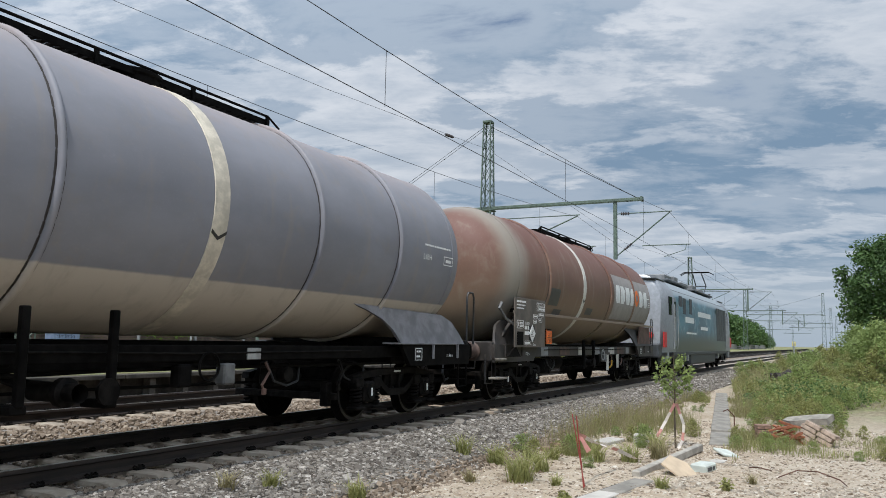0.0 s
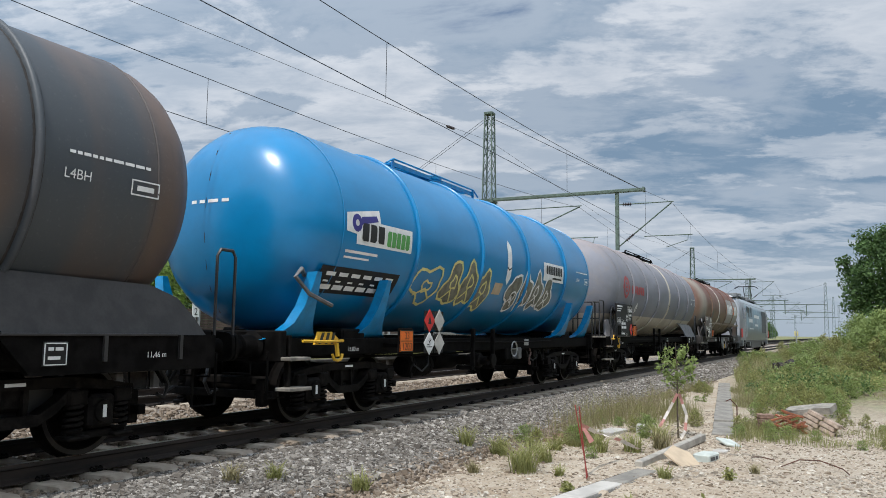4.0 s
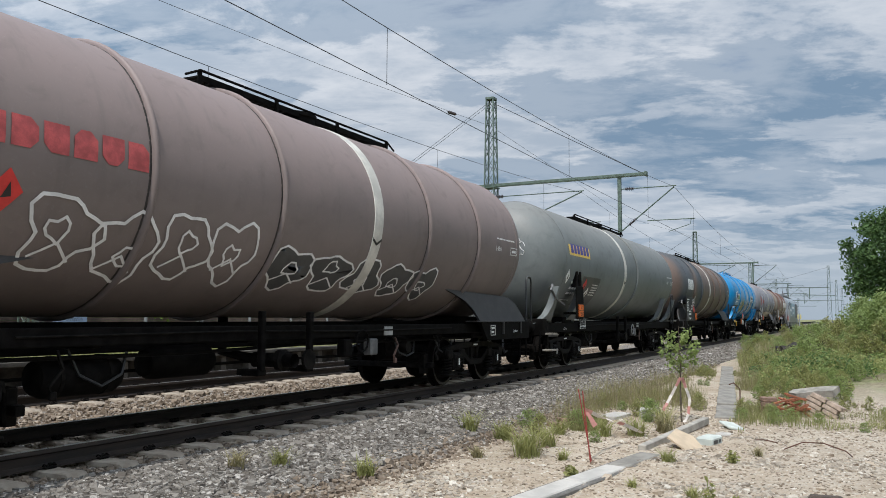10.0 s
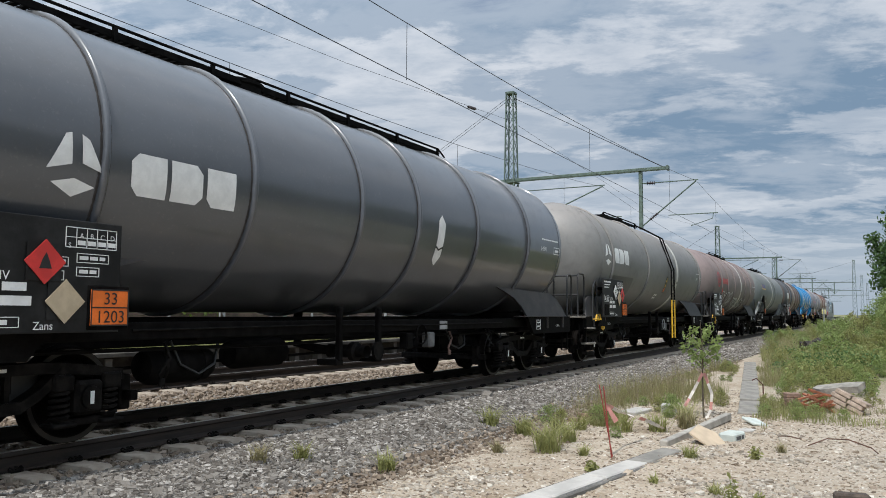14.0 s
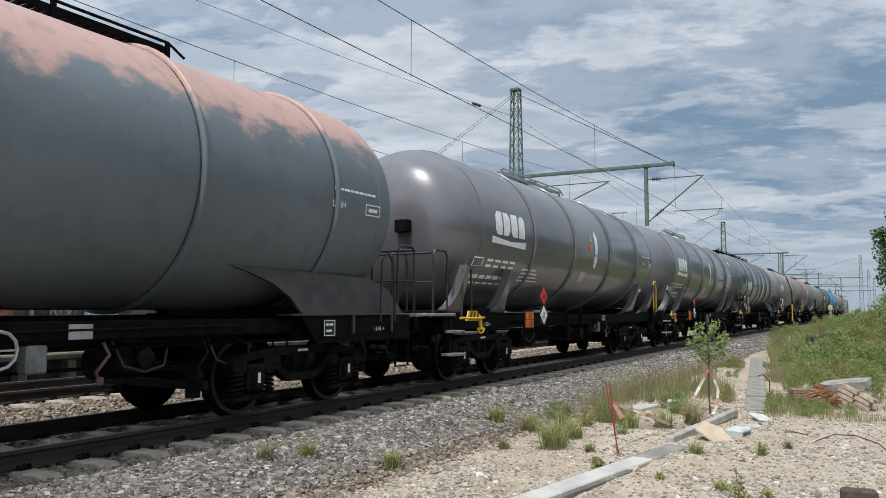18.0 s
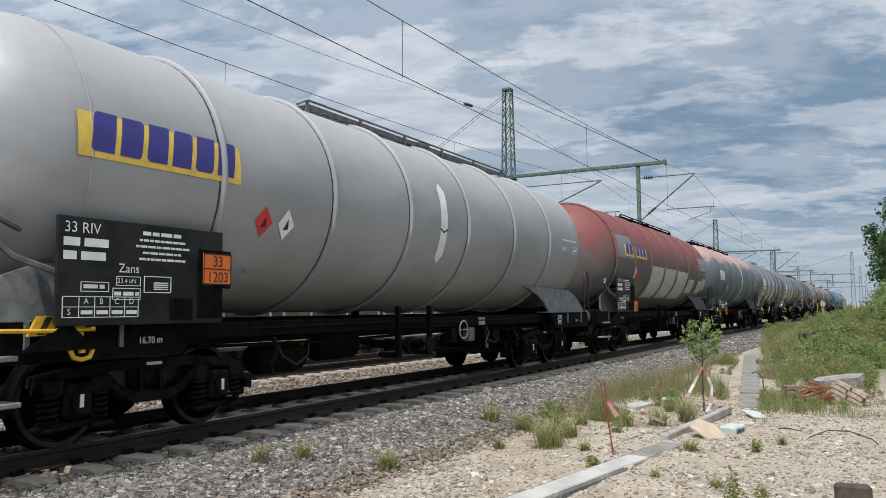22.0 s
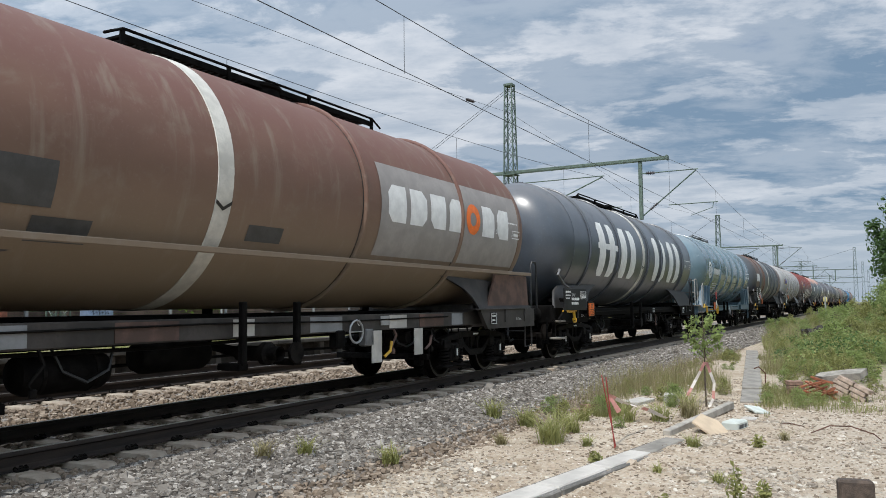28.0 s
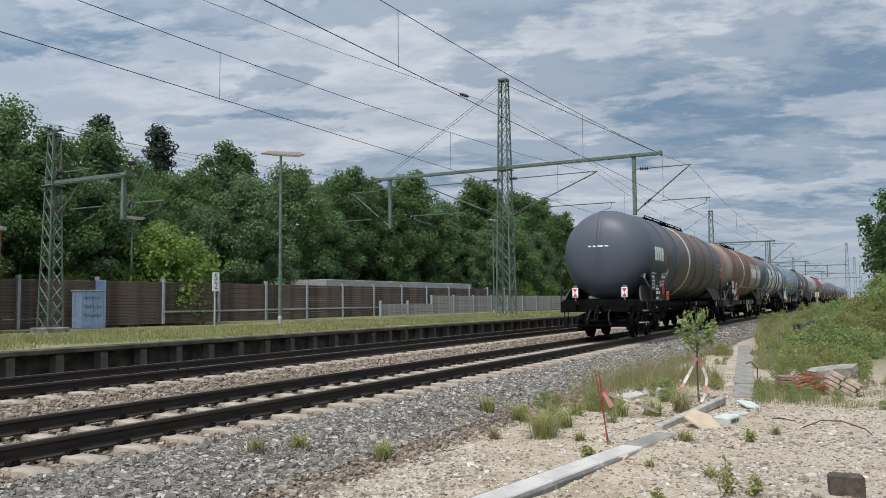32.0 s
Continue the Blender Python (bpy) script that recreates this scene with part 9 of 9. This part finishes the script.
for i, (x, y, h) in enumerate(((2.5, -6.55, 0.34), (2.0, -6.1, 0.16), (5.2, -6.4, 0.14), (3.6, -5.0, 0.12), (2.65, -6.75, 0.2), (1.75, -5.9, 0.14))):
    wd = thing("gravel_weed", "small leafy weed growing in pale gravel", "weed", "weeds in the gravel", at=(x, y, gz(x, y) - 0.01))
    st = Shape().tube([(0, 0, 0), (0.01, 0.0, h * 0.5), (0.0, 0.015, h)], [0.006, 0.005, 0.002], 5)
    part("stem", st, LEAF_LIGHT, wd)
    v_, f_ = leaf_cloud([(0.035 * math.cos(j * 2.4), 0.03 * math.sin(j * 2.4), h * (0.2 + 0.8 * j / 9), 0.05 * (1.3 - j / 9)) for j in range(10)], 130, 0.022, 90 + i)
    lf = raw_mesh("leaves", v_, f_)
    lf.materials.append(LEAF_WEED)
    part("leaves", lf, None, wd)

scatter_stones("limestone_chips", LIME_STONES, "small pale limestone chips on the ground", spots(30000, -0.5, 13, -8.6, -3.3, lambda x, y: ground_z(x, y) - 0.003, 61, 1.4), 0.016, 0.65, 71)
scatter_stones("limestone_chips", LIME_STONES, "pale limestone lumps on the ground", spots(1100, 0, 14, -8.6, -3.3, lambda x, y: ground_z(x, y) - 0.005, 62, 1.1), 0.036, 0.6, 72)
scatter_stones("limestone_rubble", PALE_RUBBLE, "grey-white broken limestone rubble in heaps on the ground", spots(9000, 2.0, 9.5, -8.4, -5.8, lambda x, y: ground_z(x, y) - 0.003, 66, 1.2, 0.12), 0.03, 0.6, 76)
scatter_stones("limestone_rubble", PALE_RUBBLE, "grey-white broken limestone along the gravel edge", spots(900, 0.5, 3.2, -4.4, -3.2, lambda x, y: ground_z(x, y) - 0.003, 67, 1.0), 0.03, 0.6, 77)
scatter_stones("dark_chips", BROWN_STONES, "brown stones and crumbs on the ground", spots(3500, 0, 13, -8.4, -3.2, lambda x, y: ground_z(x, y) - 0.002, 63, 1.2), 0.022, 0.6, 73)

PALE_YELLOW = plain("pale_yellow", (0.55, 0.48, 0.20), 0.6, 0, 0.12)
sgn = thing("track_sign", "small yellow track sign on a post beside the bank", "track sign", at=(44, -5.2, -0.3))
part("post", Shape().tube([(0, 0, 0), (0, 0, 1.9)], 0.04, 8), GALV, sgn)
part("panel", Shape().box(-0.02, 0.02, -0.1, 0.1, 1.6, 1.85, 0.005), PALE_YELLOW, sgn)

# sleepers and rail clips
for tr, y, x0, n in ((track_near, 0.0, -3.6, 190), (track_far, 4.83, -1.2, 130)):
    for i in range(n):
        ob = part("sleeper", SLEEPER_ME, None, tr)
        ob.location = (x0 + 0.6 * i, y, 0)
        if x0 + 0.6 * i < (17 if y < 1 else 9):
            for side, flip in ((-0.75, 1), (-0.75, -1), (0.75, 1), (0.75, -1)):
                cl = part("rail_clip", CLIP_ME, None, tr)
                cl.location, cl.rotation_euler.z = (x0 + 0.6 * i, y + side, 0), 0 if flip > 0 else math.pi
far_s = Shape()
for y, a, b in ((0.0, 110.4, 330), (4.83, 76.8, 300)):
    x = a
    while x < b:
        far_s.box(x - 0.12, x + 0.12, y - 1.3, y + 1.3, -0.3, -0.175)
        x += 0.6
me_far = raw_mesh("far_sleepers", far_s.v, far_s.f)
ob = part("far_sleepers", me_far, SLEEPER, track_near)
ob["kind"] = "stuff"


# ---------------------------------------------------------------- the train runs
SPEEDS = [6.318, 6.284, 6.287, 6.769, 7.491, 7.903, 8.591, 9.286, 9.969, 10.252, 10.419, 10.518, 10.442, 10.255, 10.155, 10.393, 10.525]


def travelled(t):
    """Metres run since the start; the speeds hold at every second second."""
    s, i = 0.0, 0
    while i < 15 and t > 2 * (i + 1):
        s += SPEEDS[i] + SPEEDS[i + 1]
        i += 1
    d = t - 2 * i
    v0, v1 = SPEEDS[i], SPEEDS[i + 1]
    return s + v0 * d + (v1 - v0) * d * d / 4


def motions():
    times = [0.5 * i for i in range(65)]
    for ob, x, no in TRAIN:
        walk(ob, [(t, pose(x + travelled(t), 0, 0)) for t in times])
    near = {no: x for ob, x, no in TRAIN}
    for ws, no in WHEELSETS:
        home = ws.matrix_basis.translation.copy()
        x0 = near[no] + home.x
        rows, last = [(0.0, pose(*home))], None
        turns = [i / 15 for i in range(481) if -5 < x0 + travelled(i / 15) < 26]
        for t in turns:
            run = travelled(t) - travelled(turns[0])
            if t > 0:
                rows.append((t, Matrix.Translation(home) @ Matrix.Rotation(run / 0.461, 4, "Y")))
        if rows[-1][0] < 32:
            rows.append((32.0, rows[-1][1]))
        walk(ws, rows)


motions()
